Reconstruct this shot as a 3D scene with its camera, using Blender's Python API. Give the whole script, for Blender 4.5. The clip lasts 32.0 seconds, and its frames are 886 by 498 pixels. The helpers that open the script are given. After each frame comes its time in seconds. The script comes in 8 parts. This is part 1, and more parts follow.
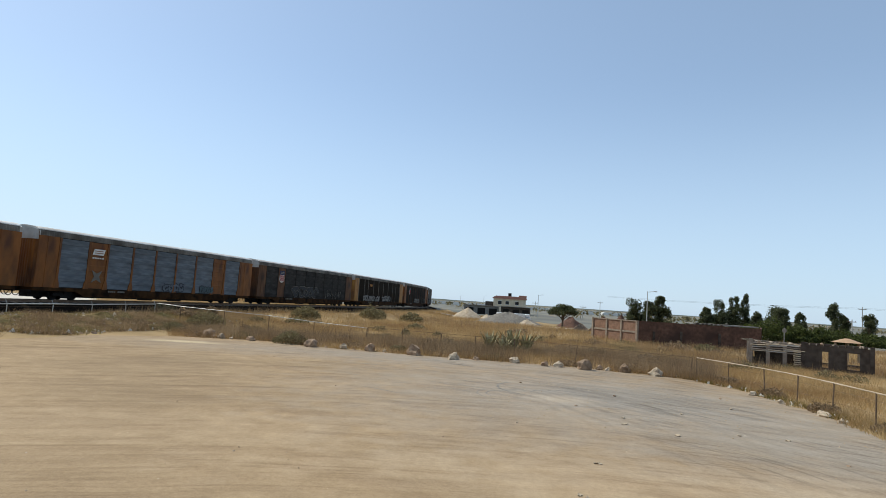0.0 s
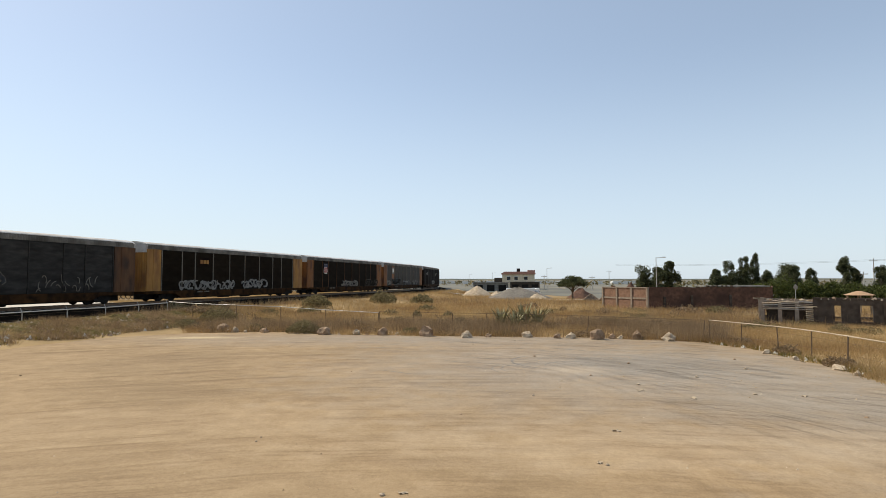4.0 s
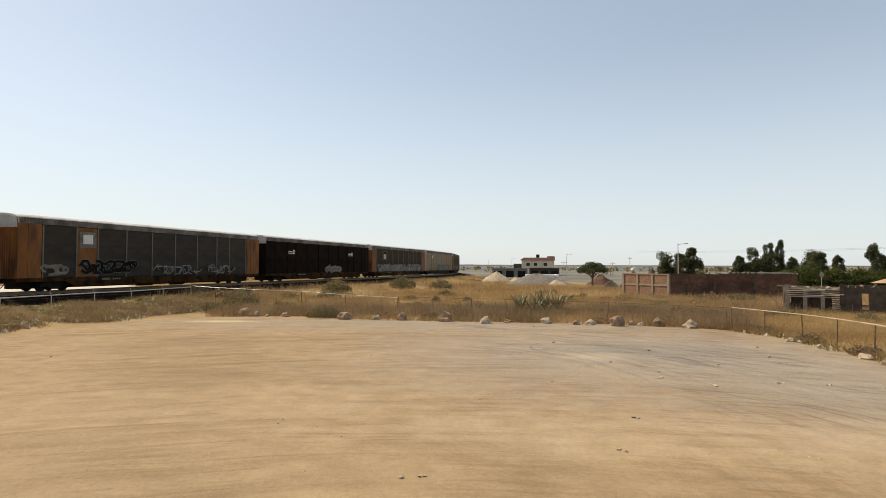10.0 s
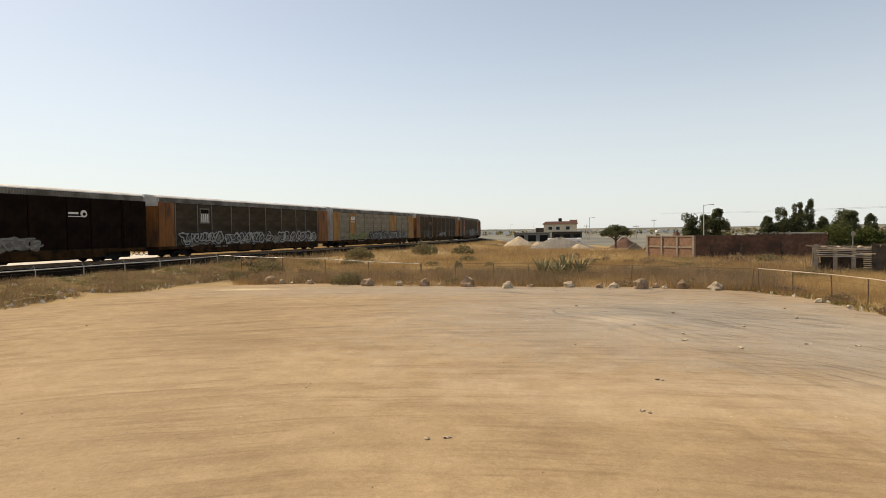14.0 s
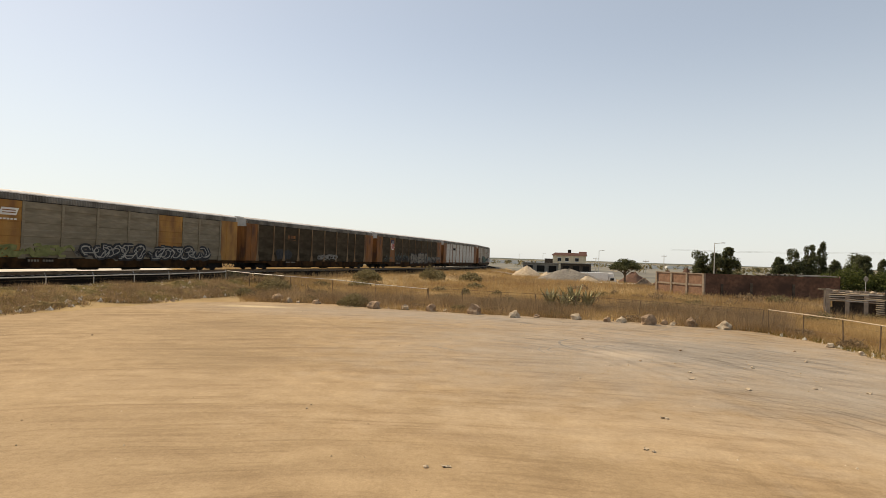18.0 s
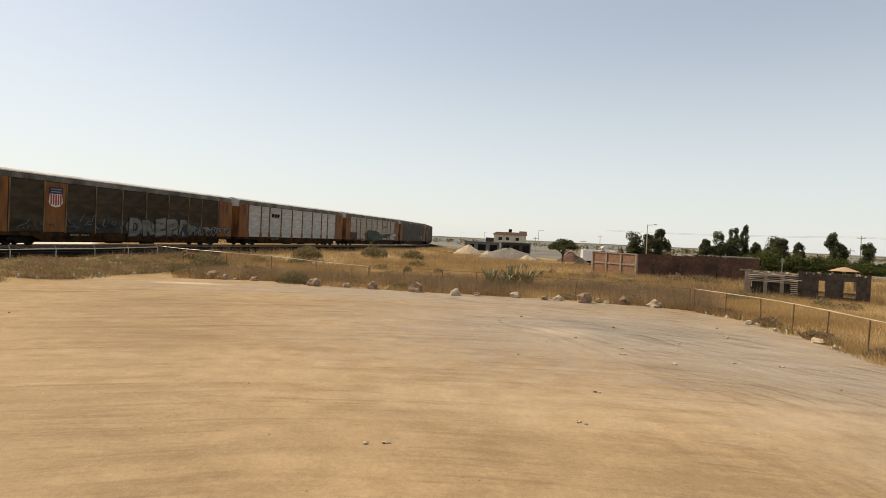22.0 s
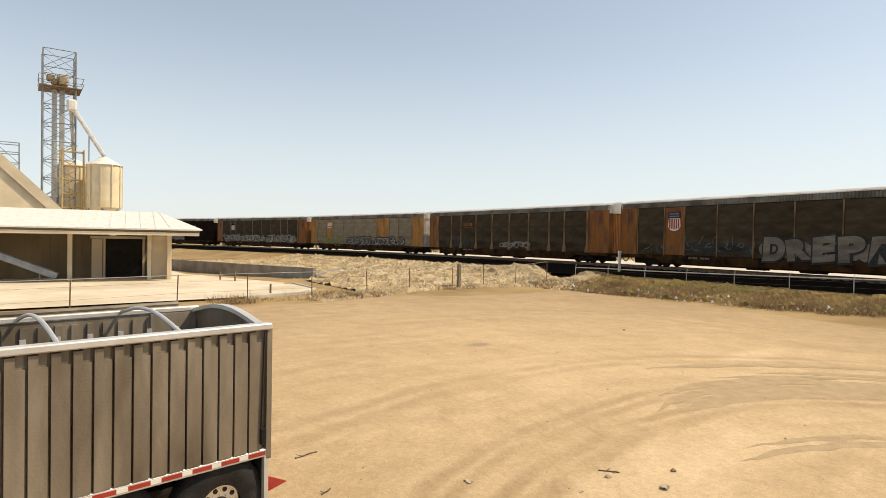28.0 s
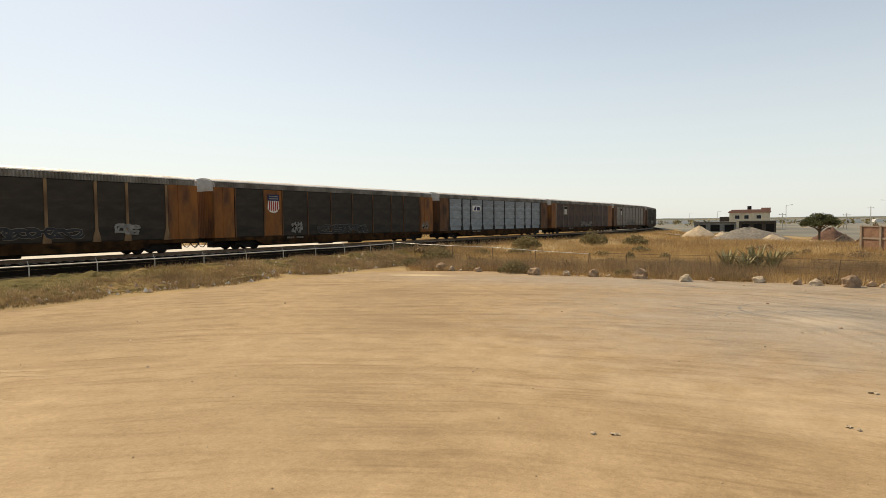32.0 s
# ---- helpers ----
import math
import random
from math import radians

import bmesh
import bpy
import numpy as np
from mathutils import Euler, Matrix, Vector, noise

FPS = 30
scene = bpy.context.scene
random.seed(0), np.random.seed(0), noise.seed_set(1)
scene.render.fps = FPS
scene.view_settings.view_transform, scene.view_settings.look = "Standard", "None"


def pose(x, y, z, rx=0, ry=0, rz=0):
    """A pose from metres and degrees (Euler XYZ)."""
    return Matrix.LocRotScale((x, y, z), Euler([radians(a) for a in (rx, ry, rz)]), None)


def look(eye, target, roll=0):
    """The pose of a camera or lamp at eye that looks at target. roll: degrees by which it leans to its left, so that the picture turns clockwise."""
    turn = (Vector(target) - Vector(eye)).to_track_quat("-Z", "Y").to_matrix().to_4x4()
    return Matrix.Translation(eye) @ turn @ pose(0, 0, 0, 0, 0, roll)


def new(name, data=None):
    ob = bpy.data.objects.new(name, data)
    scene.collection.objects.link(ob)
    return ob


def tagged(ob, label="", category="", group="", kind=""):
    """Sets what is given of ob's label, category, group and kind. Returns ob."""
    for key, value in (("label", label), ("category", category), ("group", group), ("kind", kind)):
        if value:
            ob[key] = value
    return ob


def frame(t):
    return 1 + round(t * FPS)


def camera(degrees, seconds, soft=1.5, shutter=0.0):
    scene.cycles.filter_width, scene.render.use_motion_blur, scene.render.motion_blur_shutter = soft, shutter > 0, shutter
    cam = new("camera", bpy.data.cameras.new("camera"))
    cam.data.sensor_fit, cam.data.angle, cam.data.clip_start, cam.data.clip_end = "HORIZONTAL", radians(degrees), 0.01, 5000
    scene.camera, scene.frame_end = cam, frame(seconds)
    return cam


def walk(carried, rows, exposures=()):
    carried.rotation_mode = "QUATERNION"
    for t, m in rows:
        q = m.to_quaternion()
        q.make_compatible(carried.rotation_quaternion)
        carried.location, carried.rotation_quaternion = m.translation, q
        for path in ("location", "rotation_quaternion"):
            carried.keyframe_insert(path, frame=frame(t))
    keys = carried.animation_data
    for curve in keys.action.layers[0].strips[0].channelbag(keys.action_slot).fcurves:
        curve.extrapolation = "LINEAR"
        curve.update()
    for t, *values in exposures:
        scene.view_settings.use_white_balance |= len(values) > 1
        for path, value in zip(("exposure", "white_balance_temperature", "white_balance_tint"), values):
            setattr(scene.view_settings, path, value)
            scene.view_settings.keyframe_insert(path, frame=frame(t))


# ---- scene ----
import itertools

EYE = 3.4                       # height of the camera over the dirt lot
cam = camera(74.55, 32.0, soft=0.6)
PATH = [
    (0, pose(0.000, 0.000, 3.400, 95.10, -3.78, -0.69)),
    (0.5, pose(0.000, 0.000, 3.400, 94.29, -2.78, -1.86)),
    (1, pose(0.000, 0.000, 3.400, 95.05, -0.73, -2.55)),
    (1.5, pose(0.000, 0.000, 3.400, 93.84, 0.05, -3.79)),
    (2, pose(0.000, 0.000, 3.400, 93.60, 0.32, -2.95)),
    (2.5, pose(0.000, 0.000, 3.400, 93.96, -0.08, -2.00)),
    (3, pose(0.000, 0.000, 3.400, 94.16, -0.30, -1.33)),
    (3.5, pose(0.000, 0.000, 3.400, 92.77, -0.52, -1.42)),
    (4, pose(0.000, 0.000, 3.400, 93.11, 0.06, 0.19)),
    (4.5, pose(0.000, 0.000, 3.400, 93.21, -0.62, 2.54)),
    (6.5, pose(0.000, 0.000, 3.400, 93.06, -1.32, 4.29)),
    (7, pose(0.000, 0.000, 3.400, 93.37, -0.92, -0.59)),
    (7.5, pose(0.000, 0.000, 3.400, 93.67, -0.50, -1.79)),
    (8, pose(0.000, 0.000, 3.400, 92.88, -0.75, -0.89)),
    (8.5, pose(0.000, 0.000, 3.400, 92.89, -0.96, -0.39)),
    (9, pose(0.000, 0.000, 3.400, 91.86, -0.01, 0.04)),
    (9.5, pose(0.000, 0.000, 3.400, 92.09, 0.00, 1.31)),
    (10, pose(0.000, 0.000, 3.400, 91.70, -0.19, 2.07)),
    (10.5, pose(0.000, 0.000, 3.400, 91.47, -0.05, 2.21)),
    (11, pose(0.000, 0.000, 3.400, 91.34, 0.07, 1.00)),
    (11.5, pose(0.000, 0.000, 3.400, 91.62, -0.36, 0.17)),
    (12, pose(0.000, 0.000, 3.400, 91.60, 0.02, -0.47)),
    (12.5, pose(0.000, 0.000, 3.400, 91.76, 0.04, -1.63)),
    (13, pose(0.000, 0.000, 3.400, 89.39, -0.18, -1.59)),
    (13.5, pose(0.000, 0.000, 3.400, 89.54, 1.00, -1.82)),
    (14, pose(0.000, 0.000, 3.400, 88.33, 0.78, 4.20)),
    (14.5, pose(0.000, 0.000, 3.400, 89.55, 1.68, 4.78)),
    (16.5, pose(0.000, 0.000, 3.400, 88.77, -2.71, 4.49)),
    (17, pose(0.000, 0.000, 3.400, 88.63, -3.05, 3.89)),
    (17.5, pose(0.000, 0.000, 3.400, 90.42, -1.92, 4.71)),
    (18, pose(0.000, 0.000, 3.400, 90.87, -1.88, 5.06)),
    (18.5, pose(0.000, 0.000, 3.400, 90.79, -2.22, 2.59)),
    (19, pose(0.000, 0.000, 3.400, 90.74, -2.15, -0.31)),
    (19.5, pose(0.000, 0.000, 3.400, 90.23, -2.16, -3.28)),
    (20, pose(0.000, 0.000, 3.400, 90.30, -2.38, -2.85)),
    (20.5, pose(0.000, 0.000, 3.400, 89.88, -2.31, -0.40)),
    (21, pose(0.000, 0.000, 3.400, 88.90, -2.01, -0.35)),
    (21.5, pose(0.000, 0.000, 3.400, 89.04, -1.69, -0.45)),
    (22, pose(0.000, 0.000, 3.400, 88.93, -2.64, -0.63)),
    (22.5, pose(0.000, 0.000, 3.400, 89.33, -2.10, 0.84)),
    (23, pose(0.000, 0.000, 3.400, 89.68, -2.25, 0.60)),
    (23.5, pose(0.000, 0.000, 3.400, 89.83, -2.05, 1.32)),
    (24, pose(0.000, 0.000, 3.400, 88.90, -5.46, 1.85)),
    (24.5, pose(0.000, 0.000, 3.400, 90.24, -3.98, 7.26)),
    (24.8, pose(0.000, 0.000, 3.400, 90.75, -2.02, 21.93)),
    (25, pose(0.000, 0.000, 3.400, 90.60, -1.32, 35.65)),
    (25.2, pose(0.000, 0.080, 3.400, 91.71, -2.45, 49.49)),
    (25.6, pose(0.000, 0.105, 3.400, 90.81, -3.15, 78.92)),
    (26, pose(0.000, 0.000, 3.400, 89.17, -1.15, 111.29)),
    (26.5, pose(0.000, 0.000, 3.400, 88.16, -1.75, 134.59)),
    (28.5, pose(0.000, 0.000, 3.400, 89.10, -0.95, 143.99)),
    (29, pose(0.000, 0.000, 3.400, 89.09, -1.30, 142.81)),
    (29.7, pose(0.000, -0.025, 3.420, 88.14, -1.72, 122.15)),
    (30.1, pose(0.000, 0.085, 3.400, 88.41, -0.18, 91.40)),
    (30.5, pose(0.000, 0.100, 3.400, 87.33, 0.82, 52.49)),
    (30.8, pose(0.000, 0.060, 3.400, 86.46, 2.14, 25.55)),
    (30.9, pose(0.000, 0.000, 3.400, 86.24, 1.78, 18.32)),
    (31, pose(0.000, 0.000, 3.400, 86.53, 1.54, 13.91)),
    (31.5, pose(0.000, 0.000, 3.400, 87.52, 1.06, 14.69)),
    (32, pose(0.000, 0.000, 3.400, 87.44, 0.64, 20.55)),
]

# the camera's own exposure and white balance drift towards a brighter, warmer picture
walk(cam, PATH, exposures=[(0, 0.11, 6400, 4), (2, 0.16, 6600, 4), (3, 0.19, 6800, 5), (4, 0.20, 7250, 8), (7, 0.21, 7100, 3), (8, 0.22, 7200, 2), (9, 0.24, 7850, 9), (10, 0.24, 8150, 10), (14, 0.25, 8600, 11),
                           (20, 0.25, 8850, 12), (24.2, 0.23, 8800, 12), (25.0, 0.1, 8200, 10), (25.6, 0.05, 8000, 10), (26.0, 0.2, 8150, 10), (26.5, 0.36, 8300, 10), (29.0, 0.31, 8500, 10), (30.6, 0.27, 8800, 10), (32, 0.26, 8900, 10)])

# ---- light: clear dry-season sky, sun high behind the train ----
SUN_AZ, SUN_EL = 60.0, 52.0     # degrees to the left of +y, above the horizon
world = bpy.data.worlds.new("sky")
scene.world = world
world.use_nodes = True
wn = world.node_tree.nodes
sky = wn.new("ShaderNodeTexSky")
sky.sky_type = "NISHITA"
sky.sun_disc = False
sky.sun_elevation = radians(SUN_EL)
sky.sun_rotation = radians(-SUN_AZ)
sky.altitude = 1900
sky.air_density, sky.dust_density, sky.ozone_density = 1.0, 3.2, 0.65
haze = wn.new("ShaderNodeMix")                     # an even dusty haze in the air
haze.data_type = "RGBA"
coord = wn.new("ShaderNodeTexCoord")
split = wn.new("ShaderNodeSeparateXYZ")
thick = wn.new("ShaderNodeValToRGB")                    # thicker towards the horizon, all round
thick.color_ramp.interpolation = "EASE"
thick.color_ramp.elements[0].color, thick.color_ramp.elements[1].color = (0.80, 0.80, 0.80, 1), (0.27, 0.27, 0.27, 1)
thick.color_ramp.elements[1].position = 0.38
world.node_tree.links.new(coord.outputs["Generated"], split.inputs[0])
world.node_tree.links.new(split.outputs[2], thick.inputs[0])
world.node_tree.links.new(thick.outputs[0], haze.inputs[0])
haze.inputs[7].default_value = (3.55, 4.4, 5.6, 1)
world.node_tree.links.new(sky.outputs[0], haze.inputs[6])
world.node_tree.links.new(haze.outputs[2], wn["Background"].inputs[0])
wn["Background"].inputs[1].default_value = 0.15
sun_data = bpy.data.lights.new("sun", "SUN")
sun_data.energy, sun_data.angle, sun_data.color = 3.3, radians(0.53), (1.0, 0.95, 0.86)
sun = new("sun", sun_data)
a, e = radians(SUN_AZ), radians(SUN_EL)
sun.matrix_world = look((-60 * math.sin(a), 60 * math.cos(a), 80), (-60 * math.sin(a) + math.sin(a) * math.cos(e), 60 * math.cos(a) - math.cos(a) * math.cos(e), 80 - math.sin(e)))


# ---- materials ----
def mat(name, c1, c2, rough=0.85, scale=6.0, fine=60.0, bump=0.25, metal=0.0, mix=(0.35, 0.65), c3=None, scale3=0.7, random_v=0.0, dist=0.02, stretch=(1, 1, 1), island=False):
    """Two tones by coarse noise, a third by broad stains, fine bump, all in metres."""
    m = bpy.data.materials.new(name)
    m.use_nodes = True
    nt = m.node_tree
    n, l = nt.nodes, nt.links
    b = n["Principled BSDF"]
    b.inputs["Roughness"].default_value, b.inputs["Metallic"].default_value = rough, metal
    b.inputs["Specular IOR Level"].default_value = 0.3
    tc = n.new("ShaderNodeTexCoord")
    mp = n.new("ShaderNodeMapping")
    mp.inputs["Scale"].default_value = stretch
    l.new(tc.outputs["Object"], mp.inputs[0])
    t1 = n.new("ShaderNodeTexNoise")
    t1.inputs["Scale"].default_value, t1.inputs["Detail"].default_value = scale, 6
    l.new(mp.outputs[0], t1.inputs["Vector"])
    ramp = n.new("ShaderNodeValToRGB")
    ramp.color_ramp.elements[0].position, ramp.color_ramp.elements[1].position = mix
    ramp.color_ramp.elements[0].color, ramp.color_ramp.elements[1].color = (*c1, 1), (*c2, 1)
    l.new(t1.outputs[0], ramp.inputs[0])
    col = ramp.outputs[0]
    if c3:
        t3 = n.new("ShaderNodeTexNoise")
        t3.inputs["Scale"].default_value, t3.inputs["Detail"].default_value = scale3, 4
        l.new(mp.outputs[0], t3.inputs["Vector"])
        r3 = n.new("ShaderNodeValToRGB")
        r3.color_ramp.elements[0].position, r3.color_ramp.elements[1].position = 0.45, 0.68
        l.new(t3.outputs[0], r3.inputs[0])
        mx = n.new("ShaderNodeMix")
        mx.data_type = "RGBA"
        l.new(r3.outputs[0], mx.inputs[0])
        l.new(col, mx.inputs[6])
        mx.inputs[7].default_value = (*c3, 1)
        col = mx.outputs[2]
    if random_v:
        oi = n.new("ShaderNodeNewGeometry" if island else "ShaderNodeObjectInfo")
        hs = n.new("ShaderNodeHueSaturation")
        mr = n.new("ShaderNodeMapRange")
        mr.inputs[3].default_value, mr.inputs[4].default_value = 1 - random_v, 1 + random_v
        l.new(oi.outputs["Random Per Island" if island else "Random"], mr.inputs[0])
        l.new(mr.outputs[0], hs.inputs["Value"])
        l.new(col, hs.inputs["Color"])
        col = hs.outputs[0]
    l.new(col, b.inputs["Base Color"])
    if bump:
        t2 = n.new("ShaderNodeTexNoise")
        t2.inputs["Scale"].default_value, t2.inputs["Detail"].default_value = fine, 4
        l.new(tc.outputs["Object"], t2.inputs["Vector"])
        bp = n.new("ShaderNodeBump")
        bp.inputs["Strength"].default_value, bp.inputs["Distance"].default_value = bump, dist
        l.new(t2.outputs[0], bp.inputs["Height"])
        l.new(bp.outputs[0], b.inputs["Normal"])
    return m


M_SOIL = mat("dry_soil", (0.2915, 0.1925, 0.0858), (0.4125, 0.2838, 0.1375), 0.95, 0.35, 8, 0.5, c3=(0.22, 0.1485, 0.0682), scale3=0.05, dist=0.1)
M_LOT = mat("packed_dirt", (0.3415, 0.2382, 0.1332), (0.4174, 0.2968, 0.1712), 0.95, 1.6, 18, 0.3, c3=(0.3083, 0.218, 0.1237), scale3=0.14, dist=0.02)


def streaks(m, cx, cy, across, along, amount, dark, relief, worn=1.0, tone=(0.36, 0.64), east=None):
    """Worn streaks that run in circles round a point, where wheels turn."""
    nt = m.node_tree
    n, l = nt.nodes, nt.links
    b = n["Principled BSDF"]
    tc = n.new("ShaderNodeTexCoord")
    sep = n.new("ShaderNodeSeparateXYZ")
    l.new(tc.outputs["Object"], sep.inputs[0])
    def calc(op, p, q):
        k = n.new("ShaderNodeMath")
        k.operation = op
        for i, v in enumerate((p, q)):
            if isinstance(v, (int, float)):
                k.inputs[i].default_value = v
            elif v is not None:
                l.new(v, k.inputs[i])
        return k.outputs[0]
    wob = n.new("ShaderNodeTexNoise")
    wob.inputs["Scale"].default_value = 0.12
    l.new(tc.outputs["Object"], wob.inputs["Vector"])
    x, y = calc("SUBTRACT", sep.outputs[0], cx), calc("SUBTRACT", sep.outputs[1], cy)
    r = calc("SQRT", calc("ADD", calc("MULTIPLY", x, x), calc("MULTIPLY", y, y)), 0)
    r = calc("ADD", r, calc("MULTIPLY", wob.outputs[0], 1.6))
    th = calc("ARCTAN2", y, x)
    com = n.new("ShaderNodeCombineXYZ")
    l.new(calc("MULTIPLY", r, across), com.inputs[0])
    l.new(calc("MULTIPLY", th, along), com.inputs[1])
    tx = n.new("ShaderNodeTexNoise")
    tx.inputs["Scale"].default_value, tx.inputs["Detail"].default_value, tx.inputs["Roughness"].default_value = 1.0, 4, 0.58
    l.new(com.outputs[0], tx.inputs["Vector"])
    rp = n.new("ShaderNodeValToRGB")
    rp.color_ramp.elements[0].position, rp.color_ramp.elements[1].position = tone
    l.new(tx.outputs[0], rp.inputs[0])
    old = b.inputs["Base Color"].links[0].from_socket
    mx = n.new("ShaderNodeMix")
    mx.data_type = "RGBA"
    mx.blend_type = "MULTIPLY"
    rng_ = n.new("ShaderNodeMapRange")                   # fainter on the side by the yard, which is coloured paler
    rng_.inputs[1].default_value, rng_.inputs[2].default_value = 1.0, 9.0
    rng_.inputs[3].default_value, rng_.inputs[4].default_value = amount * worn, amount
    l.new(sep.outputs[1], rng_.inputs[0])
    gap = n.new("ShaderNodeTexNoise")                    # the streaks come and go in patches
    gap.inputs["Scale"].default_value, gap.inputs["Detail"].default_value = 0.33, 5
    l.new(tc.outputs["Object"], gap.inputs["Vector"])
    gr = n.new("ShaderNodeMapRange")
    gr.inputs[1].default_value, gr.inputs[2].default_value, gr.inputs[3].default_value = 0.38, 0.6, 0.25
    l.new(gap.outputs[0], gr.inputs[0])
    share = calc("MULTIPLY", rng_.outputs[0], gr.outputs[0])
    if east is not None:                                 # only east of this line
        er = n.new("ShaderNodeMapRange")
        er.inputs[1].default_value, er.inputs[2].default_value = east, east + 5.0
        l.new(sep.outputs[0], er.inputs[0])
        share = calc("MULTIPLY", share, er.outputs[0])
    l.new(share, mx.inputs[0])
    l.new(old, mx.inputs[6])
    rp.color_ramp.elements[0].color = (*dark, 1)
    rp.color_ramp.elements[1].color = (1, 1, 1, 1)
    l.new(rp.outputs[0], mx.inputs[7])
    l.new(mx.outputs[2], b.inputs["Base Color"])
    bp = n.new("ShaderNodeBump")
    bp.inputs["Strength"].default_value, bp.inputs["Distance"].default_value = relief, 0.02
    l.new(tx.outputs[0], bp.inputs["Height"])
    if b.inputs["Normal"].links:
        l.new(b.inputs["Normal"].links[0].from_socket, bp.inputs["Normal"])
    l.new(bp.outputs[0], b.inputs["Normal"])


def stain_or_light(m, cx, cy, rx, ry, colour, amount, ragged=2.2, soft=0.15):
    """One of the lot's grey, gravelly stains, or brightness put in as paler colour; uneven outline."""
    nt = m.node_tree
    n, l = nt.nodes, nt.links
    b = n["Principled BSDF"]
    tc = n.new("ShaderNodeTexCoord")
    mp = n.new("ShaderNodeMapping")
    mp.inputs["Location"].default_value = (-cx / rx, -cy / ry, 0)
    mp.inputs["Scale"].default_value = (1 / rx, 1 / ry, 1)
    l.new(tc.outputs["Object"], mp.inputs[0])
    ln = n.new("ShaderNodeVectorMath")
    ln.operation = "LENGTH"
    l.new(mp.outputs[0], ln.inputs[0])
    nz = n.new("ShaderNodeTexNoise")
    nz.inputs["Scale"].default_value, nz.inputs["Detail"].default_value = 0.9, 8
    l.new(tc.outputs["Object"], nz.inputs["Vector"])
    ad = n.new("ShaderNodeMath")
    ad.operation = "MULTIPLY_ADD"
    ad.inputs[1].default_value = ragged
    l.new(nz.outputs[0], ad.inputs[0])
    l.new(ln.outputs["Value"], ad.inputs[2])
    rp = n.new("ShaderNodeValToRGB")
    rp.color_ramp.elements[0].position, rp.color_ramp.elements[1].position = (0.4 + 0.25 * ragged) - soft, 0.4 + 0.25 * ragged + soft
    k = n.new("ShaderNodeMath")
    k.operation = "MULTIPLY"
    k.inputs[1].default_value = 0.5
    l.new(ad.outputs[0], k.inputs[0])
    rp.color_ramp.elements[0].color, rp.color_ramp.elements[1].color = (amount, amount, amount, 1), (0, 0, 0, 1)
    l.new(k.outputs[0], rp.inputs[0])
    mx = n.new("ShaderNodeMix")
    mx.data_type = "RGBA"
    l.new(rp.outputs[0], mx.inputs[0])
    l.new(b.inputs["Base Color"].links[0].from_socket, mx.inputs[6])
    mx.inputs[7].default_value = (*colour, 1)
    l.new(mx.outputs[2], b.inputs["Base Color"])


# pale dust, with the lot's brightness towards the sun painted into it
stain_or_light(M_LOT, -14.0, -10.0, 17.0, 19.0, (0.58, 0.425, 0.258), 0.85, 0.5, 0.3)
stain_or_light(M_LOT, -10.0, 2.0, 5.0, 5.0, (0.545, 0.40, 0.24), 0.5, 0.8, 0.25)
stain_or_light(M_LOT, -9.6, 3.0, 1.5, 1.0, (0.64, 0.49, 0.32), 0.55, 1.2, 0.25)
stain_or_light(M_LOT, -13.0, -2.5, 2.4, 1.0, (0.60, 0.45, 0.28), 0.4, 1.4, 0.25)
stain_or_light(M_LOT, 6.0, 23.5, 9.5, 9.5, (0.335, 0.295, 0.248), 0.85, 1.2, 0.35)
stain_or_light(M_LOT, 8.0, 23.5, 4.5, 4.0, (0.245, 0.22, 0.188), 0.6, 1.8, 0.2)
stain_or_light(M_LOT, 5.0, 22.3, 1.5, 1.1, (0.47, 0.38, 0.28), 0.6, 1.0, 0.2)
stain_or_light(M_LOT, 8.6, 27.6, 1.8, 0.7, (0.47, 0.38, 0.28), 0.5, 1.0, 0.2)
stain_or_light(M_LOT, -2.0, 34.0, 16.0, 3.4, (0.32, 0.28, 0.235), 0.7, 1.2, 0.35)
stain_or_light(M_LOT, 11.5, 16.0, 5.0, 11.0, (0.335, 0.295, 0.245), 0.75, 1.2, 0.35)
stain_or_light(M_LOT, -14.8, 35.0, 2.4, 0.8, (0.62, 0.50, 0.32), 0.8, 1.0, 0.2)
stain_or_light(M_LOT, -6.0, 14.0, 8.0, 3.0, (0.50, 0.375, 0.24), 0.22, 2.0, 0.2)
stain_or_light(M_LOT, -6.5, 9.5, 5.0, 4.0, (0.33, 0.236, 0.137), 0.6, 1.0, 0.3)
stain_or_light(M_LOT, 4.0, 12.0, 9.0, 2.2, (0.50, 0.375, 0.24), 0.45, 2.0, 0.2)
streaks(M_LOT, 0.0, -9.0, 5.0, 5.0, 0.60, (0.62, 0.57, 0.52), 0.3, 0.3, (0.33, 0.47))
streaks(M_LOT, 2.0, -14.0, 1.7, 3.0, 0.62, (0.68, 0.64, 0.60), 0.25, 0.4, (0.34, 0.56))
streaks(M_LOT, -9.5, 1.0, 1.5, 1.8, 0.34, (0.68, 0.63, 0.58), 0.3)
streaks(M_LOT, -14.0, 6.0, 3.6, 9.0, 0.8, (0.56, 0.55, 0.54), 0.4, 1.0, (0.34, 0.50), 3.5)


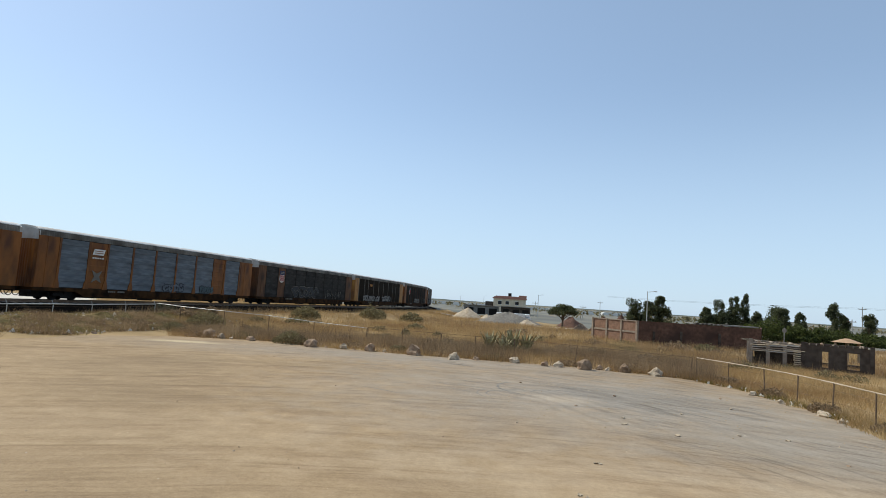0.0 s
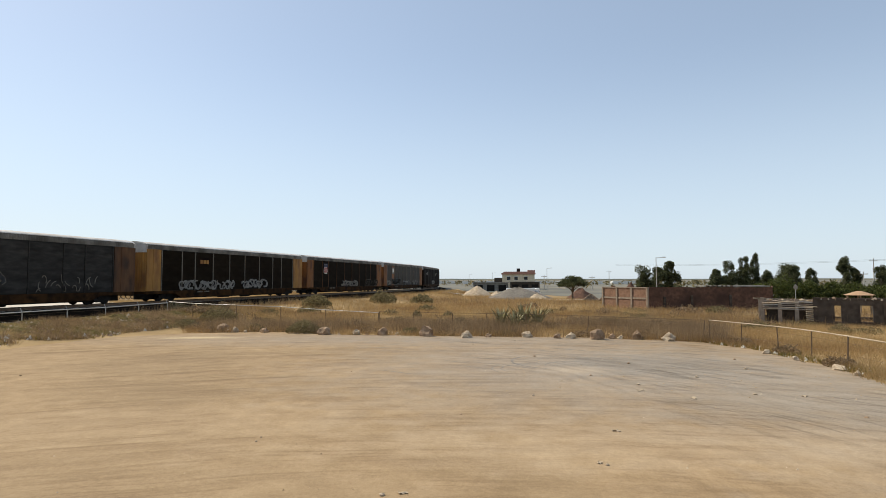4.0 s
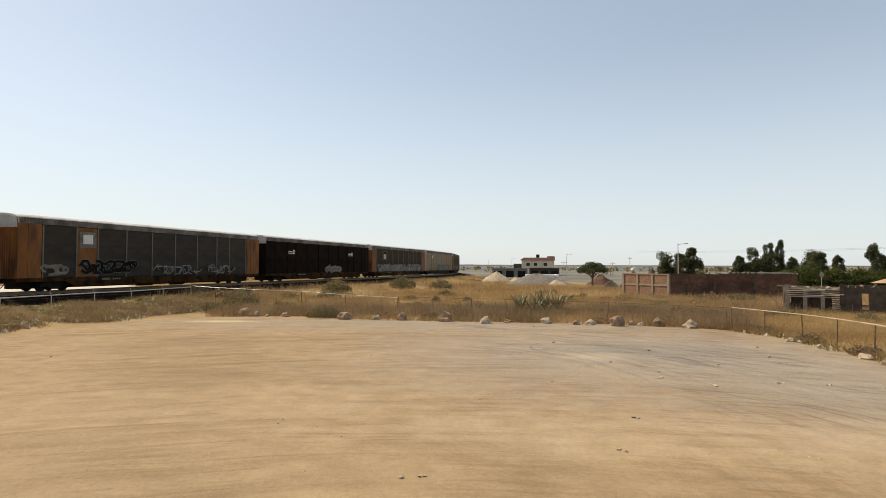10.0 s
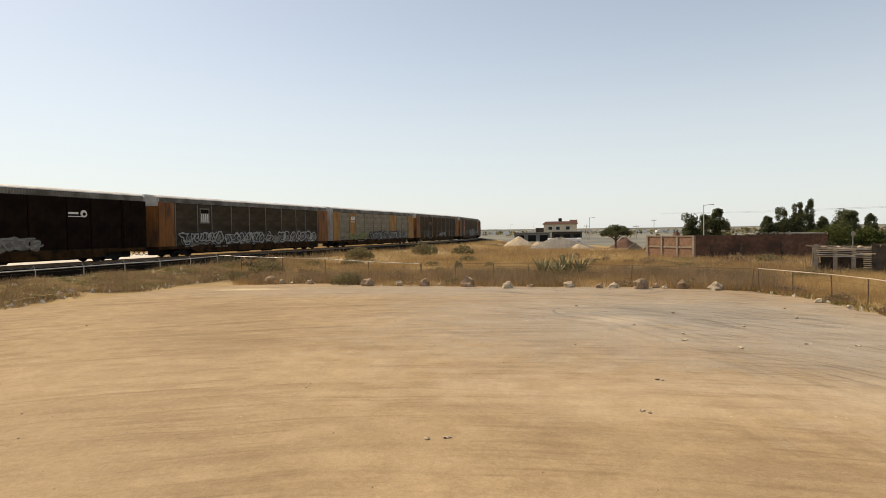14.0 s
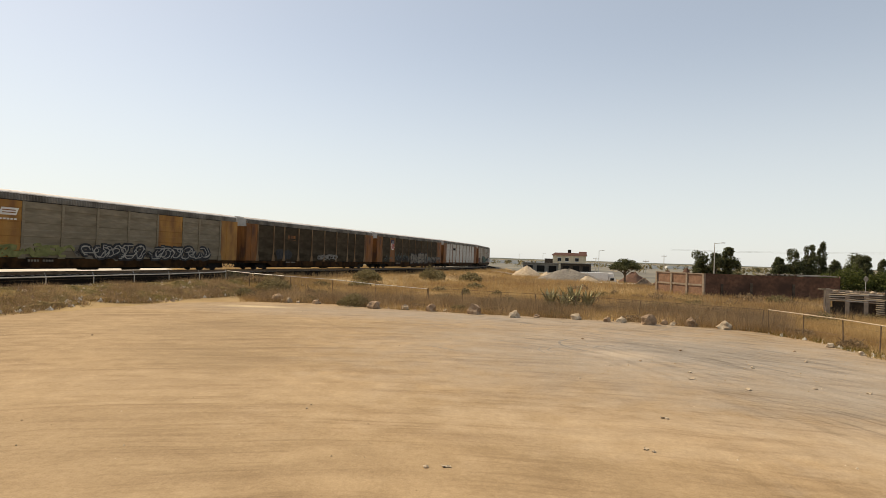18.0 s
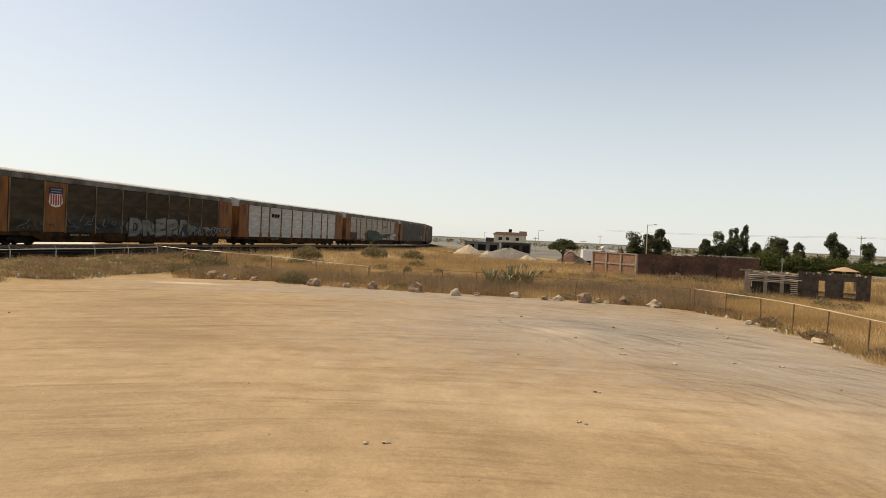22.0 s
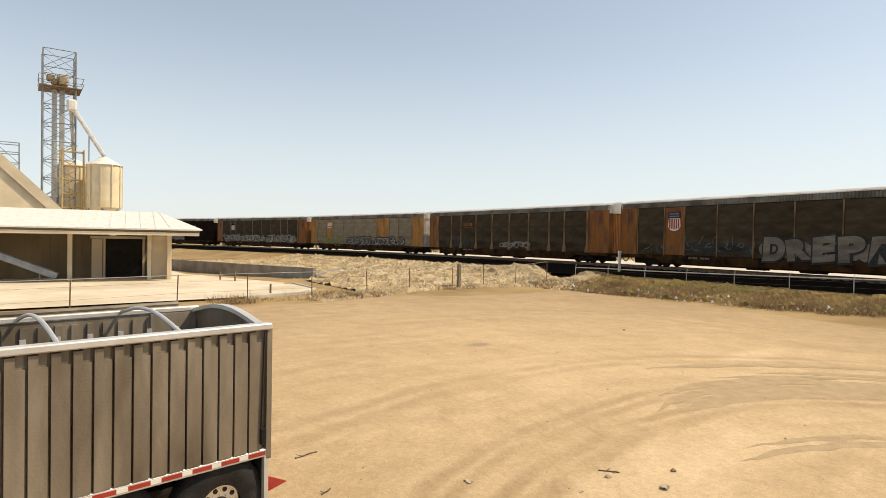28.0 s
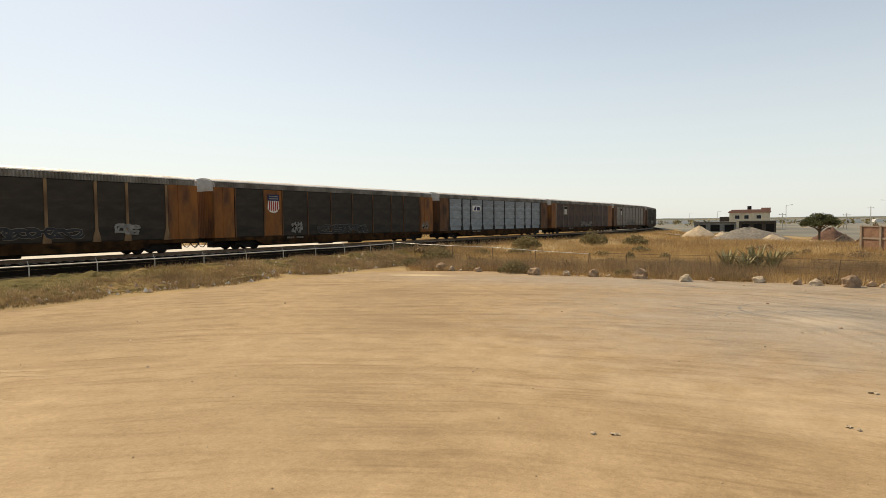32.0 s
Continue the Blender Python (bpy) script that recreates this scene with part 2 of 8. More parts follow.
def grain(m, scale, low, high, lo, hi, relief, dist, detail=6):
    """Clods, dust and grit: tone and relief by one noise."""
    nt = m.node_tree
    n, l = nt.nodes, nt.links
    b = n["Principled BSDF"]
    tc = n.new("ShaderNodeTexCoord")
    tx = n.new("ShaderNodeTexNoise")
    tx.inputs["Scale"].default_value, tx.inputs["Detail"].default_value, tx.inputs["Roughness"].default_value = scale, detail, 0.65
    l.new(tc.outputs["Object"], tx.inputs["Vector"])
    rp = n.new("ShaderNodeValToRGB")
    rp.color_ramp.elements[0].position, rp.color_ramp.elements[1].position = lo, hi
    rp.color_ramp.elements[0].color, rp.color_ramp.elements[1].color = (low, low * 0.985, low * 0.965, 1), (high, high, high, 1)
    l.new(tx.outputs[0], rp.inputs[0])
    mx = n.new("ShaderNodeMix")
    mx.data_type, mx.blend_type = "RGBA", "MULTIPLY"
    mx.inputs[0].default_value = 1.0
    l.new(b.inputs["Base Color"].links[0].from_socket, mx.inputs[6])
    l.new(rp.outputs[0], mx.inputs[7])
    l.new(mx.outputs[2], b.inputs["Base Color"])
    bp = n.new("ShaderNodeBump")
    bp.inputs["Strength"].default_value, bp.inputs["Distance"].default_value = relief, dist
    l.new(tx.outputs[0], bp.inputs["Height"])
    if b.inputs["Normal"].links:
        l.new(b.inputs["Normal"].links[0].from_socket, bp.inputs["Normal"])
    l.new(bp.outputs[0], b.inputs["Normal"])


def wheel_tracks(m, cx, cy, tracks, dark, lift, south=None, east=None):
    """Rings of tyre marks round a point: (radius, half width, depth), each a dark band between low pale ridges."""
    nt = m.node_tree
    n, l = nt.nodes, nt.links
    b = n["Principled BSDF"]
    tc = n.new("ShaderNodeTexCoord")
    wob = n.new("ShaderNodeTexNoise")
    wob.inputs["Scale"].default_value, wob.inputs["Detail"].default_value = 0.22, 3
    l.new(tc.outputs["Object"], wob.inputs["Vector"])
    sh = n.new("ShaderNodeVectorMath")
    sh.operation = "MULTIPLY_ADD"
    sh.inputs[1].default_value, sh.inputs[2].default_value = (1.6, 1.6, 0), (-cx - 0.8, -cy - 0.8, 0)
    l.new(wob.outputs["Color"], sh.inputs[0])
    ad = n.new("ShaderNodeVectorMath")
    ad.operation = "ADD"
    l.new(tc.outputs["Object"], ad.inputs[0])
    l.new(sh.outputs[0], ad.inputs[1])
    fl = n.new("ShaderNodeVectorMath")
    fl.operation = "MULTIPLY"
    fl.inputs[1].default_value = (1, 1, 0)
    l.new(ad.outputs[0], fl.inputs[0])
    ln = n.new("ShaderNodeVectorMath")
    ln.operation = "LENGTH"
    l.new(fl.outputs[0], ln.inputs[0])
    near, far = tracks[0][0] - 1.5, tracks[-1][0] + 1.5
    mr = n.new("ShaderNodeMapRange")
    mr.inputs[1].default_value, mr.inputs[2].default_value = near, far
    l.new(ln.outputs["Value"], mr.inputs[0])
    rp = n.new("ShaderNodeValToRGB")
    stops = [(near, 1.0)]
    for r_, w, d in tracks:
        stops += [(r_ - 1.7 * w, lift), (r_ - 0.5 * w, 1 - d), (r_ + 0.5 * w, 1 - d), (r_ + 1.7 * w, lift)]
    stops.append((far, 1.0))
    el = rp.color_ramp.elements
    for i, (r_, v) in enumerate(stops):
        e = el[i] if i < 1 else el.new((r_ - near) / (far - near)) if i < len(stops) - 1 else el[len(el) - 1]
        e.color = (v, v * (1 - (1 - v) * dark), v * (1 - (1 - v) * 2 * dark), 1)
    l.new(mr.outputs[0], rp.inputs[0])
    gap = n.new("ShaderNodeTexNoise")
    gap.inputs["Scale"].default_value, gap.inputs["Detail"].default_value = 0.5, 6
    l.new(tc.outputs["Object"], gap.inputs["Vector"])
    gr = n.new("ShaderNodeMapRange")
    gr.inputs[1].default_value, gr.inputs[2].default_value, gr.inputs[3].default_value = 0.36, 0.6, 0.2
    l.new(gap.outputs[0], gr.inputs[0])
    sep = n.new("ShaderNodeSeparateXYZ")
    l.new(tc.outputs["Object"], sep.inputs[0])
    ys = n.new("ShaderNodeMapRange")
    if east is None:
        ys.inputs[1].default_value, ys.inputs[2].default_value, ys.inputs[3].default_value, ys.inputs[4].default_value = south, south + 6, 1, 0
    else:
        ys.inputs[1].default_value, ys.inputs[2].default_value = east, east + 4
    l.new(sep.outputs[1 if east is None else 0], ys.inputs[0])
    mu = n.new("ShaderNodeMath")
    mu.operation = "MULTIPLY"
    l.new(gr.outputs[0], mu.inputs[0])
    l.new(ys.outputs[0], mu.inputs[1])
    if east is not None:                                 # driven over again nearer the gate
        ns = n.new("ShaderNodeMapRange")
        ns.inputs[1].default_value, ns.inputs[2].default_value = 14.5, 20.0
        l.new(sep.outputs[1], ns.inputs[0])
        again = n.new("ShaderNodeMath")
        again.operation = "MULTIPLY"
        l.new(mu.outputs[0], again.inputs[0])
        l.new(ns.outputs[0], again.inputs[1])
        mu = again
    mx = n.new("ShaderNodeMix")
    mx.data_type, mx.blend_type = "RGBA", "MULTIPLY"
    l.new(mu.outputs[0], mx.inputs[0])
    l.new(b.inputs["Base Color"].links[0].from_socket, mx.inputs[6])
    l.new(rp.outputs[0], mx.inputs[7])
    l.new(mx.outputs[2], b.inputs["Base Color"])


stain_or_light(M_LOT, -8.6, -4.9, 3.2, 1.0, (0.66, 0.50, 0.32), 0.45, 1.6, 0.2)
stain_or_light(M_LOT, -18.5, -8.8, 2.2, 0.5, (0.66, 0.50, 0.32), 0.5, 1.2, 0.2)
stain_or_light(M_LOT, -12.1, -14.5, 0.55, 0.35, (0.25, 0.185, 0.12), 0.7, 0.8, 0.2)
wheel_tracks(M_LOT, -9.7, 1.8, [(5.4, 0.22, 0.08), (8.05, 0.16, 0.14), (8.55, 0.13, 0.2), (9.25, 0.12, 0.13), (9.65, 0.14, 0.18), (12.4, 0.18, 0.1), (13.1, 0.18, 0.13)], 0.2, 1.05, -1.0)
wheel_tracks(M_LOT, -2.5, 17.5, [(7.4, 0.12, 0.12), (8.0, 0.12, 0.14), (9.0, 0.14, 0.18), (9.6, 0.12, 0.12), (11.5, 0.14, 0.18), (12.1, 0.12, 0.12)], 0.05, 1.04, east=-1.0)
grain(M_LOT, 1.3, 0.94, 1.05, 0.38, 0.62, 0.4, 0.05, 10)
grain(M_LOT, 9.0, 0.91, 1.06, 0.36, 0.64, 0.4, 0.02, 8)
grain(M_LOT, 45.0, 0.87, 1.09, 0.32, 0.68, 0.4, 0.006, 3)
M_RUT = mat("dirt_in_ruts", (0.37, 0.265, 0.155), (0.44, 0.317, 0.188), 0.95, 3.0, 30, 0.6, dist=0.03)
M_RUTD = mat("grey_dirt_in_ruts", (0.19, 0.165, 0.135), (0.27, 0.235, 0.195), 0.95, 3.0, 30, 0.6, dist=0.03)
M_PALE = mat("pale_dust", (0.52, 0.455, 0.37), (0.62, 0.55, 0.46), 0.95, 2.2, 40, 0.3)
M_GRAVEL_LOT = mat("grey_gravel_patch", (0.24, 0.22, 0.19), (0.36, 0.32, 0.27), 0.95, 3, 50, 0.6)
M_STRAW = mat("dry_grass", (0.3885, 0.258, 0.1144), (0.5565, 0.392, 0.1892), 0.9, 0.25, 30, 0, random_v=0.27, island=True, c3=(0.3255, 0.2, 0.0924), scale3=0.10)
M_GREENGRASS = mat("greenish_grass", (0.1624, 0.125, 0.0324), (0.3472, 0.235, 0.0765), 0.9, 0.5, 30, 0, random_v=0.35, island=True, c3=(0.1232, 0.115, 0.0315), scale3=0.09)
M_TURF = mat("short_dry_turf", (0.138, 0.09504, 0.02992), (0.2957, 0.1892, 0.07106), 0.95, 1.1, 18, 0.9, c3=(0.1232, 0.09856, 0.02693), scale3=0.3, dist=0.06)
M_EARTHB = mat("dry_earth_bank", (0.3892, 0.2867, 0.1633), (0.5723, 0.4453, 0.2822), 0.95, 0.9, 14, 0.9, c3=(0.2747, 0.2074, 0.1114), scale3=0.5, dist=0.08)
M_BRUSH = mat("dry_brush", (0.2236, 0.1503, 0.0861), (0.3848, 0.2716, 0.1558), 0.9, 0.6, 30, 0, random_v=0.4, island=True)
M_BUSH = mat("bush_leaves", (0.155, 0.128, 0.06), (0.27, 0.22, 0.115), 0.85, 3, 30, 0, random_v=0.4, island=True)
M_LEAF = mat("tree_leaves", (0.0567, 0.06345, 0.02835), (0.1242, 0.131, 0.0594), 0.75, 1.5, 30, 0, random_v=0.45, island=True)
M_LEAF2 = mat("light_tree_leaves", (0.048, 0.06, 0.014), (0.115, 0.128, 0.032), 0.75, 1.5, 30, 0, random_v=0.4, island=True)
M_AGAVE = mat("agave_leaves", (0.23, 0.205, 0.10), (0.40, 0.35, 0.19), 0.7, 3, 30, 0, random_v=0.3, island=True)


def thin_leaf(m, share):
    """Light passes through thin blades and leaves."""
    nt = m.node_tree
    n, l = nt.nodes, nt.links
    b, out = n["Principled BSDF"], n["Material Output"]
    tr = n.new("ShaderNodeBsdfTranslucent")
    mx = n.new("ShaderNodeMixShader")
    mx.inputs[0].default_value = share
    l.new(b.inputs["Base Color"].links[0].from_socket, tr.inputs[0])
    l.new(b.outputs[0], mx.inputs[1])
    l.new(tr.outputs[0], mx.inputs[2])
    l.new(mx.outputs[0], out.inputs[0])


for m_ in (M_STRAW, M_GREENGRASS, M_BRUSH, M_BUSH, M_LEAF, M_LEAF2):
    thin_leaf(m_, 0.42)
M_BARK = mat("bark", (0.10, 0.075, 0.05), (0.18, 0.13, 0.09), 0.95, 5, 30, 0.6)
M_ROCK = mat("lava_rock", (0.2295, 0.1512, 0.0945), (0.432, 0.3038, 0.1998), 0.95, 4, 20, 0.8, dist=0.05, random_v=0.2)
M_ROCKP = mat("pale_rock", (0.374, 0.286, 0.198), (0.55, 0.451, 0.33), 0.95, 4, 20, 0.6, dist=0.05, random_v=0.15)
# near black: the train's shadow on the stones is put into this colour
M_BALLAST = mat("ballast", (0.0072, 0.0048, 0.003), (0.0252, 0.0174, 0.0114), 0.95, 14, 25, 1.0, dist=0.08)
M_RAIL = mat("rail_steel", (0.14, 0.09, 0.06), (0.22, 0.15, 0.10), 0.5, 5, 60, 0.2, metal=0.6)
M_TIE = mat("concrete_tie", (0.22, 0.19, 0.16), (0.32, 0.28, 0.24), 0.9, 5, 60, 0.3)
M_ORANGE = mat("faded_orange_paint", (0.1892, 0.06424, 0.011), (0.2772, 0.1038, 0.0198), 0.6, 1.3, 60, 0.15, c3=(0.08713, 0.03319, 0.01162), scale3=1.1, stretch=(1, 1, 0.35))
M_YELLOW = mat("faded_yellow_paint", (0.3264, 0.1524, 0.0336), (0.432, 0.216, 0.054), 0.6, 1.3, 60, 0.15, c3=(0.204, 0.0918, 0.02856), scale3=1.0, stretch=(1, 1, 0.35))
M_SILL = mat("dark_brown_sill", (0.0375, 0.01875, 0.00825), (0.07125, 0.03375, 0.0135), 0.75, 1.6, 60, 0.2, c3=(0.015, 0.009, 0.006), scale3=1.2)
M_ROD = mat("scuffed_steel_rod", (0.22, 0.13, 0.08), (0.62, 0.58, 0.52), 0.5, 45, 200, 0.2, metal=0.2, mix=(0.35, 0.5))
M_POSTT = mat("tan_rusty_post", (0.16, 0.092, 0.042), (0.23, 0.145, 0.075), 0.65, 1.6, 60, 0.15, c3=(0.10, 0.055, 0.026), scale3=1.2, stretch=(1, 1, 0.4))
M_RUSTY = mat("rusty_brown_paint", (0.08925, 0.03825, 0.0153), (0.1445, 0.0663, 0.0272), 0.7, 1.6, 60, 0.2, c3=(0.051, 0.0272, 0.0153), scale3=1.2, stretch=(1, 1, 0.4))
M_GALV = mat("galvanised_panel", (0.3902, 0.3756, 0.3414), (0.5072, 0.4926, 0.4536), 0.5, 2.2, 70, 0.1, metal=0.15, c3=(0.3219, 0.2975, 0.2585), scale3=0.9, stretch=(0.6, 1, 2.5), random_v=0.08)
M_BLUEGALV = mat("bluish_galvanised_panel", (0.1887, 0.2193, 0.238), (0.2516, 0.2847, 0.3026), 0.5, 2.2, 70, 0.1, metal=0.15, c3=(0.151, 0.1669, 0.1768), scale3=0.9, stretch=(0.6, 1, 2.5), random_v=0.08)
M_SLATE = mat("slate_blue_panel", (0.108, 0.126, 0.144), (0.1584, 0.18, 0.2016), 0.55, 2.2, 70, 0.1, metal=0.1, c3=(0.0792, 0.09, 0.0972), scale3=0.9, stretch=(0.6, 1, 2.5), random_v=0.08)
# soot, and the shade of the roof's near side, both in this colour
M_CORNICE = mat("shaded_sooty_cornice", (0.192, 0.174, 0.144), (0.276, 0.252, 0.216), 0.6, 2.0, 60, 0.1, c3=(0.114, 0.099, 0.078), scale3=0.7)
M_GREYP = mat("weathered_grey_panel", (0.1454, 0.1263, 0.09945), (0.2142, 0.1913, 0.1568), 0.6, 2.0, 70, 0.1, metal=0.1, c3=(0.1071, 0.0918, 0.07268), scale3=0.8, stretch=(0.6, 1, 2.0), random_v=0.08)
M_GREYW = mat("sun_greyed_panel", (0.2805, 0.2526, 0.202), (0.4039, 0.3703, 0.3087), 0.6, 2.0, 70, 0.1, metal=0.1, c3=(0.2132, 0.1852, 0.1401), scale3=0.8, stretch=(0.6, 1, 2.2), random_v=0.1)
M_DGREY = mat("sooty_slate_panel", (0.03405, 0.03235, 0.0298), (0.05619, 0.05278, 0.04768), 0.6, 2.0, 70, 0.1, c3=(0.02554, 0.02298, 0.02128), scale3=0.8, stretch=(0.6, 1, 2.0), random_v=0.12)
M_DARKP = mat("sooty_dark_panel", (0.01138, 0.00759, 0.004376), (0.01895, 0.01349, 0.0081), 0.65, 2.0, 70, 0.1, c3=(0.00885, 0.005685, 0.003038), scale3=0.8, stretch=(0.6, 1, 1.6), random_v=0.15)
M_BROWNP = mat("dusty_brown_panel", (0.05296, 0.04011, 0.02568), (0.08022, 0.06257, 0.04252), 0.65, 2.0, 70, 0.1, c3=(0.03691, 0.02727, 0.01685), scale3=0.8, stretch=(0.6, 1, 1.6), random_v=0.12)
M_BLACKP = mat("black_maroon_panel", (0.0105, 0.0056, 0.00385), (0.0189, 0.0105, 0.007), 0.65, 2.0, 70, 0.1, c3=(0.007, 0.0042, 0.00315), scale3=0.8)
M_SOOTB = mat("sooty_brown_panel", (0.026, 0.019, 0.0125), (0.041, 0.031, 0.021), 0.65, 2.0, 70, 0.1, c3=(0.018, 0.013, 0.0085), scale3=0.8, stretch=(0.6, 1, 1.6), random_v=0.06)
M_MAROON = mat("faded_maroon_panel", (0.045, 0.022, 0.014), (0.075, 0.038, 0.024), 0.65, 2.0, 70, 0.1, c3=(0.03, 0.016, 0.011), scale3=0.8)
M_TANP = mat("tan_grey_panel", (0.1837, 0.1501, 0.101), (0.2519, 0.2101, 0.1443), 0.6, 2.0, 70, 0.1, c3=(0.1417, 0.112, 0.07036), scale3=0.8, stretch=(0.6, 1, 2.0), random_v=0.06)
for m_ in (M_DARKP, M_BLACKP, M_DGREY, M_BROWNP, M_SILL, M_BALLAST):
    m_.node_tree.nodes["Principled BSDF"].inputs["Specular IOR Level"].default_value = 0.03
# lighter than the cornice: sunlight on the top is put into the colour
M_ROOF = mat("dusty_sunlit_roof", (0.52, 0.49, 0.44), (0.64, 0.61, 0.56), 0.5, 1.5, 60, 0.1, metal=0.15, c3=(0.42, 0.37, 0.31), scale3=0.7)
# so black that the shade under the cars is put into the colour
M_UNDER = mat("near_black_iron", (0.006, 0.0054, 0.0048), (0.0132, 0.0108, 0.009), 0.8, 4, 60, 0.4)
M_WHITE = mat("weathered_white_paint", (0.62, 0.60, 0.55), (0.74, 0.72, 0.67), 0.6, 3, 60, 0.1)
M_CAPW = mat("dusty_white_cap", (0.42, 0.40, 0.37), (0.54, 0.52, 0.48), 0.6, 3, 60, 0.1, c3=(0.33, 0.30, 0.26), scale3=1.5)
M_SPRAYW = mat("white_spray_paint", (0.13, 0.124, 0.112), (0.27, 0.26, 0.235), 0.6, 3, 60, 0, mix=(0.3, 0.7))
M_SPRAYP = mat("pale_spray_paint", (0.18, 0.1688, 0.15), (0.375, 0.36, 0.3225), 0.6, 3, 60, 0, mix=(0.3, 0.7))
M_SPRAYG = mat("green_spray_paint", (0.0084, 0.0434, 0.0228), (0.035, 0.1054, 0.057), 0.6, 3, 60, 0)
M_SPRAYY = mat("olive_spray_paint", (0.12, 0.13, 0.04), (0.22, 0.22, 0.08), 0.6, 3, 60, 0)
M_SPRAYB = mat("black_spray_paint", (0.012, 0.012, 0.014), (0.03, 0.03, 0.032), 0.6, 3, 60, 0)
M_SPRAYR = mat("dark_red_spray_paint", (0.07, 0.014, 0.012), (0.12, 0.025, 0.02), 0.6, 3, 60, 0)
M_SPRAYT = mat("teal_spray_paint", (0.054, 0.09, 0.096), (0.096, 0.132, 0.132), 0.6, 3, 60, 0)
M_NAVY = mat("navy_paint", (0.012, 0.016, 0.05), (0.022, 0.028, 0.08), 0.6, 3, 60, 0)
M_RED = mat("red_paint", (0.30, 0.028, 0.02), (0.40, 0.05, 0.035), 0.6, 3, 60, 0)
M_GALVPIPE = mat("galvanised_pipe", (0.42, 0.41, 0.38), (0.55, 0.53, 0.49), 0.45, 8, 80, 0.1, metal=0.4)
M_RUSTPIPE = mat("rusty_post", (0.13, 0.085, 0.05), (0.22, 0.15, 0.09), 0.8, 8, 80, 0.3)
M_CONC = mat("concrete", (0.42, 0.39, 0.34), (0.54, 0.50, 0.44), 0.9, 1.2, 40, 0.3, c3=(0.36, 0.33, 0.28), scale3=0.3)
M_CONCD = mat("dark_stained_concrete", (0.20, 0.185, 0.16), (0.30, 0.275, 0.24), 0.9, 1.2, 40, 0.3)
M_CONCW = mat("dusty_weathered_concrete", (0.25, 0.195, 0.145), (0.36, 0.285, 0.215), 0.95, 3, 40, 0.4)
M_APRON = mat("sunlit_concrete", (0.60, 0.50, 0.37), (0.70, 0.60, 0.46), 0.9, 0.6, 40, 0.2, c3=(0.52, 0.43, 0.31), scale3=0.2)
M_BLOCK = mat("grey_block", (0.0585, 0.04368, 0.03276), (0.1053, 0.0819, 0.0624), 0.95, 2, 30, 0.5, random_v=0.15)
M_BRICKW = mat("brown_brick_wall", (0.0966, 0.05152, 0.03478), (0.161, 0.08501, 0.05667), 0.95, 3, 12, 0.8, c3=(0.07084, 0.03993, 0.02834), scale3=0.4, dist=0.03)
# lighter copy of the brick, sunlight put into its colour
M_BRICKLIT = mat("sunlit_side_brick", (0.22, 0.125, 0.08), (0.30, 0.175, 0.115), 0.95, 3, 12, 0.8, dist=0.03)
M_CREAM = mat("cream_wall", (0.62, 0.51, 0.35), (0.72, 0.61, 0.45), 0.85, 1.0, 40, 0.15, c3=(0.52, 0.43, 0.31), scale3=0.3)
M_CREAMM = mat("cream_metal_sheet", (0.7392, 0.6048, 0.392), (0.8288, 0.7056, 0.4928), 0.5, 1.0, 40, 0.1, c3=(0.6272, 0.5264, 0.3808), scale3=0.4)
# brown sheet with the shed's inner shade put into its colour
M_SHADEM = mat("shaded_brown_metal_sheet", (0.17, 0.125, 0.072), (0.25, 0.19, 0.115), 0.7, 1.0, 40, 0.1, c3=(0.12, 0.085, 0.05), scale3=0.5, stretch=(1, 1, 0.3))
M_TILE = mat("red_roof_tile", (0.36, 0.17, 0.12), (0.46, 0.24, 0.175), 0.9, 3, 20, 0.5)
M_GLASSD = mat("dark_window_glass", (0.015, 0.017, 0.02), (0.03, 0.033, 0.036), 0.1, 1, 10, 0)
# shade inside holes and doorways, painted as near-black panels
M_DARK = mat("painted_dark_opening", (0.012, 0.010, 0.008), (0.02, 0.017, 0.014), 0.95, 2, 10, 0)
M_SAND = mat("pale_sand", (0.40, 0.31, 0.21), (0.54, 0.435, 0.315), 0.95, 2, 20, 0.6, dist=0.06)
M_GREYHEAP = mat("grey_gravel", (0.165, 0.145, 0.12), (0.26, 0.232, 0.195), 0.95, 3, 15, 0.9, dist=0.08)
M_STEEL = mat("blue_grey_steel", (0.20, 0.22, 0.24), (0.30, 0.32, 0.34), 0.6, 2, 30, 0.1, metal=0.3)
M_YSTEEL = mat("yellow_steel", (0.44, 0.30, 0.12), (0.56, 0.40, 0.18), 0.6, 2, 30, 0.1)
M_TANSTEEL = mat("dusty_tan_steel", (0.36, 0.27, 0.16), (0.48, 0.37, 0.23), 0.65, 2, 30, 0.1, c3=(0.24, 0.19, 0.12), scale3=1.5)
M_ALU = mat("dirty_aluminium", (0.2116, 0.1728, 0.1269), (0.2891, 0.2433, 0.1869), 0.55, 2.5, 40, 0.15, metal=0.25, c3=(0.141, 0.1093, 0.07757), scale3=1.2, stretch=(2, 2, 0.5))
M_ALURIB = mat("bright_aluminium", (0.55, 0.53, 0.50), (0.68, 0.66, 0.63), 0.4, 3, 60, 0.05, metal=0.4)
M_RUBBER = mat("tyre_rubber", (0.012, 0.012, 0.012), (0.03, 0.028, 0.026), 0.85, 6, 60, 0.3)
M_CHROME = mat("polished_wheel", (0.55, 0.55, 0.55), (0.7, 0.7, 0.7), 0.25, 3, 60, 0.05, metal=0.9)
M_WOOD = mat("grey_wood", (0.20, 0.15, 0.10), (0.32, 0.25, 0.17), 0.95, 6, 40, 0.5, stretch=(1, 1, 0.2))
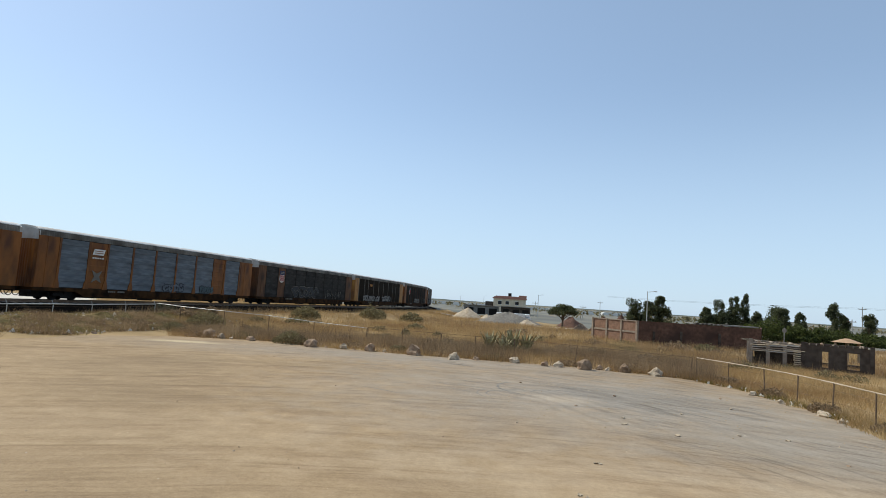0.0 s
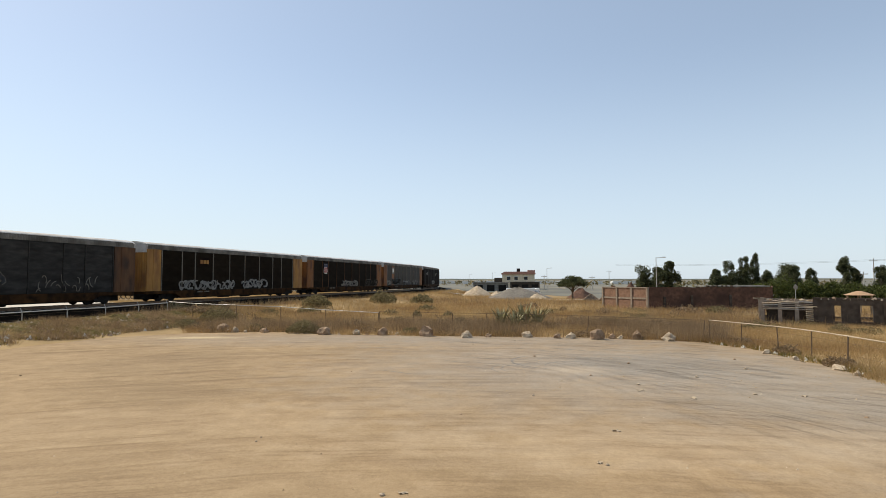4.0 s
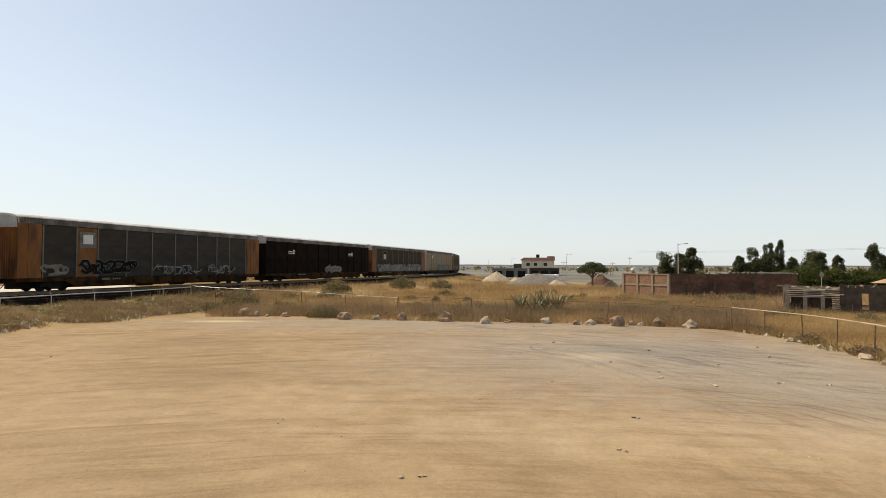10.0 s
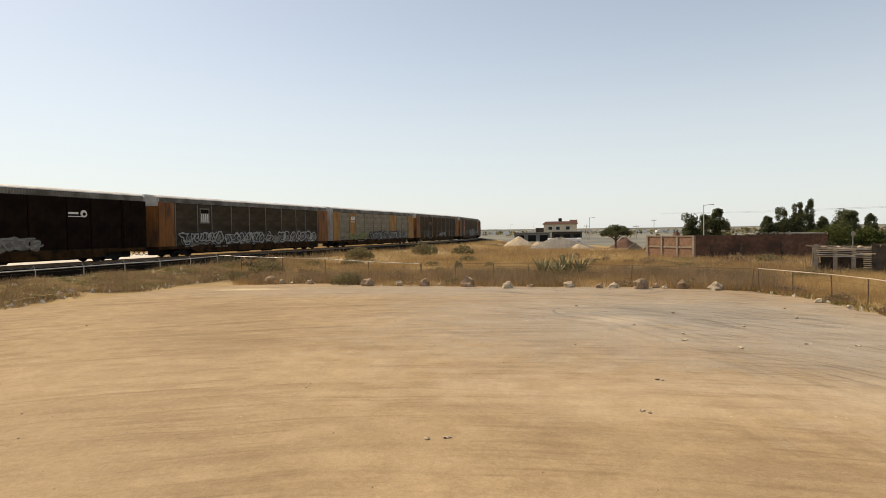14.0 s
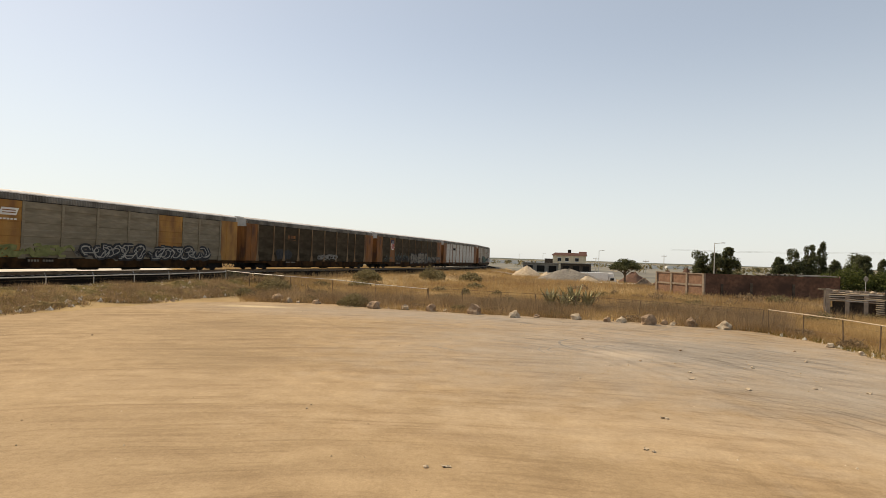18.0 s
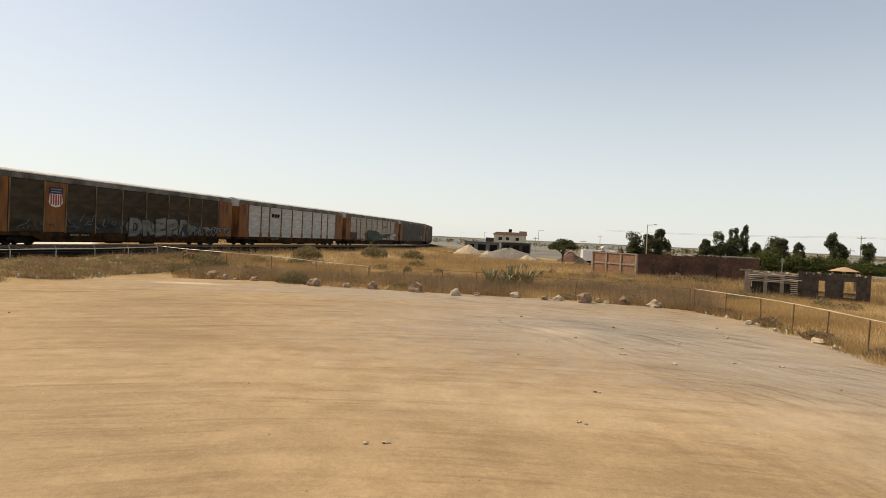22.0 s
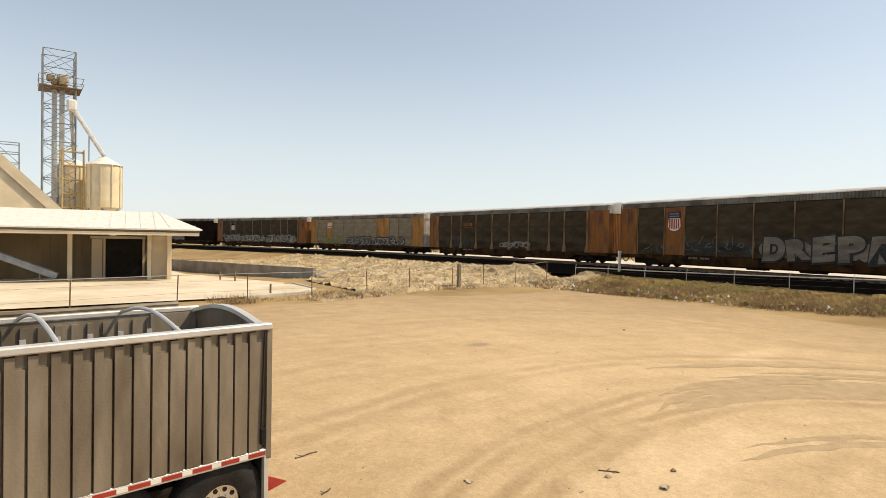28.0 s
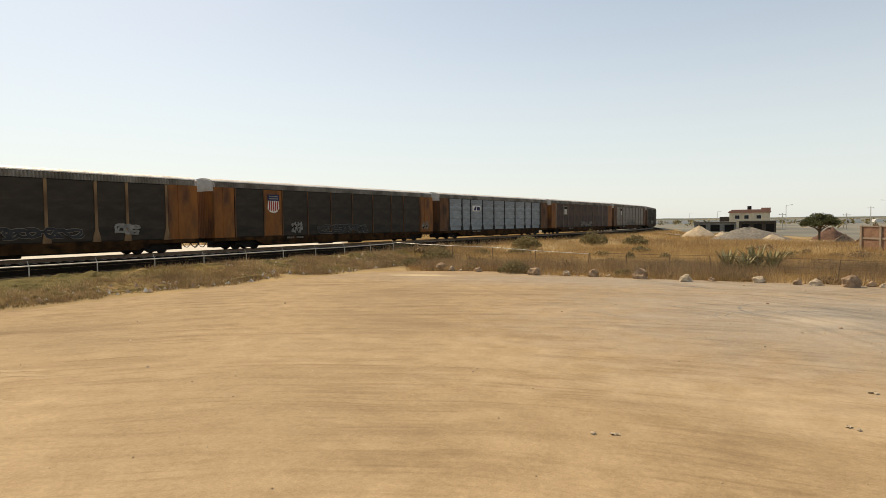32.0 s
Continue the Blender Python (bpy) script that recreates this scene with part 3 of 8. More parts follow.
M_PAPER = mat("sun_bleached_board", (0.60, 0.56, 0.47), (0.70, 0.66, 0.57), 0.85, 4, 40, 0.1)
M_THATCH = mat("faded_thatch", (0.38, 0.235, 0.135), (0.48, 0.315, 0.195), 0.95, 3, 20, 0.5)
M_HILL = mat("distant_fields", (0.085, 0.095, 0.08), (0.15, 0.15, 0.12), 0.95, 0.01, 0.1, 0, c3=(0.07, 0.085, 0.075), scale3=0.004)
# distant haze is painted into the dull grey of these fields
M_HAZEF = mat("hazy_fields", (0.13, 0.125, 0.105), (0.24, 0.215, 0.165), 0.95, 0.03, 0.5, 0, c3=(0.11, 0.118, 0.10), scale3=0.008)
M_TRUCKW = mat("white_car_paint", (0.66, 0.66, 0.65), (0.74, 0.74, 0.73), 0.3, 2, 20, 0)


# ---- mesh helpers ----
def put(name, bm, material, parent=None, m=None, smooth=False):
    me = bpy.data.meshes.new(name)
    bm.to_mesh(me)
    bm.free()
    me.materials.append(material)
    if smooth:
        me.shade_smooth()
    ob = new(name, me)
    if parent:
        ob.parent = parent
    if m is not None:
        ob.matrix_basis = m
    return ob


def part(name, bm, material, parent, label="", m=None, smooth=False):
    ob = put(name, bm, material, parent, m, smooth)
    if label:
        ob["label"] = label
    return ob


def thing(name, label, category, m=None, group="", kind=""):
    ob = new(name)
    ob.empty_display_size = 0.2
    if m is not None:
        ob.matrix_basis = m
    return tagged(ob, label, category, group, kind)


def box(bm, x0, x1, y0, y1, z0, z1, bevel=0.0):
    r = bmesh.ops.create_cube(bm, size=1, matrix=Matrix.Translation(((x0 + x1) / 2, (y0 + y1) / 2, (z0 + z1) / 2)) @ Matrix.Diagonal((x1 - x0, y1 - y0, z1 - z0, 1)))
    if bevel:
        es = list({e for v in r["verts"] for e in v.link_edges})
        bmesh.ops.bevel(bm, geom=es, offset=bevel, segments=1, affect="EDGES")
    return bm


def boxm(*a, **k):
    return box(bmesh.new(), *a, **k)


def rod(bm, p, q, r0, r1=None, n=8):
    """A round bar from p to q."""
    p, q = Vector(p), Vector(q)
    d = q - p
    m = Matrix.Translation((p + q) / 2) @ d.to_track_quat("Z", "Y").to_matrix().to_4x4()
    bmesh.ops.create_cone(bm, cap_ends=True, segments=n, radius1=r0, radius2=r0 if r1 is None else r1, depth=d.length, matrix=m)
    return bm


def tube(pts, r, n=6):
    """One round skin along a line of points; closed if the ends meet."""
    pts = [Vector(p) for p in pts]
    loop = (pts[0] - pts[-1]).length < 1e-6
    if loop:
        pts = pts[:-1]
    bm = bmesh.new()
    rows = []
    for i, p in enumerate(pts):
        a = pts[(i - 1) % len(pts)] if loop else pts[max(i - 1, 0)]
        b = pts[(i + 1) % len(pts)] if loop else pts[min(i + 1, len(pts) - 1)]
        d = (b - a).normalized()
        u = d.orthogonal().normalized() if i == 0 else (u - d * u.dot(d)).normalized()
        v = d.cross(u)
        rows.append([bm.verts.new(p + (u * math.cos(6.2832 * k / n) + v * math.sin(6.2832 * k / n)) * r) for k in range(n)])
    for a, b in zip(rows, rows[1:] + (rows[:1] if loop else [])):
        for k in range(n):
            bm.faces.new((a[k], a[(k + 1) % n], b[(k + 1) % n], b[k]))
    if not loop:
        bm.faces.new(rows[0][::-1])
        bm.faces.new(rows[-1])
    return bm


def prism(bm, poly, y0, y1):
    """A polygon in x, z pushed from y0 to y1."""
    a = [bm.verts.new((x, y0, z)) for x, z in poly]
    b = [bm.verts.new((x, y1, z)) for x, z in poly]
    bm.faces.new(a)
    bm.faces.new(b[::-1])
    for i in range(len(poly)):
        j = (i + 1) % len(poly)
        bm.faces.new((a[j], a[i], b[i], b[j]))
    bmesh.ops.recalc_face_normals(bm, faces=bm.faces)
    return bm


def mesh_from(name, verts, faces, material, smooth=False):
    me = bpy.data.meshes.new(name)
    me.from_pydata(verts, [], faces)
    me.materials.append(material)
    if smooth:
        me.shade_smooth()
    me.update()
    return new(name, me)


def blob(rng, r, rough=0.25, flat=0.7, sub=2):
    """A rough boulder, its foot at z = 0."""
    bm = bmesh.new()
    bmesh.ops.create_icosphere(bm, subdivisions=sub, radius=1)
    off = Vector((rng.uniform(-50, 50), rng.uniform(-50, 50), rng.uniform(-50, 50)))
    sx, sy = rng.uniform(0.85, 1.25), rng.uniform(0.8, 1.1)
    for v in bm.verts:
        k = 1 + rough * noise.noise(v.co * 1.3 + off) * 1.6 + rough * 0.5 * noise.noise(v.co * 3.5 + off)
        c = v.co * k
        c = Vector((round(c.x * 2.2) / 2.2 * 0.35 + c.x * 0.65, round(c.y * 2.2) / 2.2 * 0.35 + c.y * 0.65, c.z))
        v.co = Vector((c.x * r * sx, c.y * r * sy, max(c.z, -0.55) * r * flat + 0.5 * r * flat))
    return bm


# ---- the railway's line: a gentle curve round the lot ----
def heading(u):
    """Degrees to the left of +y, u in hundreds of metres along the line."""
    c = min(max(u, -1.45), 1.72)
    h = -9.009 - 16.886 * c + 8.375 * c * c + 2.338 * c ** 3
    return h + (u - c) * (-16.886 + 16.75 * c + 7.014 * c * c) * 0.6


LINE_S = np.arange(-260.0, 420.0, 1.0)
LINE_H = np.array([heading(s / 100) for s in LINE_S])
_dx, _dy = -np.sin(np.radians(LINE_H)), np.cos(np.radians(LINE_H))
LINE_X, LINE_Y = np.cumsum(_dx), np.cumsum(_dy)
_i0 = int(np.argmin(abs(LINE_S)))
LINE_X, LINE_Y = LINE_X - LINE_X[_i0] - 38.1, LINE_Y - LINE_Y[_i0]
HALF = 1.55                                             # half a car's width; the line above is the cars' near side
MID_X, MID_Y = LINE_X - HALF * np.cos(np.radians(LINE_H)), LINE_Y - HALF * np.sin(np.radians(LINE_H))
RAIL_Z = 1.5


def on_line(s, off=0.0):
    """The point at s metres on the track's middle, off metres outwards, and the heading there."""
    h = float(np.interp(s, LINE_S, LINE_H))
    return float(np.interp(s, LINE_S, MID_X)) - off * math.cos(radians(h)), float(np.interp(s, LINE_S, MID_Y)) - off * math.sin(radians(h)), h


def fence_at(k):
    """The fence beside the railway, k posts of 3 m from its reference post."""
    if k >= -9:
        return -27.11 + 0.655 * k, 18.23 + 2.928 * k
    j = -9 - k
    return -33.0 - 0.03 * j, -8.12 - 2.96 * j


def line_distance(x, y):
    """Distance from the track's middle, negative on the lot's side."""
    x, y = np.atleast_1d(x).astype(float), np.atleast_1d(y).astype(float)
    out = np.empty(len(x))
    for i in range(0, len(x), 4000):
        d2 = (x[i:i + 4000, None] - MID_X[None, ::3]) ** 2 + (y[i:i + 4000, None] - MID_Y[None, ::3]) ** 2
        j = d2.argmin(1)
        h = np.radians(LINE_H[::3][j])
        side = -((x[i:i + 4000] - MID_X[::3][j]) * np.cos(h) + (y[i:i + 4000] - MID_Y[::3][j]) * np.sin(h))
        out[i:i + 4000] = np.sqrt(d2.min(1)) * np.sign(side)
    return out


BANK_D = [-400, -60, -11.6, -9.2, -7.0, -5.6, -4.6, 4.6, 8, 18, 40, 120, 400]
BANK_Z = [0, 0, -0.02, 0.42, 0.86, 0.74, 0.78, 0.78, 0.7, 0.66, 0.5, 0.0, 0]


def ground_z(x, y):
    z = np.interp(line_distance(x, y), BANK_D, BANK_Z)
    x, y = np.atleast_1d(x).astype(float), np.atleast_1d(y).astype(float)
    # an earth bank behind the corner of the lot, between the yard and the track
    z = z + 0.75 * np.exp(-(((x + 26) / 7.5) ** 2 + ((y + 42) / 8.0) ** 2))
    # a narrow cut through the bank at the corner, a mound on either side of it
    u, v = (x + 38.7) * -0.678 + (y + 35.0) * 0.735, (x + 38.7) * -0.735 + (y + 35.0) * -0.678
    z = z - 0.85 * np.exp(-((u / 1.3) ** 4 + (v / 4.5) ** 4)) + 0.3 * np.exp(-(((u - 3.6) / 1.6) ** 2 + (v / 2.4) ** 2)) + 0.3 * np.exp(-(((u + 3.4) / 1.6) ** 2 + (v / 2.4) ** 2))
    z = np.maximum(z, -0.05)
    far = np.hypot(x, y)
    wob = 0.05 * np.sin(x * 0.9 + 1.3 * np.sin(y * 0.5)) * np.sin(y * 0.7)
    sm = lambda v: np.clip(v, 0, 1) ** 2 * (3 - 2 * np.clip(v, 0, 1))
    z = z - 1.25 * sm((x - 14) / 24) * sm((y - 80) / 32) * (1 - sm((far - 200) / 100))
    # a hollow behind the gravel heaps
    z = z - 1.7 * sm((x - 13) / 4) * (1 - sm((x - 33) / 6)) * sm((y - 117) / 7) * (1 - sm((y - 142) / 20))
    return z + np.where((far > 42) & (far < 300), wob, 0) + np.where(far > 900, 0.003 * (far - 900), 0)


def gz(x, y):
    return float(ground_z(x, y)[0])


# ---- ground: one sheet to the horizon ----
_near = list(np.arange(-72, 72.1, 1.2))
_far = [72 * 1.11 ** i for i in range(1, 41)]
_ax = [-v for v in _far[::-1]] + _near + _far
_gx, _gy = np.meshgrid(np.array(_ax) - 12, np.array(_ax) + 6)
_zz = ground_z(_gx.ravel(), _gy.ravel())
_n = len(_ax)
_faces = [(j * _n + i, j * _n + i + 1, (j + 1) * _n + i + 1, (j + 1) * _n + i) for j in range(_n - 1) for i in range(_n - 1)]
ground = mesh_from("ground", np.c_[_gx.ravel(), _gy.ravel(), _zz].tolist(), _faces, M_SOIL, True)
tagged(ground, "dry pale brown soil of flat open fields", "ground", kind="structure")


# ---- the dirt lot ----
def lot_outline():
    pts = []
    for k in np.arange(-15.5, 4.3, 0.4):
        x, y = fence_at(k)
        pts.append((x + 2.25, y))
    pts += [(-23.0, 31.2), (-20.1, 35.2), (-16.6, 38.0), (-12, 38.9), (-7.6, 37.2), (-1, 36.2), (5, 35.4), (12.6, 33.4), (14.4, 32.0), (15.2, 28), (15.0, 23.4), (14.6, 20), (14, 5), (13.5, -12), (12, -26), (0.4, -27.6), (-6.3, -29.2), (-12.6, -28.2), (-22, -31.0), (-30.2, -30.6)]
    out = []
    for (x0, y0), (x1, y1) in zip(pts, pts[1:] + pts[:1]):
        m = max(1, int(math.hypot(x1 - x0, y1 - y0) / 0.5))
        for i in range(m):
            x, y = x0 + (x1 - x0) * i / m, y0 + (y1 - y0) * i / m
            w = 0.35 * noise.noise((x * 0.8, y * 0.8, 3)) + 0.6 * noise.noise((x * 0.2, y * 0.2, 7))
            out.append((x + w, y + w * 0.7))
    return out


LOT = lot_outline()
bm = bmesh.new()
vs = [bm.verts.new((x, y, 0.008)) for x, y in LOT]
f = bm.faces.new(vs)
bmesh.ops.triangulate(bm, faces=[f])
lot = put("dirt_lot", bm, M_LOT)
tagged(lot, "packed pale tan dirt lot with tyre tracks", "dirt lot", kind="structure")
_lx, _ly = np.array([p[0] for p in LOT]), np.array([p[1] for p in LOT])


def in_lot(x, y):
    x, y = np.atleast_1d(x), np.atleast_1d(y)
    inside = np.zeros(len(x), bool)
    j = len(_lx) - 1
    for i in range(len(_lx)):
        hit = ((_ly[i] > y) != (_ly[j] > y)) & (x < (_lx[j] - _lx[i]) * (y - _ly[i]) / (_ly[j] - _ly[i] + 1e-12) + _lx[i])
        inside ^= hit
        j = i
    return inside


def ribbon(name, pts, width, material, z, rng):
    """A worn strip on the lot along a line of points."""
    verts, faces = [], []
    for i, (x, y) in enumerate(pts):
        x1, y1 = pts[min(i + 1, len(pts) - 1)]
        x0, y0 = pts[max(i - 1, 0)]
        d = math.hypot(x1 - x0, y1 - y0) or 1
        nx, ny = -(y1 - y0) / d, (x1 - x0) / d
        fade = min(1, i / 6, (len(pts) - 1 - i) / 6)
        w = width * fade * (0.75 + 0.5 * rng.random()) / 2 + 0.004
        verts += [(x + nx * w, y + ny * w, z), (x - nx * w, y - ny * w, z)]
        if i:
            a = 2 * i
            faces.append((a - 2, a - 1, a + 1, a))
    return mesh_from(name, verts, faces, material)


rng = random.Random(11)
# wheel ruts: turning circles in front of the camera and long sweeps across the lot
_specs = [(-11.0, 0.5, 7.1, 95, 275), (-11.0, 0.5, 7.45, 100, 270), (-8.9, 1.0, 5.5, 110, 270), (-8.9, 1.0, 5.85, 115, 262), (-10.3, 3.2, 10.1, 150, 265), (-10.3, 3.2, 10.5, 155, 262), (-11.0, 0.5, 8.9, 100, 250), (-11.0, 0.5, 9.3, 105, 240), (-11.0, 0.5, 7.8, 120, 240), (-11.0, 0.5, 8.3, 110, 260), (-10.6, 1.5, 11.3, 160, 255), (-12.5, -1.0, 6.2, 150, 290), (-12.5, -1.0, 6.6, 150, 280)]
for i, (cx, cy, r, a0, a1) in enumerate(_specs):
    pts = [(cx + r * math.cos(radians(q)) + 0.1 * noise.noise((q * 0.2, i, 0)), cy + r * math.sin(radians(q)) + 0.1 * noise.noise((q * 0.2, i, 5))) for q in np.arange(a0, a1, 14 / r)]
    pts = [p for p in pts if in_lot(p[0], p[1])[0]]
    cut = int(len(pts) * (0.35 + 0.3 * rng.random()))
    for pts in (pts[:cut], pts[cut + 8:]):
        if len(pts) < 16:
            continue
        tagged(ribbon("tyre_track", pts, rng.uniform(0.2, 0.5), M_RUT, 0.0100 + 0.0003 * i, rng), "shallow tyre track pressed into tan dirt", "tyre track", "tyre tracks on the lot", "structure")


# grey swirls and scrapes on the gravelly patch, broken where the dust has blown over them
_curves = [(3.3, 22.6, 1.5, 40, 250), (3.3, 22.6, 1.15, 60, 230), (5.2, 23.4, 1.2, 0, 200), (5.0, 24.6, 2.2, 110, 260)] + [(-14.0 + 0.5 * (i % 5), 6.0 + 0.3 * (i % 3), 20.0 + 0.62 * i, 14 + 5 * (i % 4), 56 + 7 * (i % 3)) for i in range(18)] + [(-4.0 + 0.9 * i, 10.0, 23.0 + 0.35 * i, 62 + 2 * (i % 3), 94 - 3 * (i % 2)) for i in range(6)]
for i, (cx, cy, r, a0, a1) in enumerate(_curves):
    pts = [(cx + r * math.cos(radians(q)) + 0.12 * noise.noise((q * 0.15, i, 2)), cy + r * math.sin(radians(q))) for q in np.arange(a0, a1, 12 / r)]
    k = 0
    while k < len(pts) - 10:
        m = rng.randint(9, 15) if r > 3 else 40
        run = pts[k:k + m]
        k += m + rng.randint(8, 30)
        if len(run) > 7 and (r < 3 or math.hypot(*run[0]) > 20) and in_lot(*run[0])[0] and in_lot(*run[-1])[0]:
            tagged(ribbon("tyre_scrape", run, rng.uniform(0.04, 0.14), M_RUTD, 0.0100 + 0.0002 * i, rng), "scrape left by turning wheels in grey grit", "tyre track", "tyre tracks on the lot", "structure")


# ---- track ----
def sweep(name, profile, s0, s1, step, material, z0=0.0):
    """A cross-section (off, z) carried along the line."""
    verts, faces = [], []
    n = len(profile)
    for i, s in enumerate(np.arange(s0, s1 + 0.01, step)):
        for o, z in profile:
            x, y, h = on_line(s, o)
            verts.append((x, y, z + z0))
        if i:
            for j in range(n - 1):
                a = (i - 1) * n + j
                faces.append((a, a + 1, a + n + 1, a + n))
    return mesh_from(name, verts, faces, material)


# the shadow beside the cars is partly painted, through the ballast's near black
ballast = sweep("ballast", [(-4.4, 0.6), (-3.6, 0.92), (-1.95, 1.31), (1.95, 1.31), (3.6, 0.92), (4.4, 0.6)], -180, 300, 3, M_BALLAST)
tagged(ballast, "stone ballast bed, the train's shadow in its near-black colour", "ballast", kind="structure")
# pale strip added for sunlit ground under the cars, its brightness in the colour
tagged(sweep("pale_sunlit_strip", [(8.0, 0.78), (20.0, 0.70), (36.0, 0.62)], -170, 100, 3, M_PALE), "pale dirt strip beyond the railway, sunlight in its colour", "dirt road", kind="structure")
for side in (-0.7175, 0.7175):
    r = sweep("rail", [(side - 0.035, 1.32), (side - 0.035, RAIL_Z), (side + 0.035, RAIL_Z), (side + 0.035, 1.32)], -180, 300, 2, M_RAIL)
    tagged(r, "worn brown steel rail on the ballast", "rail", "rails", "structure")
verts, faces = [], []
for s in np.arange(-150, 230, 0.65):
    x, y, h = on_line(s)
    c, si = math.cos(radians(h + 90)), math.sin(radians(h + 90))
    b = len(verts)
    for u, v, z in itertools.product((-0.12, 0.12), (-1.25, 1.25), (1.25, 1.345)):
        verts.append((x + u * c - v * si, y + u * si + v * c, z))
    faces += [(b, b + 1, b + 3, b + 2), (b + 4, b + 6, b + 7, b + 5), (b, b + 4, b + 5, b + 1), (b + 2, b + 3, b + 7, b + 6), (b + 1, b + 5, b + 7, b + 3)]
tagged(mesh_from("railway_ties", verts, faces, M_TIE), "grey concrete ties under the rails", "ties", kind="stuff")


# ---- the train: covered car carriers ----
CAR_PITCH, SPEED, PHASE = 28.5, 11.831, 14.163
HL = 13.6                                              # half a car's body
SIDE_BOTTOM, SIDE_TOP, ROOF_TOP = 0.95, 4.72, 5.48
SHARED = {}


def shared(key, make):
    if key not in SHARED:
        me = bpy.data.meshes.new(key[0])
        bm = make()
        bm.to_mesh(me)
        bm.free()
        SHARED[key] = me
    return SHARED[key]


def piece(name, key, make, material, parent, m=None, label="", smooth=False):
    base = shared((name, key), make)
    k = (name, key, material.name)
    if k not in SHARED:
        me = base.copy()
        me.materials.append(material)
        if smooth:
            me.shade_smooth()
        SHARED[k] = me
    ob = new(name, SHARED[k])
    ob.parent = parent
    if m is not None:
        ob.matrix_basis = m
    if label:
        ob["label"] = label
    return ob


def roof_mesh():
    """The arched top sheet."""
    bm = bmesh.new()
    prof = [(-1.44, 5.17), (-1.36, 5.25), (-1.05, 5.37), (-0.5, 5.45), (0, ROOF_TOP), (0.5, 5.45), (1.05, 5.37), (1.36, 5.25), (1.44, 5.17)]
    n = 116
    rows = [[bm.verts.new((-HL + 2 * HL * i / n, y, z - (0.02 if i % 2 and abs(y) < 1.3 else 0))) for y, z in prof] for i in range(n + 1)]
    for a, b in zip(rows, rows[1:]):
        for j in range(len(prof) - 1):
            bm.faces.new((a[j], b[j], b[j + 1], a[j + 1]))
    bm.faces.new(rows[0])
    bm.faces.new(rows[-1][::-1])
    return bm


def cornice_mesh():
    """The fluted strip under the edge of the roof, on one side."""
    bm = bmesh.new()
    n = 136
    rows = []
    for i in range(n * 4):
        x = -HL + 2 * HL * (i // 4 + (0, 0.12, 0.5, 0.62)[i % 4]) / n
        k = 0.11 if i % 4 in (2, 3) else 0.0
        rows.append([bm.verts.new((x, y + k, z)) for y, z in ((-1.55, 4.76), (-1.52, 5.02), (-1.45, 5.19))])
    for a, b in zip(rows, rows[1:]):
        for j in range(2):
            bm.faces.new((a[j], b[j], b[j + 1], a[j + 1]))
    return bm


def body_mesh():
    bm = bmesh.new()
    box(bm, -HL + 0.15, HL - 0.15, -1.46, 1.46, 0.95, 4.78)
    return bm


def sill_mesh():
    bm = bmesh.new()
    prism(bm, [(-HL, 0.98), (-HL, 0.72), (-HL + 3.6, 0.72), (-HL + 4.4, 0.36), (HL - 4.4, 0.36), (HL - 3.6, 0.72), (HL, 0.72), (HL, 0.98)], -1.53, 1.53)
    return bm


def under_mesh():
    """Centre sill, cross bearers and brake gear below the floor."""
    bm = bmesh.new()
    box(bm, -HL + 0.6, HL - 0.6, -0.4, 0.4, 0.22, 0.95)
    for i in range(9):
        x = -8 + 2 * i
        box(bm, x - 0.1, x + 0.1, -1.4, 1.4, 0.36, 0.6)
    box(bm, -2.6, -1.2, -1.1, -0.5, 0.16, 0.5, 0.05)
    rod(bm, (1.0, -0.9, 0.32), (2.6, -0.9, 0.32), 0.2, n=10)
    for y in (-1.2, 1.2):
        rod(bm, (-9.5, y, 0.33), (9.5, y, 0.33), 0.05, n=5)
    return bm


def post_mesh(bottom, thin=False):
    bm = bmesh.new()
    w = 0.045 if thin else 0.09
    if thin:
        return prism(bm, [(-w, 4.74), (-w, bottom), (w, bottom), (w, 4.74)], -1.56, -1.46)
    prism(bm, [(-w, 4.74), (-w, 1.75), (-w - 0.12, 1.30), (-w - 0.16, bottom), (w + 0.16, bottom), (w + 0.12, 1.30), (w, 1.75), (w, 4.74)], -1.56, -1.46)
    return bm


def panel_mesh(w, bands):
    """A panel of pressed sheet with shallow horizontal ribs."""
    bm = bmesh.new()
    h = SIDE_TOP - 1.02
    n = bands * 2
    prof = []
    for i in range(n):
        za, zb = 1.02 + h * i / n, 1.02 + h * (i + 1) / n
        y = -1.515 if i % 2 else (-1.504 if bands > 4 else -1.49 if bands > 3 else -1.512)
        prof += [(y, za + 0.012), (y, zb - 0.012)]
    a = [bm.verts.new((-w / 2, y, z)) for y, z in prof]
    b = [bm.verts.new((w / 2, y, z)) for y, z in prof]
    for i in range(len(prof) - 1):
        bm.faces.new((a[i], b[i], b[i + 1], a[i + 1]))
    ca, cb = [bm.verts.new((s * w / 2, -1.45, 1.02)) for s in (-1, 1)], [bm.verts.new((s * w / 2, -1.45, SIDE_TOP)) for s in (-1, 1)]
    bm.faces.new((ca[0], *a, cb[0])[::-1])
    bm.faces.new((ca[1], *b, cb[1]))
    return bm


def end_side_mesh(w):
    """The plain end bay with a door edge and rivet strip."""
    bm = bmesh.new()
    box(bm, -w / 2, w / 2, -1.54, -1.44, 0.98, 4.76)
    box(bm, -w / 2 + 0.75, -w / 2 + 0.83, -1.565, -1.53, 1.0, 4.74)
    box(bm, -w / 2 + 0.02, -w / 2 + 0.12, -1.56, -1.53, 1.0, 4.74)
    return bm


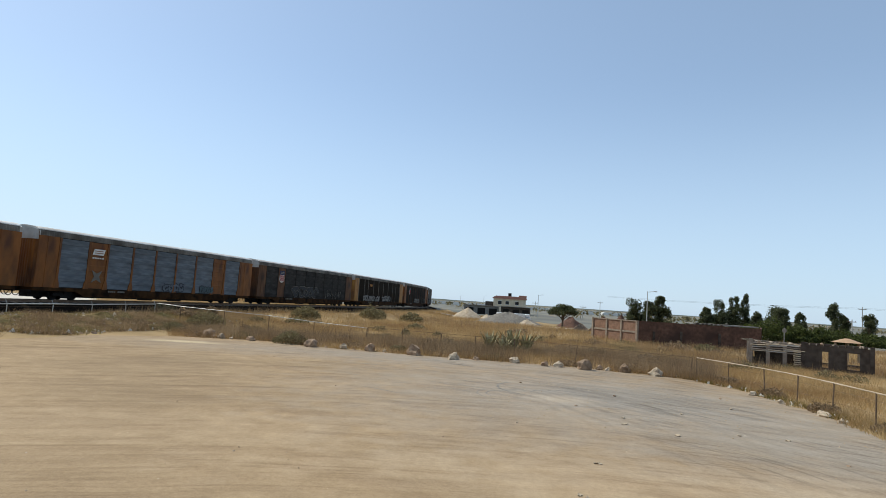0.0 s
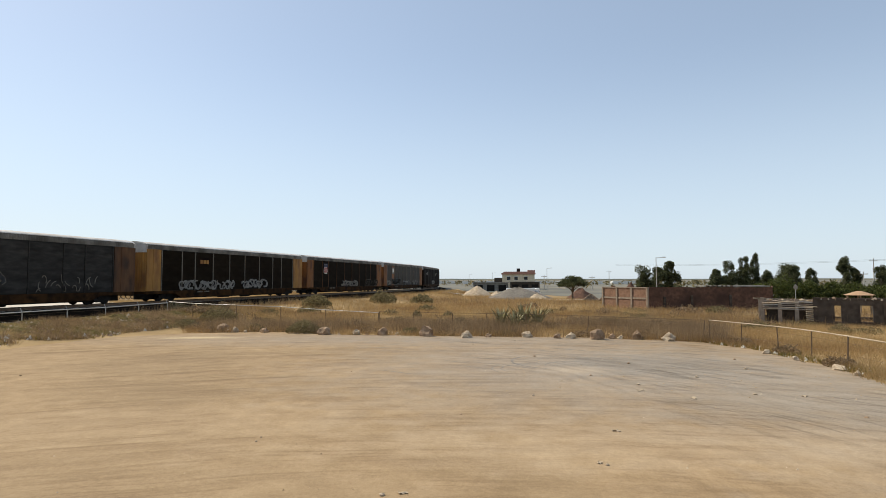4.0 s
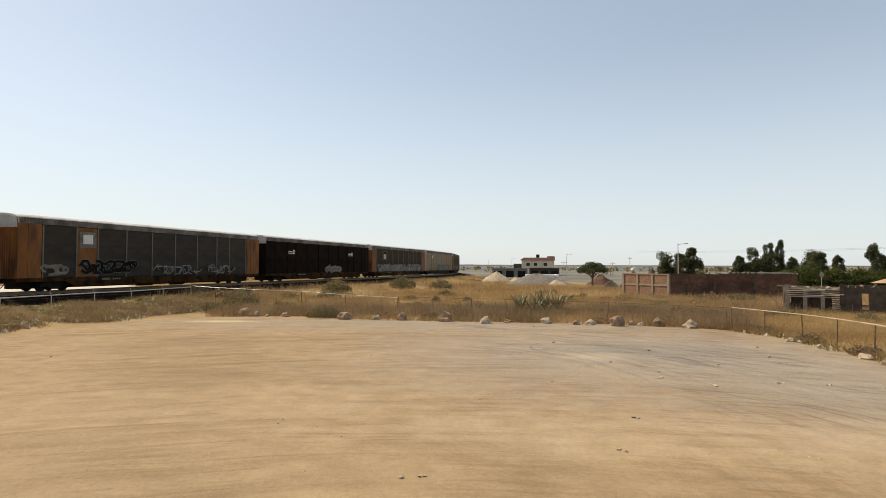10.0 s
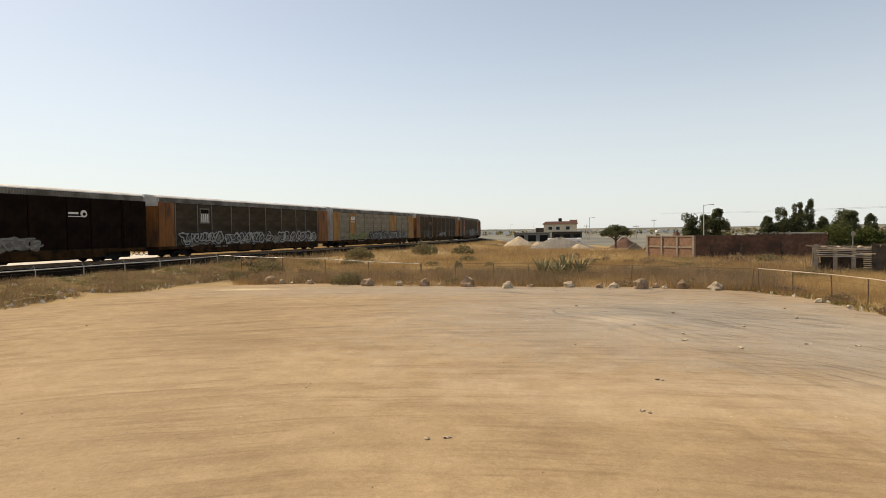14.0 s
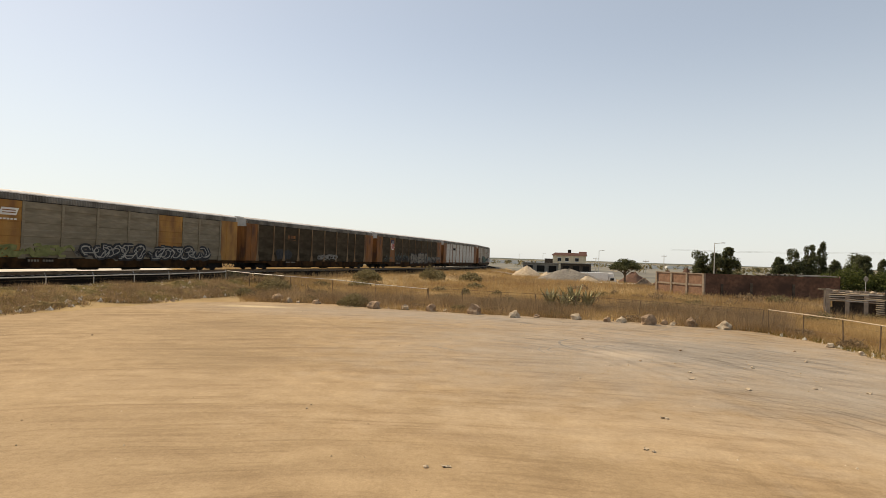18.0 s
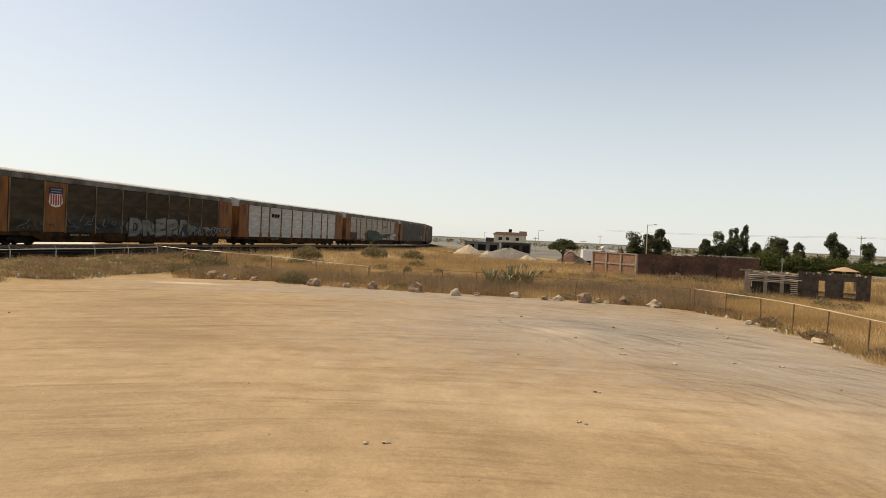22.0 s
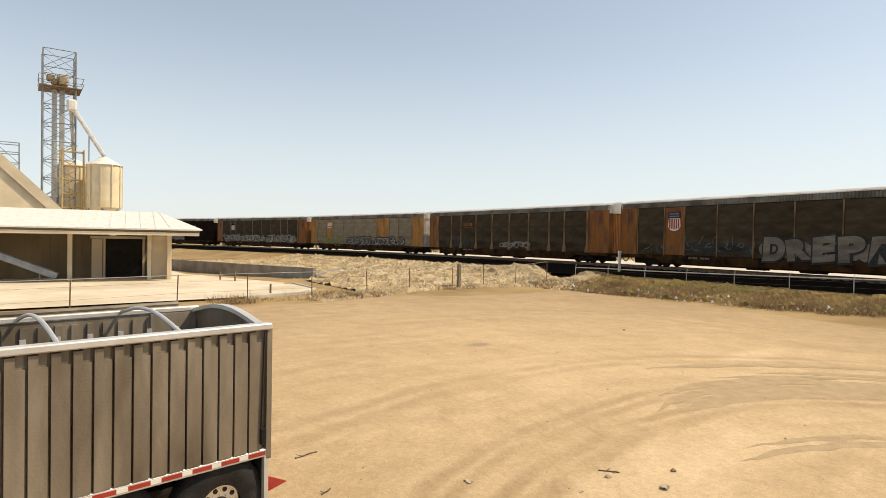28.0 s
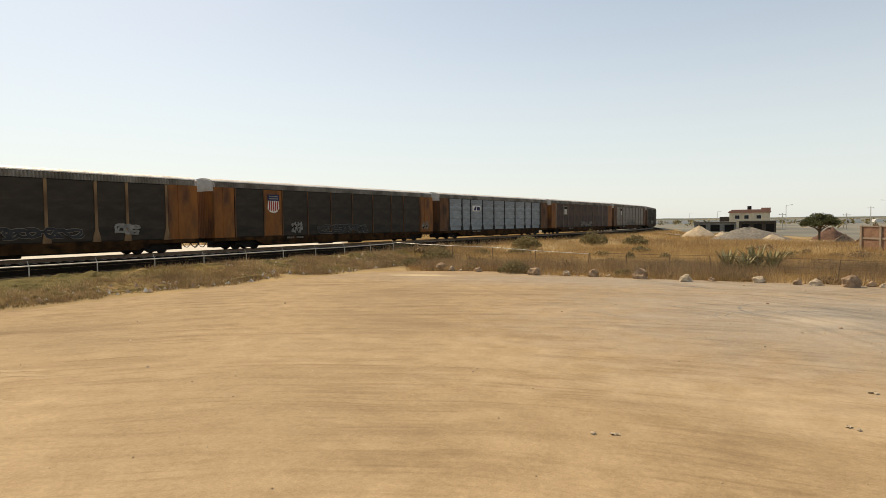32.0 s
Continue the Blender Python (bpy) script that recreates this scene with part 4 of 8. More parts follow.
def end_door_mesh():
    """Rounded, fluted end doors."""
    bm = bmesh.new()
    pts = []
    for i in range(29):
        y = -1.5 + 3.0 * i / 28
        x = 0.16 * (1 - abs(y / 1.5) ** 5.0) + (0.03 if i % 2 else 0)
        pts.append((x, y))
    lo = [bm.verts.new((x, y, 0.95)) for x, y in pts]
    hi = [bm.verts.new((x, y, 5.0)) for x, y in pts]
    for i in range(28):
        bm.faces.new((lo[i], lo[i + 1], hi[i + 1], hi[i]))
    bl, bh = [bm.verts.new((-0.1, y, 0.95)) for y in (-1.5, 1.5)], [bm.verts.new((-0.1, y, 5.0)) for y in (-1.5, 1.5)]
    bm.faces.new((bl[0], *lo, bl[1])[::-1])
    bm.faces.new((bh[0], *hi, bh[1]))
    return bm


def end_cap_mesh():
    bm = bmesh.new()
    pts = [(-0.12, -1.52), (0.10, -1.52), (0.22, -1.2), (0.25, 0), (0.22, 1.2), (0.10, 1.52), (-0.12, 1.52)]
    lo = [bm.verts.new((x, y, 4.45)) for x, y in pts]
    hi = [bm.verts.new((x * 0.9, y * 0.96, 5.12 + 0.3 * (1 - (y / 1.52) ** 2))) for x, y in pts]
    for i in range(len(pts)):
        j = (i + 1) % len(pts)
        bm.faces.new((lo[i], lo[j], hi[j], hi[i]))
    bm.faces.new(lo[::-1])
    bm.faces.new(hi)
    return bm


def bogie_mesh():
    bm = bmesh.new()
    for y in (-1.02, 1.02):
        prism(bm, [(-1.15, 0.34), (-1.15, 0.56), (-0.55, 0.74), (0.55, 0.74), (1.15, 0.56), (1.15, 0.34), (0.6, 0.36), (0.3, 0.16), (-0.3, 0.16), (-0.6, 0.36)], y - 0.07, y + 0.07)
    box(bm, -0.22, 0.22, -1.15, 1.15, 0.42, 0.72)
    return bm


def wheel_mesh():
    bm = bmesh.new()
    for y in (-0.72, 0.72):
        rod(bm, (0, y - 0.065, 0), (0, y + 0.065, 0), 0.40, n=20)
        rod(bm, (0, y - math.copysign(0.08, y) - 0.015, 0), (0, y - math.copysign(0.08, y) + 0.015, 0), 0.43, n=20)
    rod(bm, (0, -1.0, 0), (0, 1.0, 0), 0.09, n=8)
    return bm


def coupler_mesh():
    bm = bmesh.new()
    box(bm, 0, 0.75, -0.12, 0.12, 0.70, 0.95, 0.03)
    box(bm, 0.55, 0.8, -0.2, 0.2, 0.68, 0.98, 0.05)
    for y, r in ((-0.6, 0.10), (0.45, 0.13)):
        for i in range(7):
            p = (0.1 * i, y, 0.62 - 0.32 * math.sin(math.pi * i / 7))
            q = (0.1 * (i + 1), y, 0.62 - 0.32 * math.sin(math.pi * (i + 1) / 7))
            rod(bm, p, q, 0.03, n=5)
    box(bm, 0.0, 0.12, -1.4, 1.4, 0.62, 0.75)
    return bm


BAYS = [2.42, 1.62, 2.5, 2.5, 2.5, 2.62, 2.58, 1.72, 2.5]
END_A, END_B = 1.72, 2.28
_gapw = (2 * HL - END_A - END_B - sum(BAYS)) / (len(BAYS) + 1)


def bay_places():
    x = -HL + END_A + _gapw
    for w in BAYS:
        yield x + w / 2, w
        x += w + _gapw


def logo_parts(car, kind):
    places = list(bay_places())
    def flat(name, x0, x1, z0, z1, material, label, y=-1.535, bevel=0):
        part(name, boxm(x0, x1, y - 0.012, y + 0.012, z0, z1), material, car, label)
    x2 = places[1][0]
    x3 = places[2][0]
    if kind == "shield":
        bm = bmesh.new()
        prism(bm, [(x2 - 0.5, 3.85), (x2 - 0.57, 3.2), (x2 - 0.34, 2.95), (x2, 2.86), (x2 + 0.34, 2.95), (x2 + 0.57, 3.2), (x2 + 0.5, 3.85)], -1.556, -1.52)
        part("emblem", bm, M_WHITE, car, "white and red striped shield emblem")
        for i in range(5):
            xx = x2 - 0.4 + 0.2 * i
            flat("emblem_stripe", xx - 0.055, xx + 0.055, 3.0 + 0.04 * abs(i - 2), 3.82, M_RED, "red stripe", -1.564)
        flat("emblem_top", x2 - 0.56, x2 + 0.56, 3.87, 4.36, M_NAVY, "dark navy top of the emblem", -1.546)
        for z in (3.98, 4.16):
            flat("emblem_bar", x2 - 0.42, x2 + 0.42, z, z + 0.08, M_SPRAYW, "pale lettering bar", -1.562)
    elif kind == "dark_mark":                           # heavy dark company mark on a pale panel
        for q in (-0.62, 0.0, 0.62):
            bm = bmesh.new()
            prism(bm, [(x3 + q - 0.24, 3.50), (x3 + q + 0.2, 3.50), (x3 + q + 0.28, 3.92), (x3 + q - 0.28, 3.92)], -1.547, -1.525)
            part("company_mark", bm, M_BLACKP, car, "dark maroon company mark")
    elif kind == "white_mark":                          # rounded white mark on an orange bay
        bm = bmesh.new()
        prism(bm, [(x2 - 0.62, 3.74), (x2 + 0.46, 3.74), (x2 + 0.62, 4.22), (x2 - 0.46, 4.22)], -1.547, -1.525)
        part("company_mark", bm, M_WHITE, car, "slanted white company mark")
        for z in (3.87, 4.03):
            flat("mark_slit", x2 - 0.42, x2 + 0.42, z, z + 0.06, M_ORANGE, "orange slit in the mark", -1.548)
        for i in range(5):
            flat("small_lettering", x2 - 0.58 + 0.23 * i, x2 - 0.42 + 0.23 * i, 3.44, 3.54, M_WHITE, "small white lettering bar")
    elif kind == "red_mark":
        for i in range(3):
            flat("company_mark", x3 - 0.7 + 0.5 * i, x3 - 0.32 + 0.5 * i, 3.5, 3.85, M_ORANGE, "faded orange company mark")
        flat("company_mark", x3 - 0.75, x3 + 0.75, 3.32, 3.38, M_ORANGE, "faded orange company mark")
    elif kind == "box_mark":
        flat("emblem_field", x3 - 0.85, x3 + 0.85, 3.35, 4.25, M_BLACKP, "black company panel")
        for i in range(3):
            flat("company_mark", x3 - 0.65 + 0.46 * i, x3 - 0.3 + 0.46 * i, 3.62, 4.0, M_YELLOW, "yellow company mark", -1.555)
    elif kind == "white_square":
        flat("emblem_field", x2 - 0.7, x2 + 0.7, 3.2, 4.4, M_GREYP, "pale grey square emblem", -1.53)
        flat("emblem", x2 - 0.4, x2 + 0.45, 3.5, 4.2, M_WHITE, "white patch on the emblem", -1.55)
    elif kind == "two_white":
        x8 = places[7][0]
        for x in (x2, x8):
            flat("company_mark", x - 0.95, x - 0.1, 3.55, 3.7, M_WHITE, "white lettering bar")
            flat("company_mark", x - 0.95, x + 0.35, 3.36, 3.42, M_WHITE, "white lettering bar")
            bm = bmesh.new()
            rod(bm, (x + 0.35, -1.545, 3.6), (x + 0.35, -1.525, 3.6), 0.27, n=18)
            part("emblem", bm, M_WHITE, car, "round white emblem")
            bm = bmesh.new()
            rod(bm, (x + 0.38, -1.556, 3.57), (x + 0.38, -1.546, 3.57), 0.13, n=14)
            part("emblem_core", bm, M_BLACKP, car, "black core of the emblem")
    elif kind == "pale_square":
        flat("emblem_field", x2 - 0.62, x2 + 0.62, 3.0, 4.4, M_GREYP, "faded grey square emblem", -1.53)
        flat("company_mark", x2 - 0.5, x2 + 0.5, 3.95, 4.3, M_DARKP, "faded dark emblem top", -1.547)
        for i in range(4):
            flat("emblem_stripe", x2 - 0.45 + 0.26 * i, x2 - 0.33 + 0.26 * i, 3.1, 3.9, M_WHITE, "faded white stripe", -1.547)
    elif kind == "small_navy":
        x4 = places[2][0]
        flat("emblem_field", x4 - 0.95, x4 + 0.85, 3.3, 4.0, M_WHITE, "white company panel", -1.53)
        bm = bmesh.new()
        prism(bm, [(x4 - 0.8, 3.4), (x4 - 0.3, 3.9), (x4 - 0.1, 3.9), (x4 - 0.2, 3.4)], -1.555, -1.535)
        prism(bm, [(x4 + 0.0, 3.4), (x4 + 0.0, 3.85), (x4 + 0.7, 3.85), (x4 + 0.7, 3.4)], -1.555, -1.535)
        part("company_mark", bm, M_NAVY, car, "dark navy company mark")
    # reporting marks on the sill
    for i in range(9):
        if i != 4:
            flat("reporting_mark", places[2][0] - 0.95 + 0.2 * i, places[2][0] - 0.81 + 0.2 * i, 0.76, 0.90, M_GREYP, "small pale lettering bar", -1.54)


def scrawl(car, x0, x1, z0, z1, fill, line, seed, letters=6, skew=0.12):
    """Spray-painted swollen shapes side by side: a rim, a fill and a few inner strokes."""
    rng = random.Random(seed)
    w = (x1 - x0) / letters
    for i in range(letters):
        cx = x0 + w * (i + 0.5)
        h = (z1 - z0) * rng.uniform(0.82, 1.0)
        ph = [rng.uniform(0, 6.28) for _ in range(3)]
        am = [rng.uniform(0.06, 0.16), rng.uniform(0.08, 0.2), rng.uniform(0.05, 0.12)]
        for m_, grow, y in ((line, 0.075 if fill is not None else 0.0, -1.545), (fill, 0.0, -1.556)):
            if m_ is None:
                continue
            pts = []
            for j in range(40):
                q = 6.2832 * j / 40
                k = 1 + am[0] * math.sin(3 * q + ph[0]) + am[1] * math.sin(5 * q + ph[1]) + am[2] * math.sin(8 * q + ph[2])
                sx, sz = math.copysign(abs(math.cos(q)) ** 0.7, math.cos(q)), math.copysign(abs(math.sin(q)) ** 0.7, math.sin(q))
                px, pz = sx * (w * 0.46 * k + grow), sz * (h * 0.44 * k + grow)
                pts.append((cx + px + skew * pz, z0 + h / 2 + pz))
            part("graffiti_shape", prism(bmesh.new(), pts, y - 0.003 * (i % 3), y + 0.02), m_, car, "spray-painted graffiti shape")
        ink = line if fill is not None and line is not None else (M_GREYP if fill is None else M_DARKP)
        for n_ in range(3):                                 # bent strokes inside each shape
            a = rng.uniform(0, 3.14)
            ox, oz = rng.uniform(-0.18, 0.18) * w, h / 2 + rng.uniform(-0.2, 0.2) * h
            ln, t_ = rng.uniform(0.14, 0.24) * h, rng.uniform(0.035, 0.06)
            b = a + rng.uniform(-1.3, 1.3)
            dx, dz, ex, ez = math.cos(a), math.sin(a), math.cos(b), math.sin(b)
            pts = [(ox - dx * ln - dz * t_, oz - dz * ln + dx * t_), (ox - dz * t_, oz + dx * t_), (ox + ex * ln, oz + ez * ln), (ox + dz * t_, oz - dx * t_), (ox - dx * ln + dz * t_, oz - dz * ln - dx * t_)]
            part("graffiti_stroke", prism(bmesh.new(), [(cx + p + skew * (q - h / 2), z0 + q) for p, q in pts], -1.572 - 0.003 * n_, -1.55), ink, car, "spray-painted stroke")


def brush_line(line, w, y0, y1):
    """A flat painted line of width w in the side's plane, one skin."""
    bm = bmesh.new()
    n = len(line)
    rows = []
    for i, (x, z) in enumerate(line):
        a, b = line[max(i - 1, 0)], line[min(i + 1, n - 1)]
        d = math.hypot(b[0] - a[0], b[1] - a[1]) or 1
        sx, sz = -(b[1] - a[1]) / d * w / 2, (b[0] - a[0]) / d * w / 2
        k = 0.7 if i in (0, n - 1) else 1.0
        rows.append([bm.verts.new((x + sx * k, y1, z + sz * k)), bm.verts.new((x + sx * k, y0 - 0.0003 * i, z + sz * k)), bm.verts.new((x - sx * k, y0 - 0.0003 * i, z - sz * k)), bm.verts.new((x - sx * k, y1, z - sz * k))])
    for p, q in zip(rows, rows[1:]):
        for j in range(3):
            bm.faces.new((p[j], q[j], q[j + 1], p[j + 1]))
    bm.faces.new(rows[0])
    bm.faces.new(rows[-1][::-1])
    bmesh.ops.recalc_face_normals(bm, faces=bm.faces)
    return bm


def tag(car, x0, x1, z0, z1, fill, rim, seed, n=5, w=0.2, edge=0.07):
    """Fat sprayed hooks, loops and bars run into one another, each with a rim behind its fill; no letters."""
    rng = random.Random(seed)
    step, h = (x1 - x0) / n, z1 - z0
    for i in range(n):
        lines = []
        for j in range(3):
            cx, cz = x0 + step * (i + rng.uniform(0.2, 0.8)), z0 + h * rng.uniform(0.35, 0.65)
            rx, rz = step * rng.uniform(0.35, 0.75), (h - w) / 2 * rng.uniform(0.6, 1.0)
            q0, span, bite = rng.uniform(0, 6.28), rng.uniform(2.0, 5.0) * rng.choice((-1, 1)), rng.uniform(-0.3, 0.5)
            line = []
            for k in range(9):
                q = q0 + span * k / 8
                r = 1 + bite * math.sin(3 * q)
                z = min(max(cz + rz * r * math.sin(q), z0 + w / 2), z1 - w / 2)
                line.append((cx + rx * r * math.cos(q) + 0.15 * (z - z0), z))
            lines.append(line)
        for m_, wide, y in ((rim, w + 2 * edge, -1.572), (fill, w, -1.582)):
            if m_ is None:
                continue
            for j, line in enumerate(lines):
                part("graffiti_shape", brush_line(line, wide, y - 0.0011 * ((2 * i + j) % 5), -1.53), m_, car, "spray-painted graffiti shape")


def word(car, text, x0, x1, z0, fill, rim, seed, bold=0.03, edge=0.07, height=1.2):
    """A sprayed word in fat, tumbling letters with a rim."""
    rng = random.Random(seed)
    wide = [{"I": 0.42, "W": 1.35}.get(c, 0.9) for c in text]
    unit = (x1 - x0) / sum(wide)
    for i, letter in enumerate(text):
        turn, lift, grow, lean = rng.uniform(-9, 9), rng.uniform(-0.05, 0.08) * height, rng.uniform(0.92, 1.08), rng.uniform(-0.05, 0.2)
        for m_, off, y in ((rim, bold + edge, -1.582), (fill, bold, -1.592)):
            cu = bpy.data.curves.new("word", "FONT")
            cu.body, cu.offset, cu.extrude, cu.shear, cu.align_x = letter, off / height, 0.012 / height, lean, "CENTER"
            ob = new("graffiti_letter", cu)
            me = bpy.data.meshes.new_from_object(ob)
            bpy.data.objects.remove(ob)
            bpy.data.curves.remove(cu)
            xs = [v.co.x for v in me.vertices]
            kx = (unit * wide[i] * 0.98 + 2 * (off - bold)) / (max(xs) - min(xs))
            me.transform(Matrix.Translation((x0 + unit * (sum(wide[:i]) + wide[i] / 2), y - 0.002 * (i % 2), z0 + lift)) @ Matrix.Rotation(radians(turn), 4, "Y") @ Matrix.Rotation(radians(90), 4, "X") @ Matrix.Diagonal((kx, grow * height / 0.72, height, 1)))
            me.materials.clear()
            me.materials.append(m_)
            o = new("graffiti_letter", me)
            o.parent = car
            o["label"] = "fat spray-painted letter"


def cloud(car, x0, x1, z0, z1, material, seed):
    """The blotchy sprayed ground behind a tag."""
    rng = random.Random(seed)
    bm = bmesh.new()
    n = max(3, int((x1 - x0) / 0.7))
    for i in range(n):
        cx, cz = x0 + (x1 - x0) * (i + 0.5) / n, (z0 + z1) / 2 + rng.uniform(-0.15, 0.15)
        rx, rz = (x1 - x0) / n * rng.uniform(0.7, 1.0), (z1 - z0) / 2 * rng.uniform(0.7, 1.1)
        prism(bm, [(cx + rx * (1 + 0.15 * math.sin(3 * q + i)) * math.cos(q), cz + rz * (1 + 0.15 * math.sin(4 * q + seed + i)) * math.sin(q)) for q in [6.2832 * j / 14 for j in range(14)]], -1.5365 - 0.0006 * (i % 5), -1.52)
    part("graffiti_cloud", bm, material, car, "blotchy sprayed background")


def strokes(car, x0, x1, z0, z1, material, seed, n=8):
    """A thin tag: bent single lines of uneven height and slant."""
    rng = random.Random(seed)
    w, h = (x1 - x0) / n, z1 - z0
    for i in range(n):
        x = x0 + w * (i + 0.5)
        for k in range(2):
            a, bend, ln = rng.uniform(0, 6.28), rng.uniform(-3.2, 3.2), h * rng.uniform(0.5, 0.9)
            px, pz = x + w * rng.uniform(-0.3, 0.3), z0 + h * rng.uniform(0.2, 0.6)
            line = []
            for j in range(9):
                line.append((px, pz, a))
                px, pz, a = px + ln / 8 * 0.6 * math.cos(a), pz + ln / 8 * math.sin(a), a + bend / 8
            left = [(p - 0.028 * math.sin(q), min(max(s + 0.028 * math.cos(q), z0), z1)) for p, s, q in line]
            right = [(p + 0.028 * math.sin(q), min(max(s - 0.028 * math.cos(q), z0), z1) - 0.004) for p, s, q in line]
            part("graffiti_stroke", prism(bmesh.new(), left + right[::-1], -1.553 - 0.003 * k, -1.52), material, car, "thin spray-painted stroke")


def make_car(index, panel, frame_m, post_m, label, bands=10, orange_bays=(), bay_m=None, thin=False, door_m=None):
    car = thing("train_car", label, "freight car", group="cars of the train")
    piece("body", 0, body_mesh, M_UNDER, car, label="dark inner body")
    piece("roof", 0, roof_mesh, M_ROOF, car, label="dusty metal roof, sunlit brightness in its colour")
    piece("side_sill", 0, sill_mesh, M_SILL, car, label="dark brown side sill")
    piece("underframe", 0, under_mesh, M_UNDER, car, label="underframe with brake gear, its shade in the near black")
    for flip in (0, 1):
        turn = pose(0, 0, 0, 0, 0, 180 * flip)
        piece("cornice", 0, cornice_mesh, M_CORNICE, car, turn, label="sooty fluted cornice, the shaded side's dark in its colour")
        for i, (x, w) in enumerate(bay_places()):
            m_ = (bay_m or frame_m) if i in orange_bays else panel
            piece("side_panel", (w, bands), lambda w=w: panel_mesh(w + _gapw * 0.4, bands), m_, car, turn @ pose(x, 0, 0))
        xs = [x - w / 2 - _gapw / 2 for x, w in bay_places()] + [HL - END_B - _gapw / 2]
        for x in xs:
            piece("side_post", thin, lambda: post_mesh(0.96, thin), post_m, car, turn @ pose(x, 0, 0))
        piece("end_bay", "a", lambda: end_side_mesh(END_A), frame_m, car, turn @ pose(-HL + END_A / 2, 0, 0))
        piece("end_bay", "b", lambda: end_side_mesh(END_B), frame_m, car, turn @ pose(HL - END_B / 2, 0, 0) @ Matrix.Diagonal((1, 1, 1, 1)))
        piece("end_door", 0, end_door_mesh, door_m or frame_m, car, turn @ pose(HL - 0.02, 0, 0))
        piece("end_cap", 0, end_cap_mesh, M_CAPW, car, turn @ pose(HL - 0.04, 0, 0), label="white cap over the end doors")
        piece("coupler", 0, coupler_mesh, M_UNDER, car, turn @ pose(HL + 0.0, 0, 0), label="near-black coupler with air hoses")
        bogie = piece("bogie", 0, bogie_mesh, M_UNDER, car, turn @ pose(HL - 3.2, 0, 0), label="near-black four-wheel bogie")
        for dx in (-0.85, 0.85):
            piece("wheelset", 0, wheel_mesh, M_UNDER, bogie, pose(dx, 0, 0.42))
    return car


_DARK_L = "sooty dark panelled car carrier with orange ends"
CARS = {}


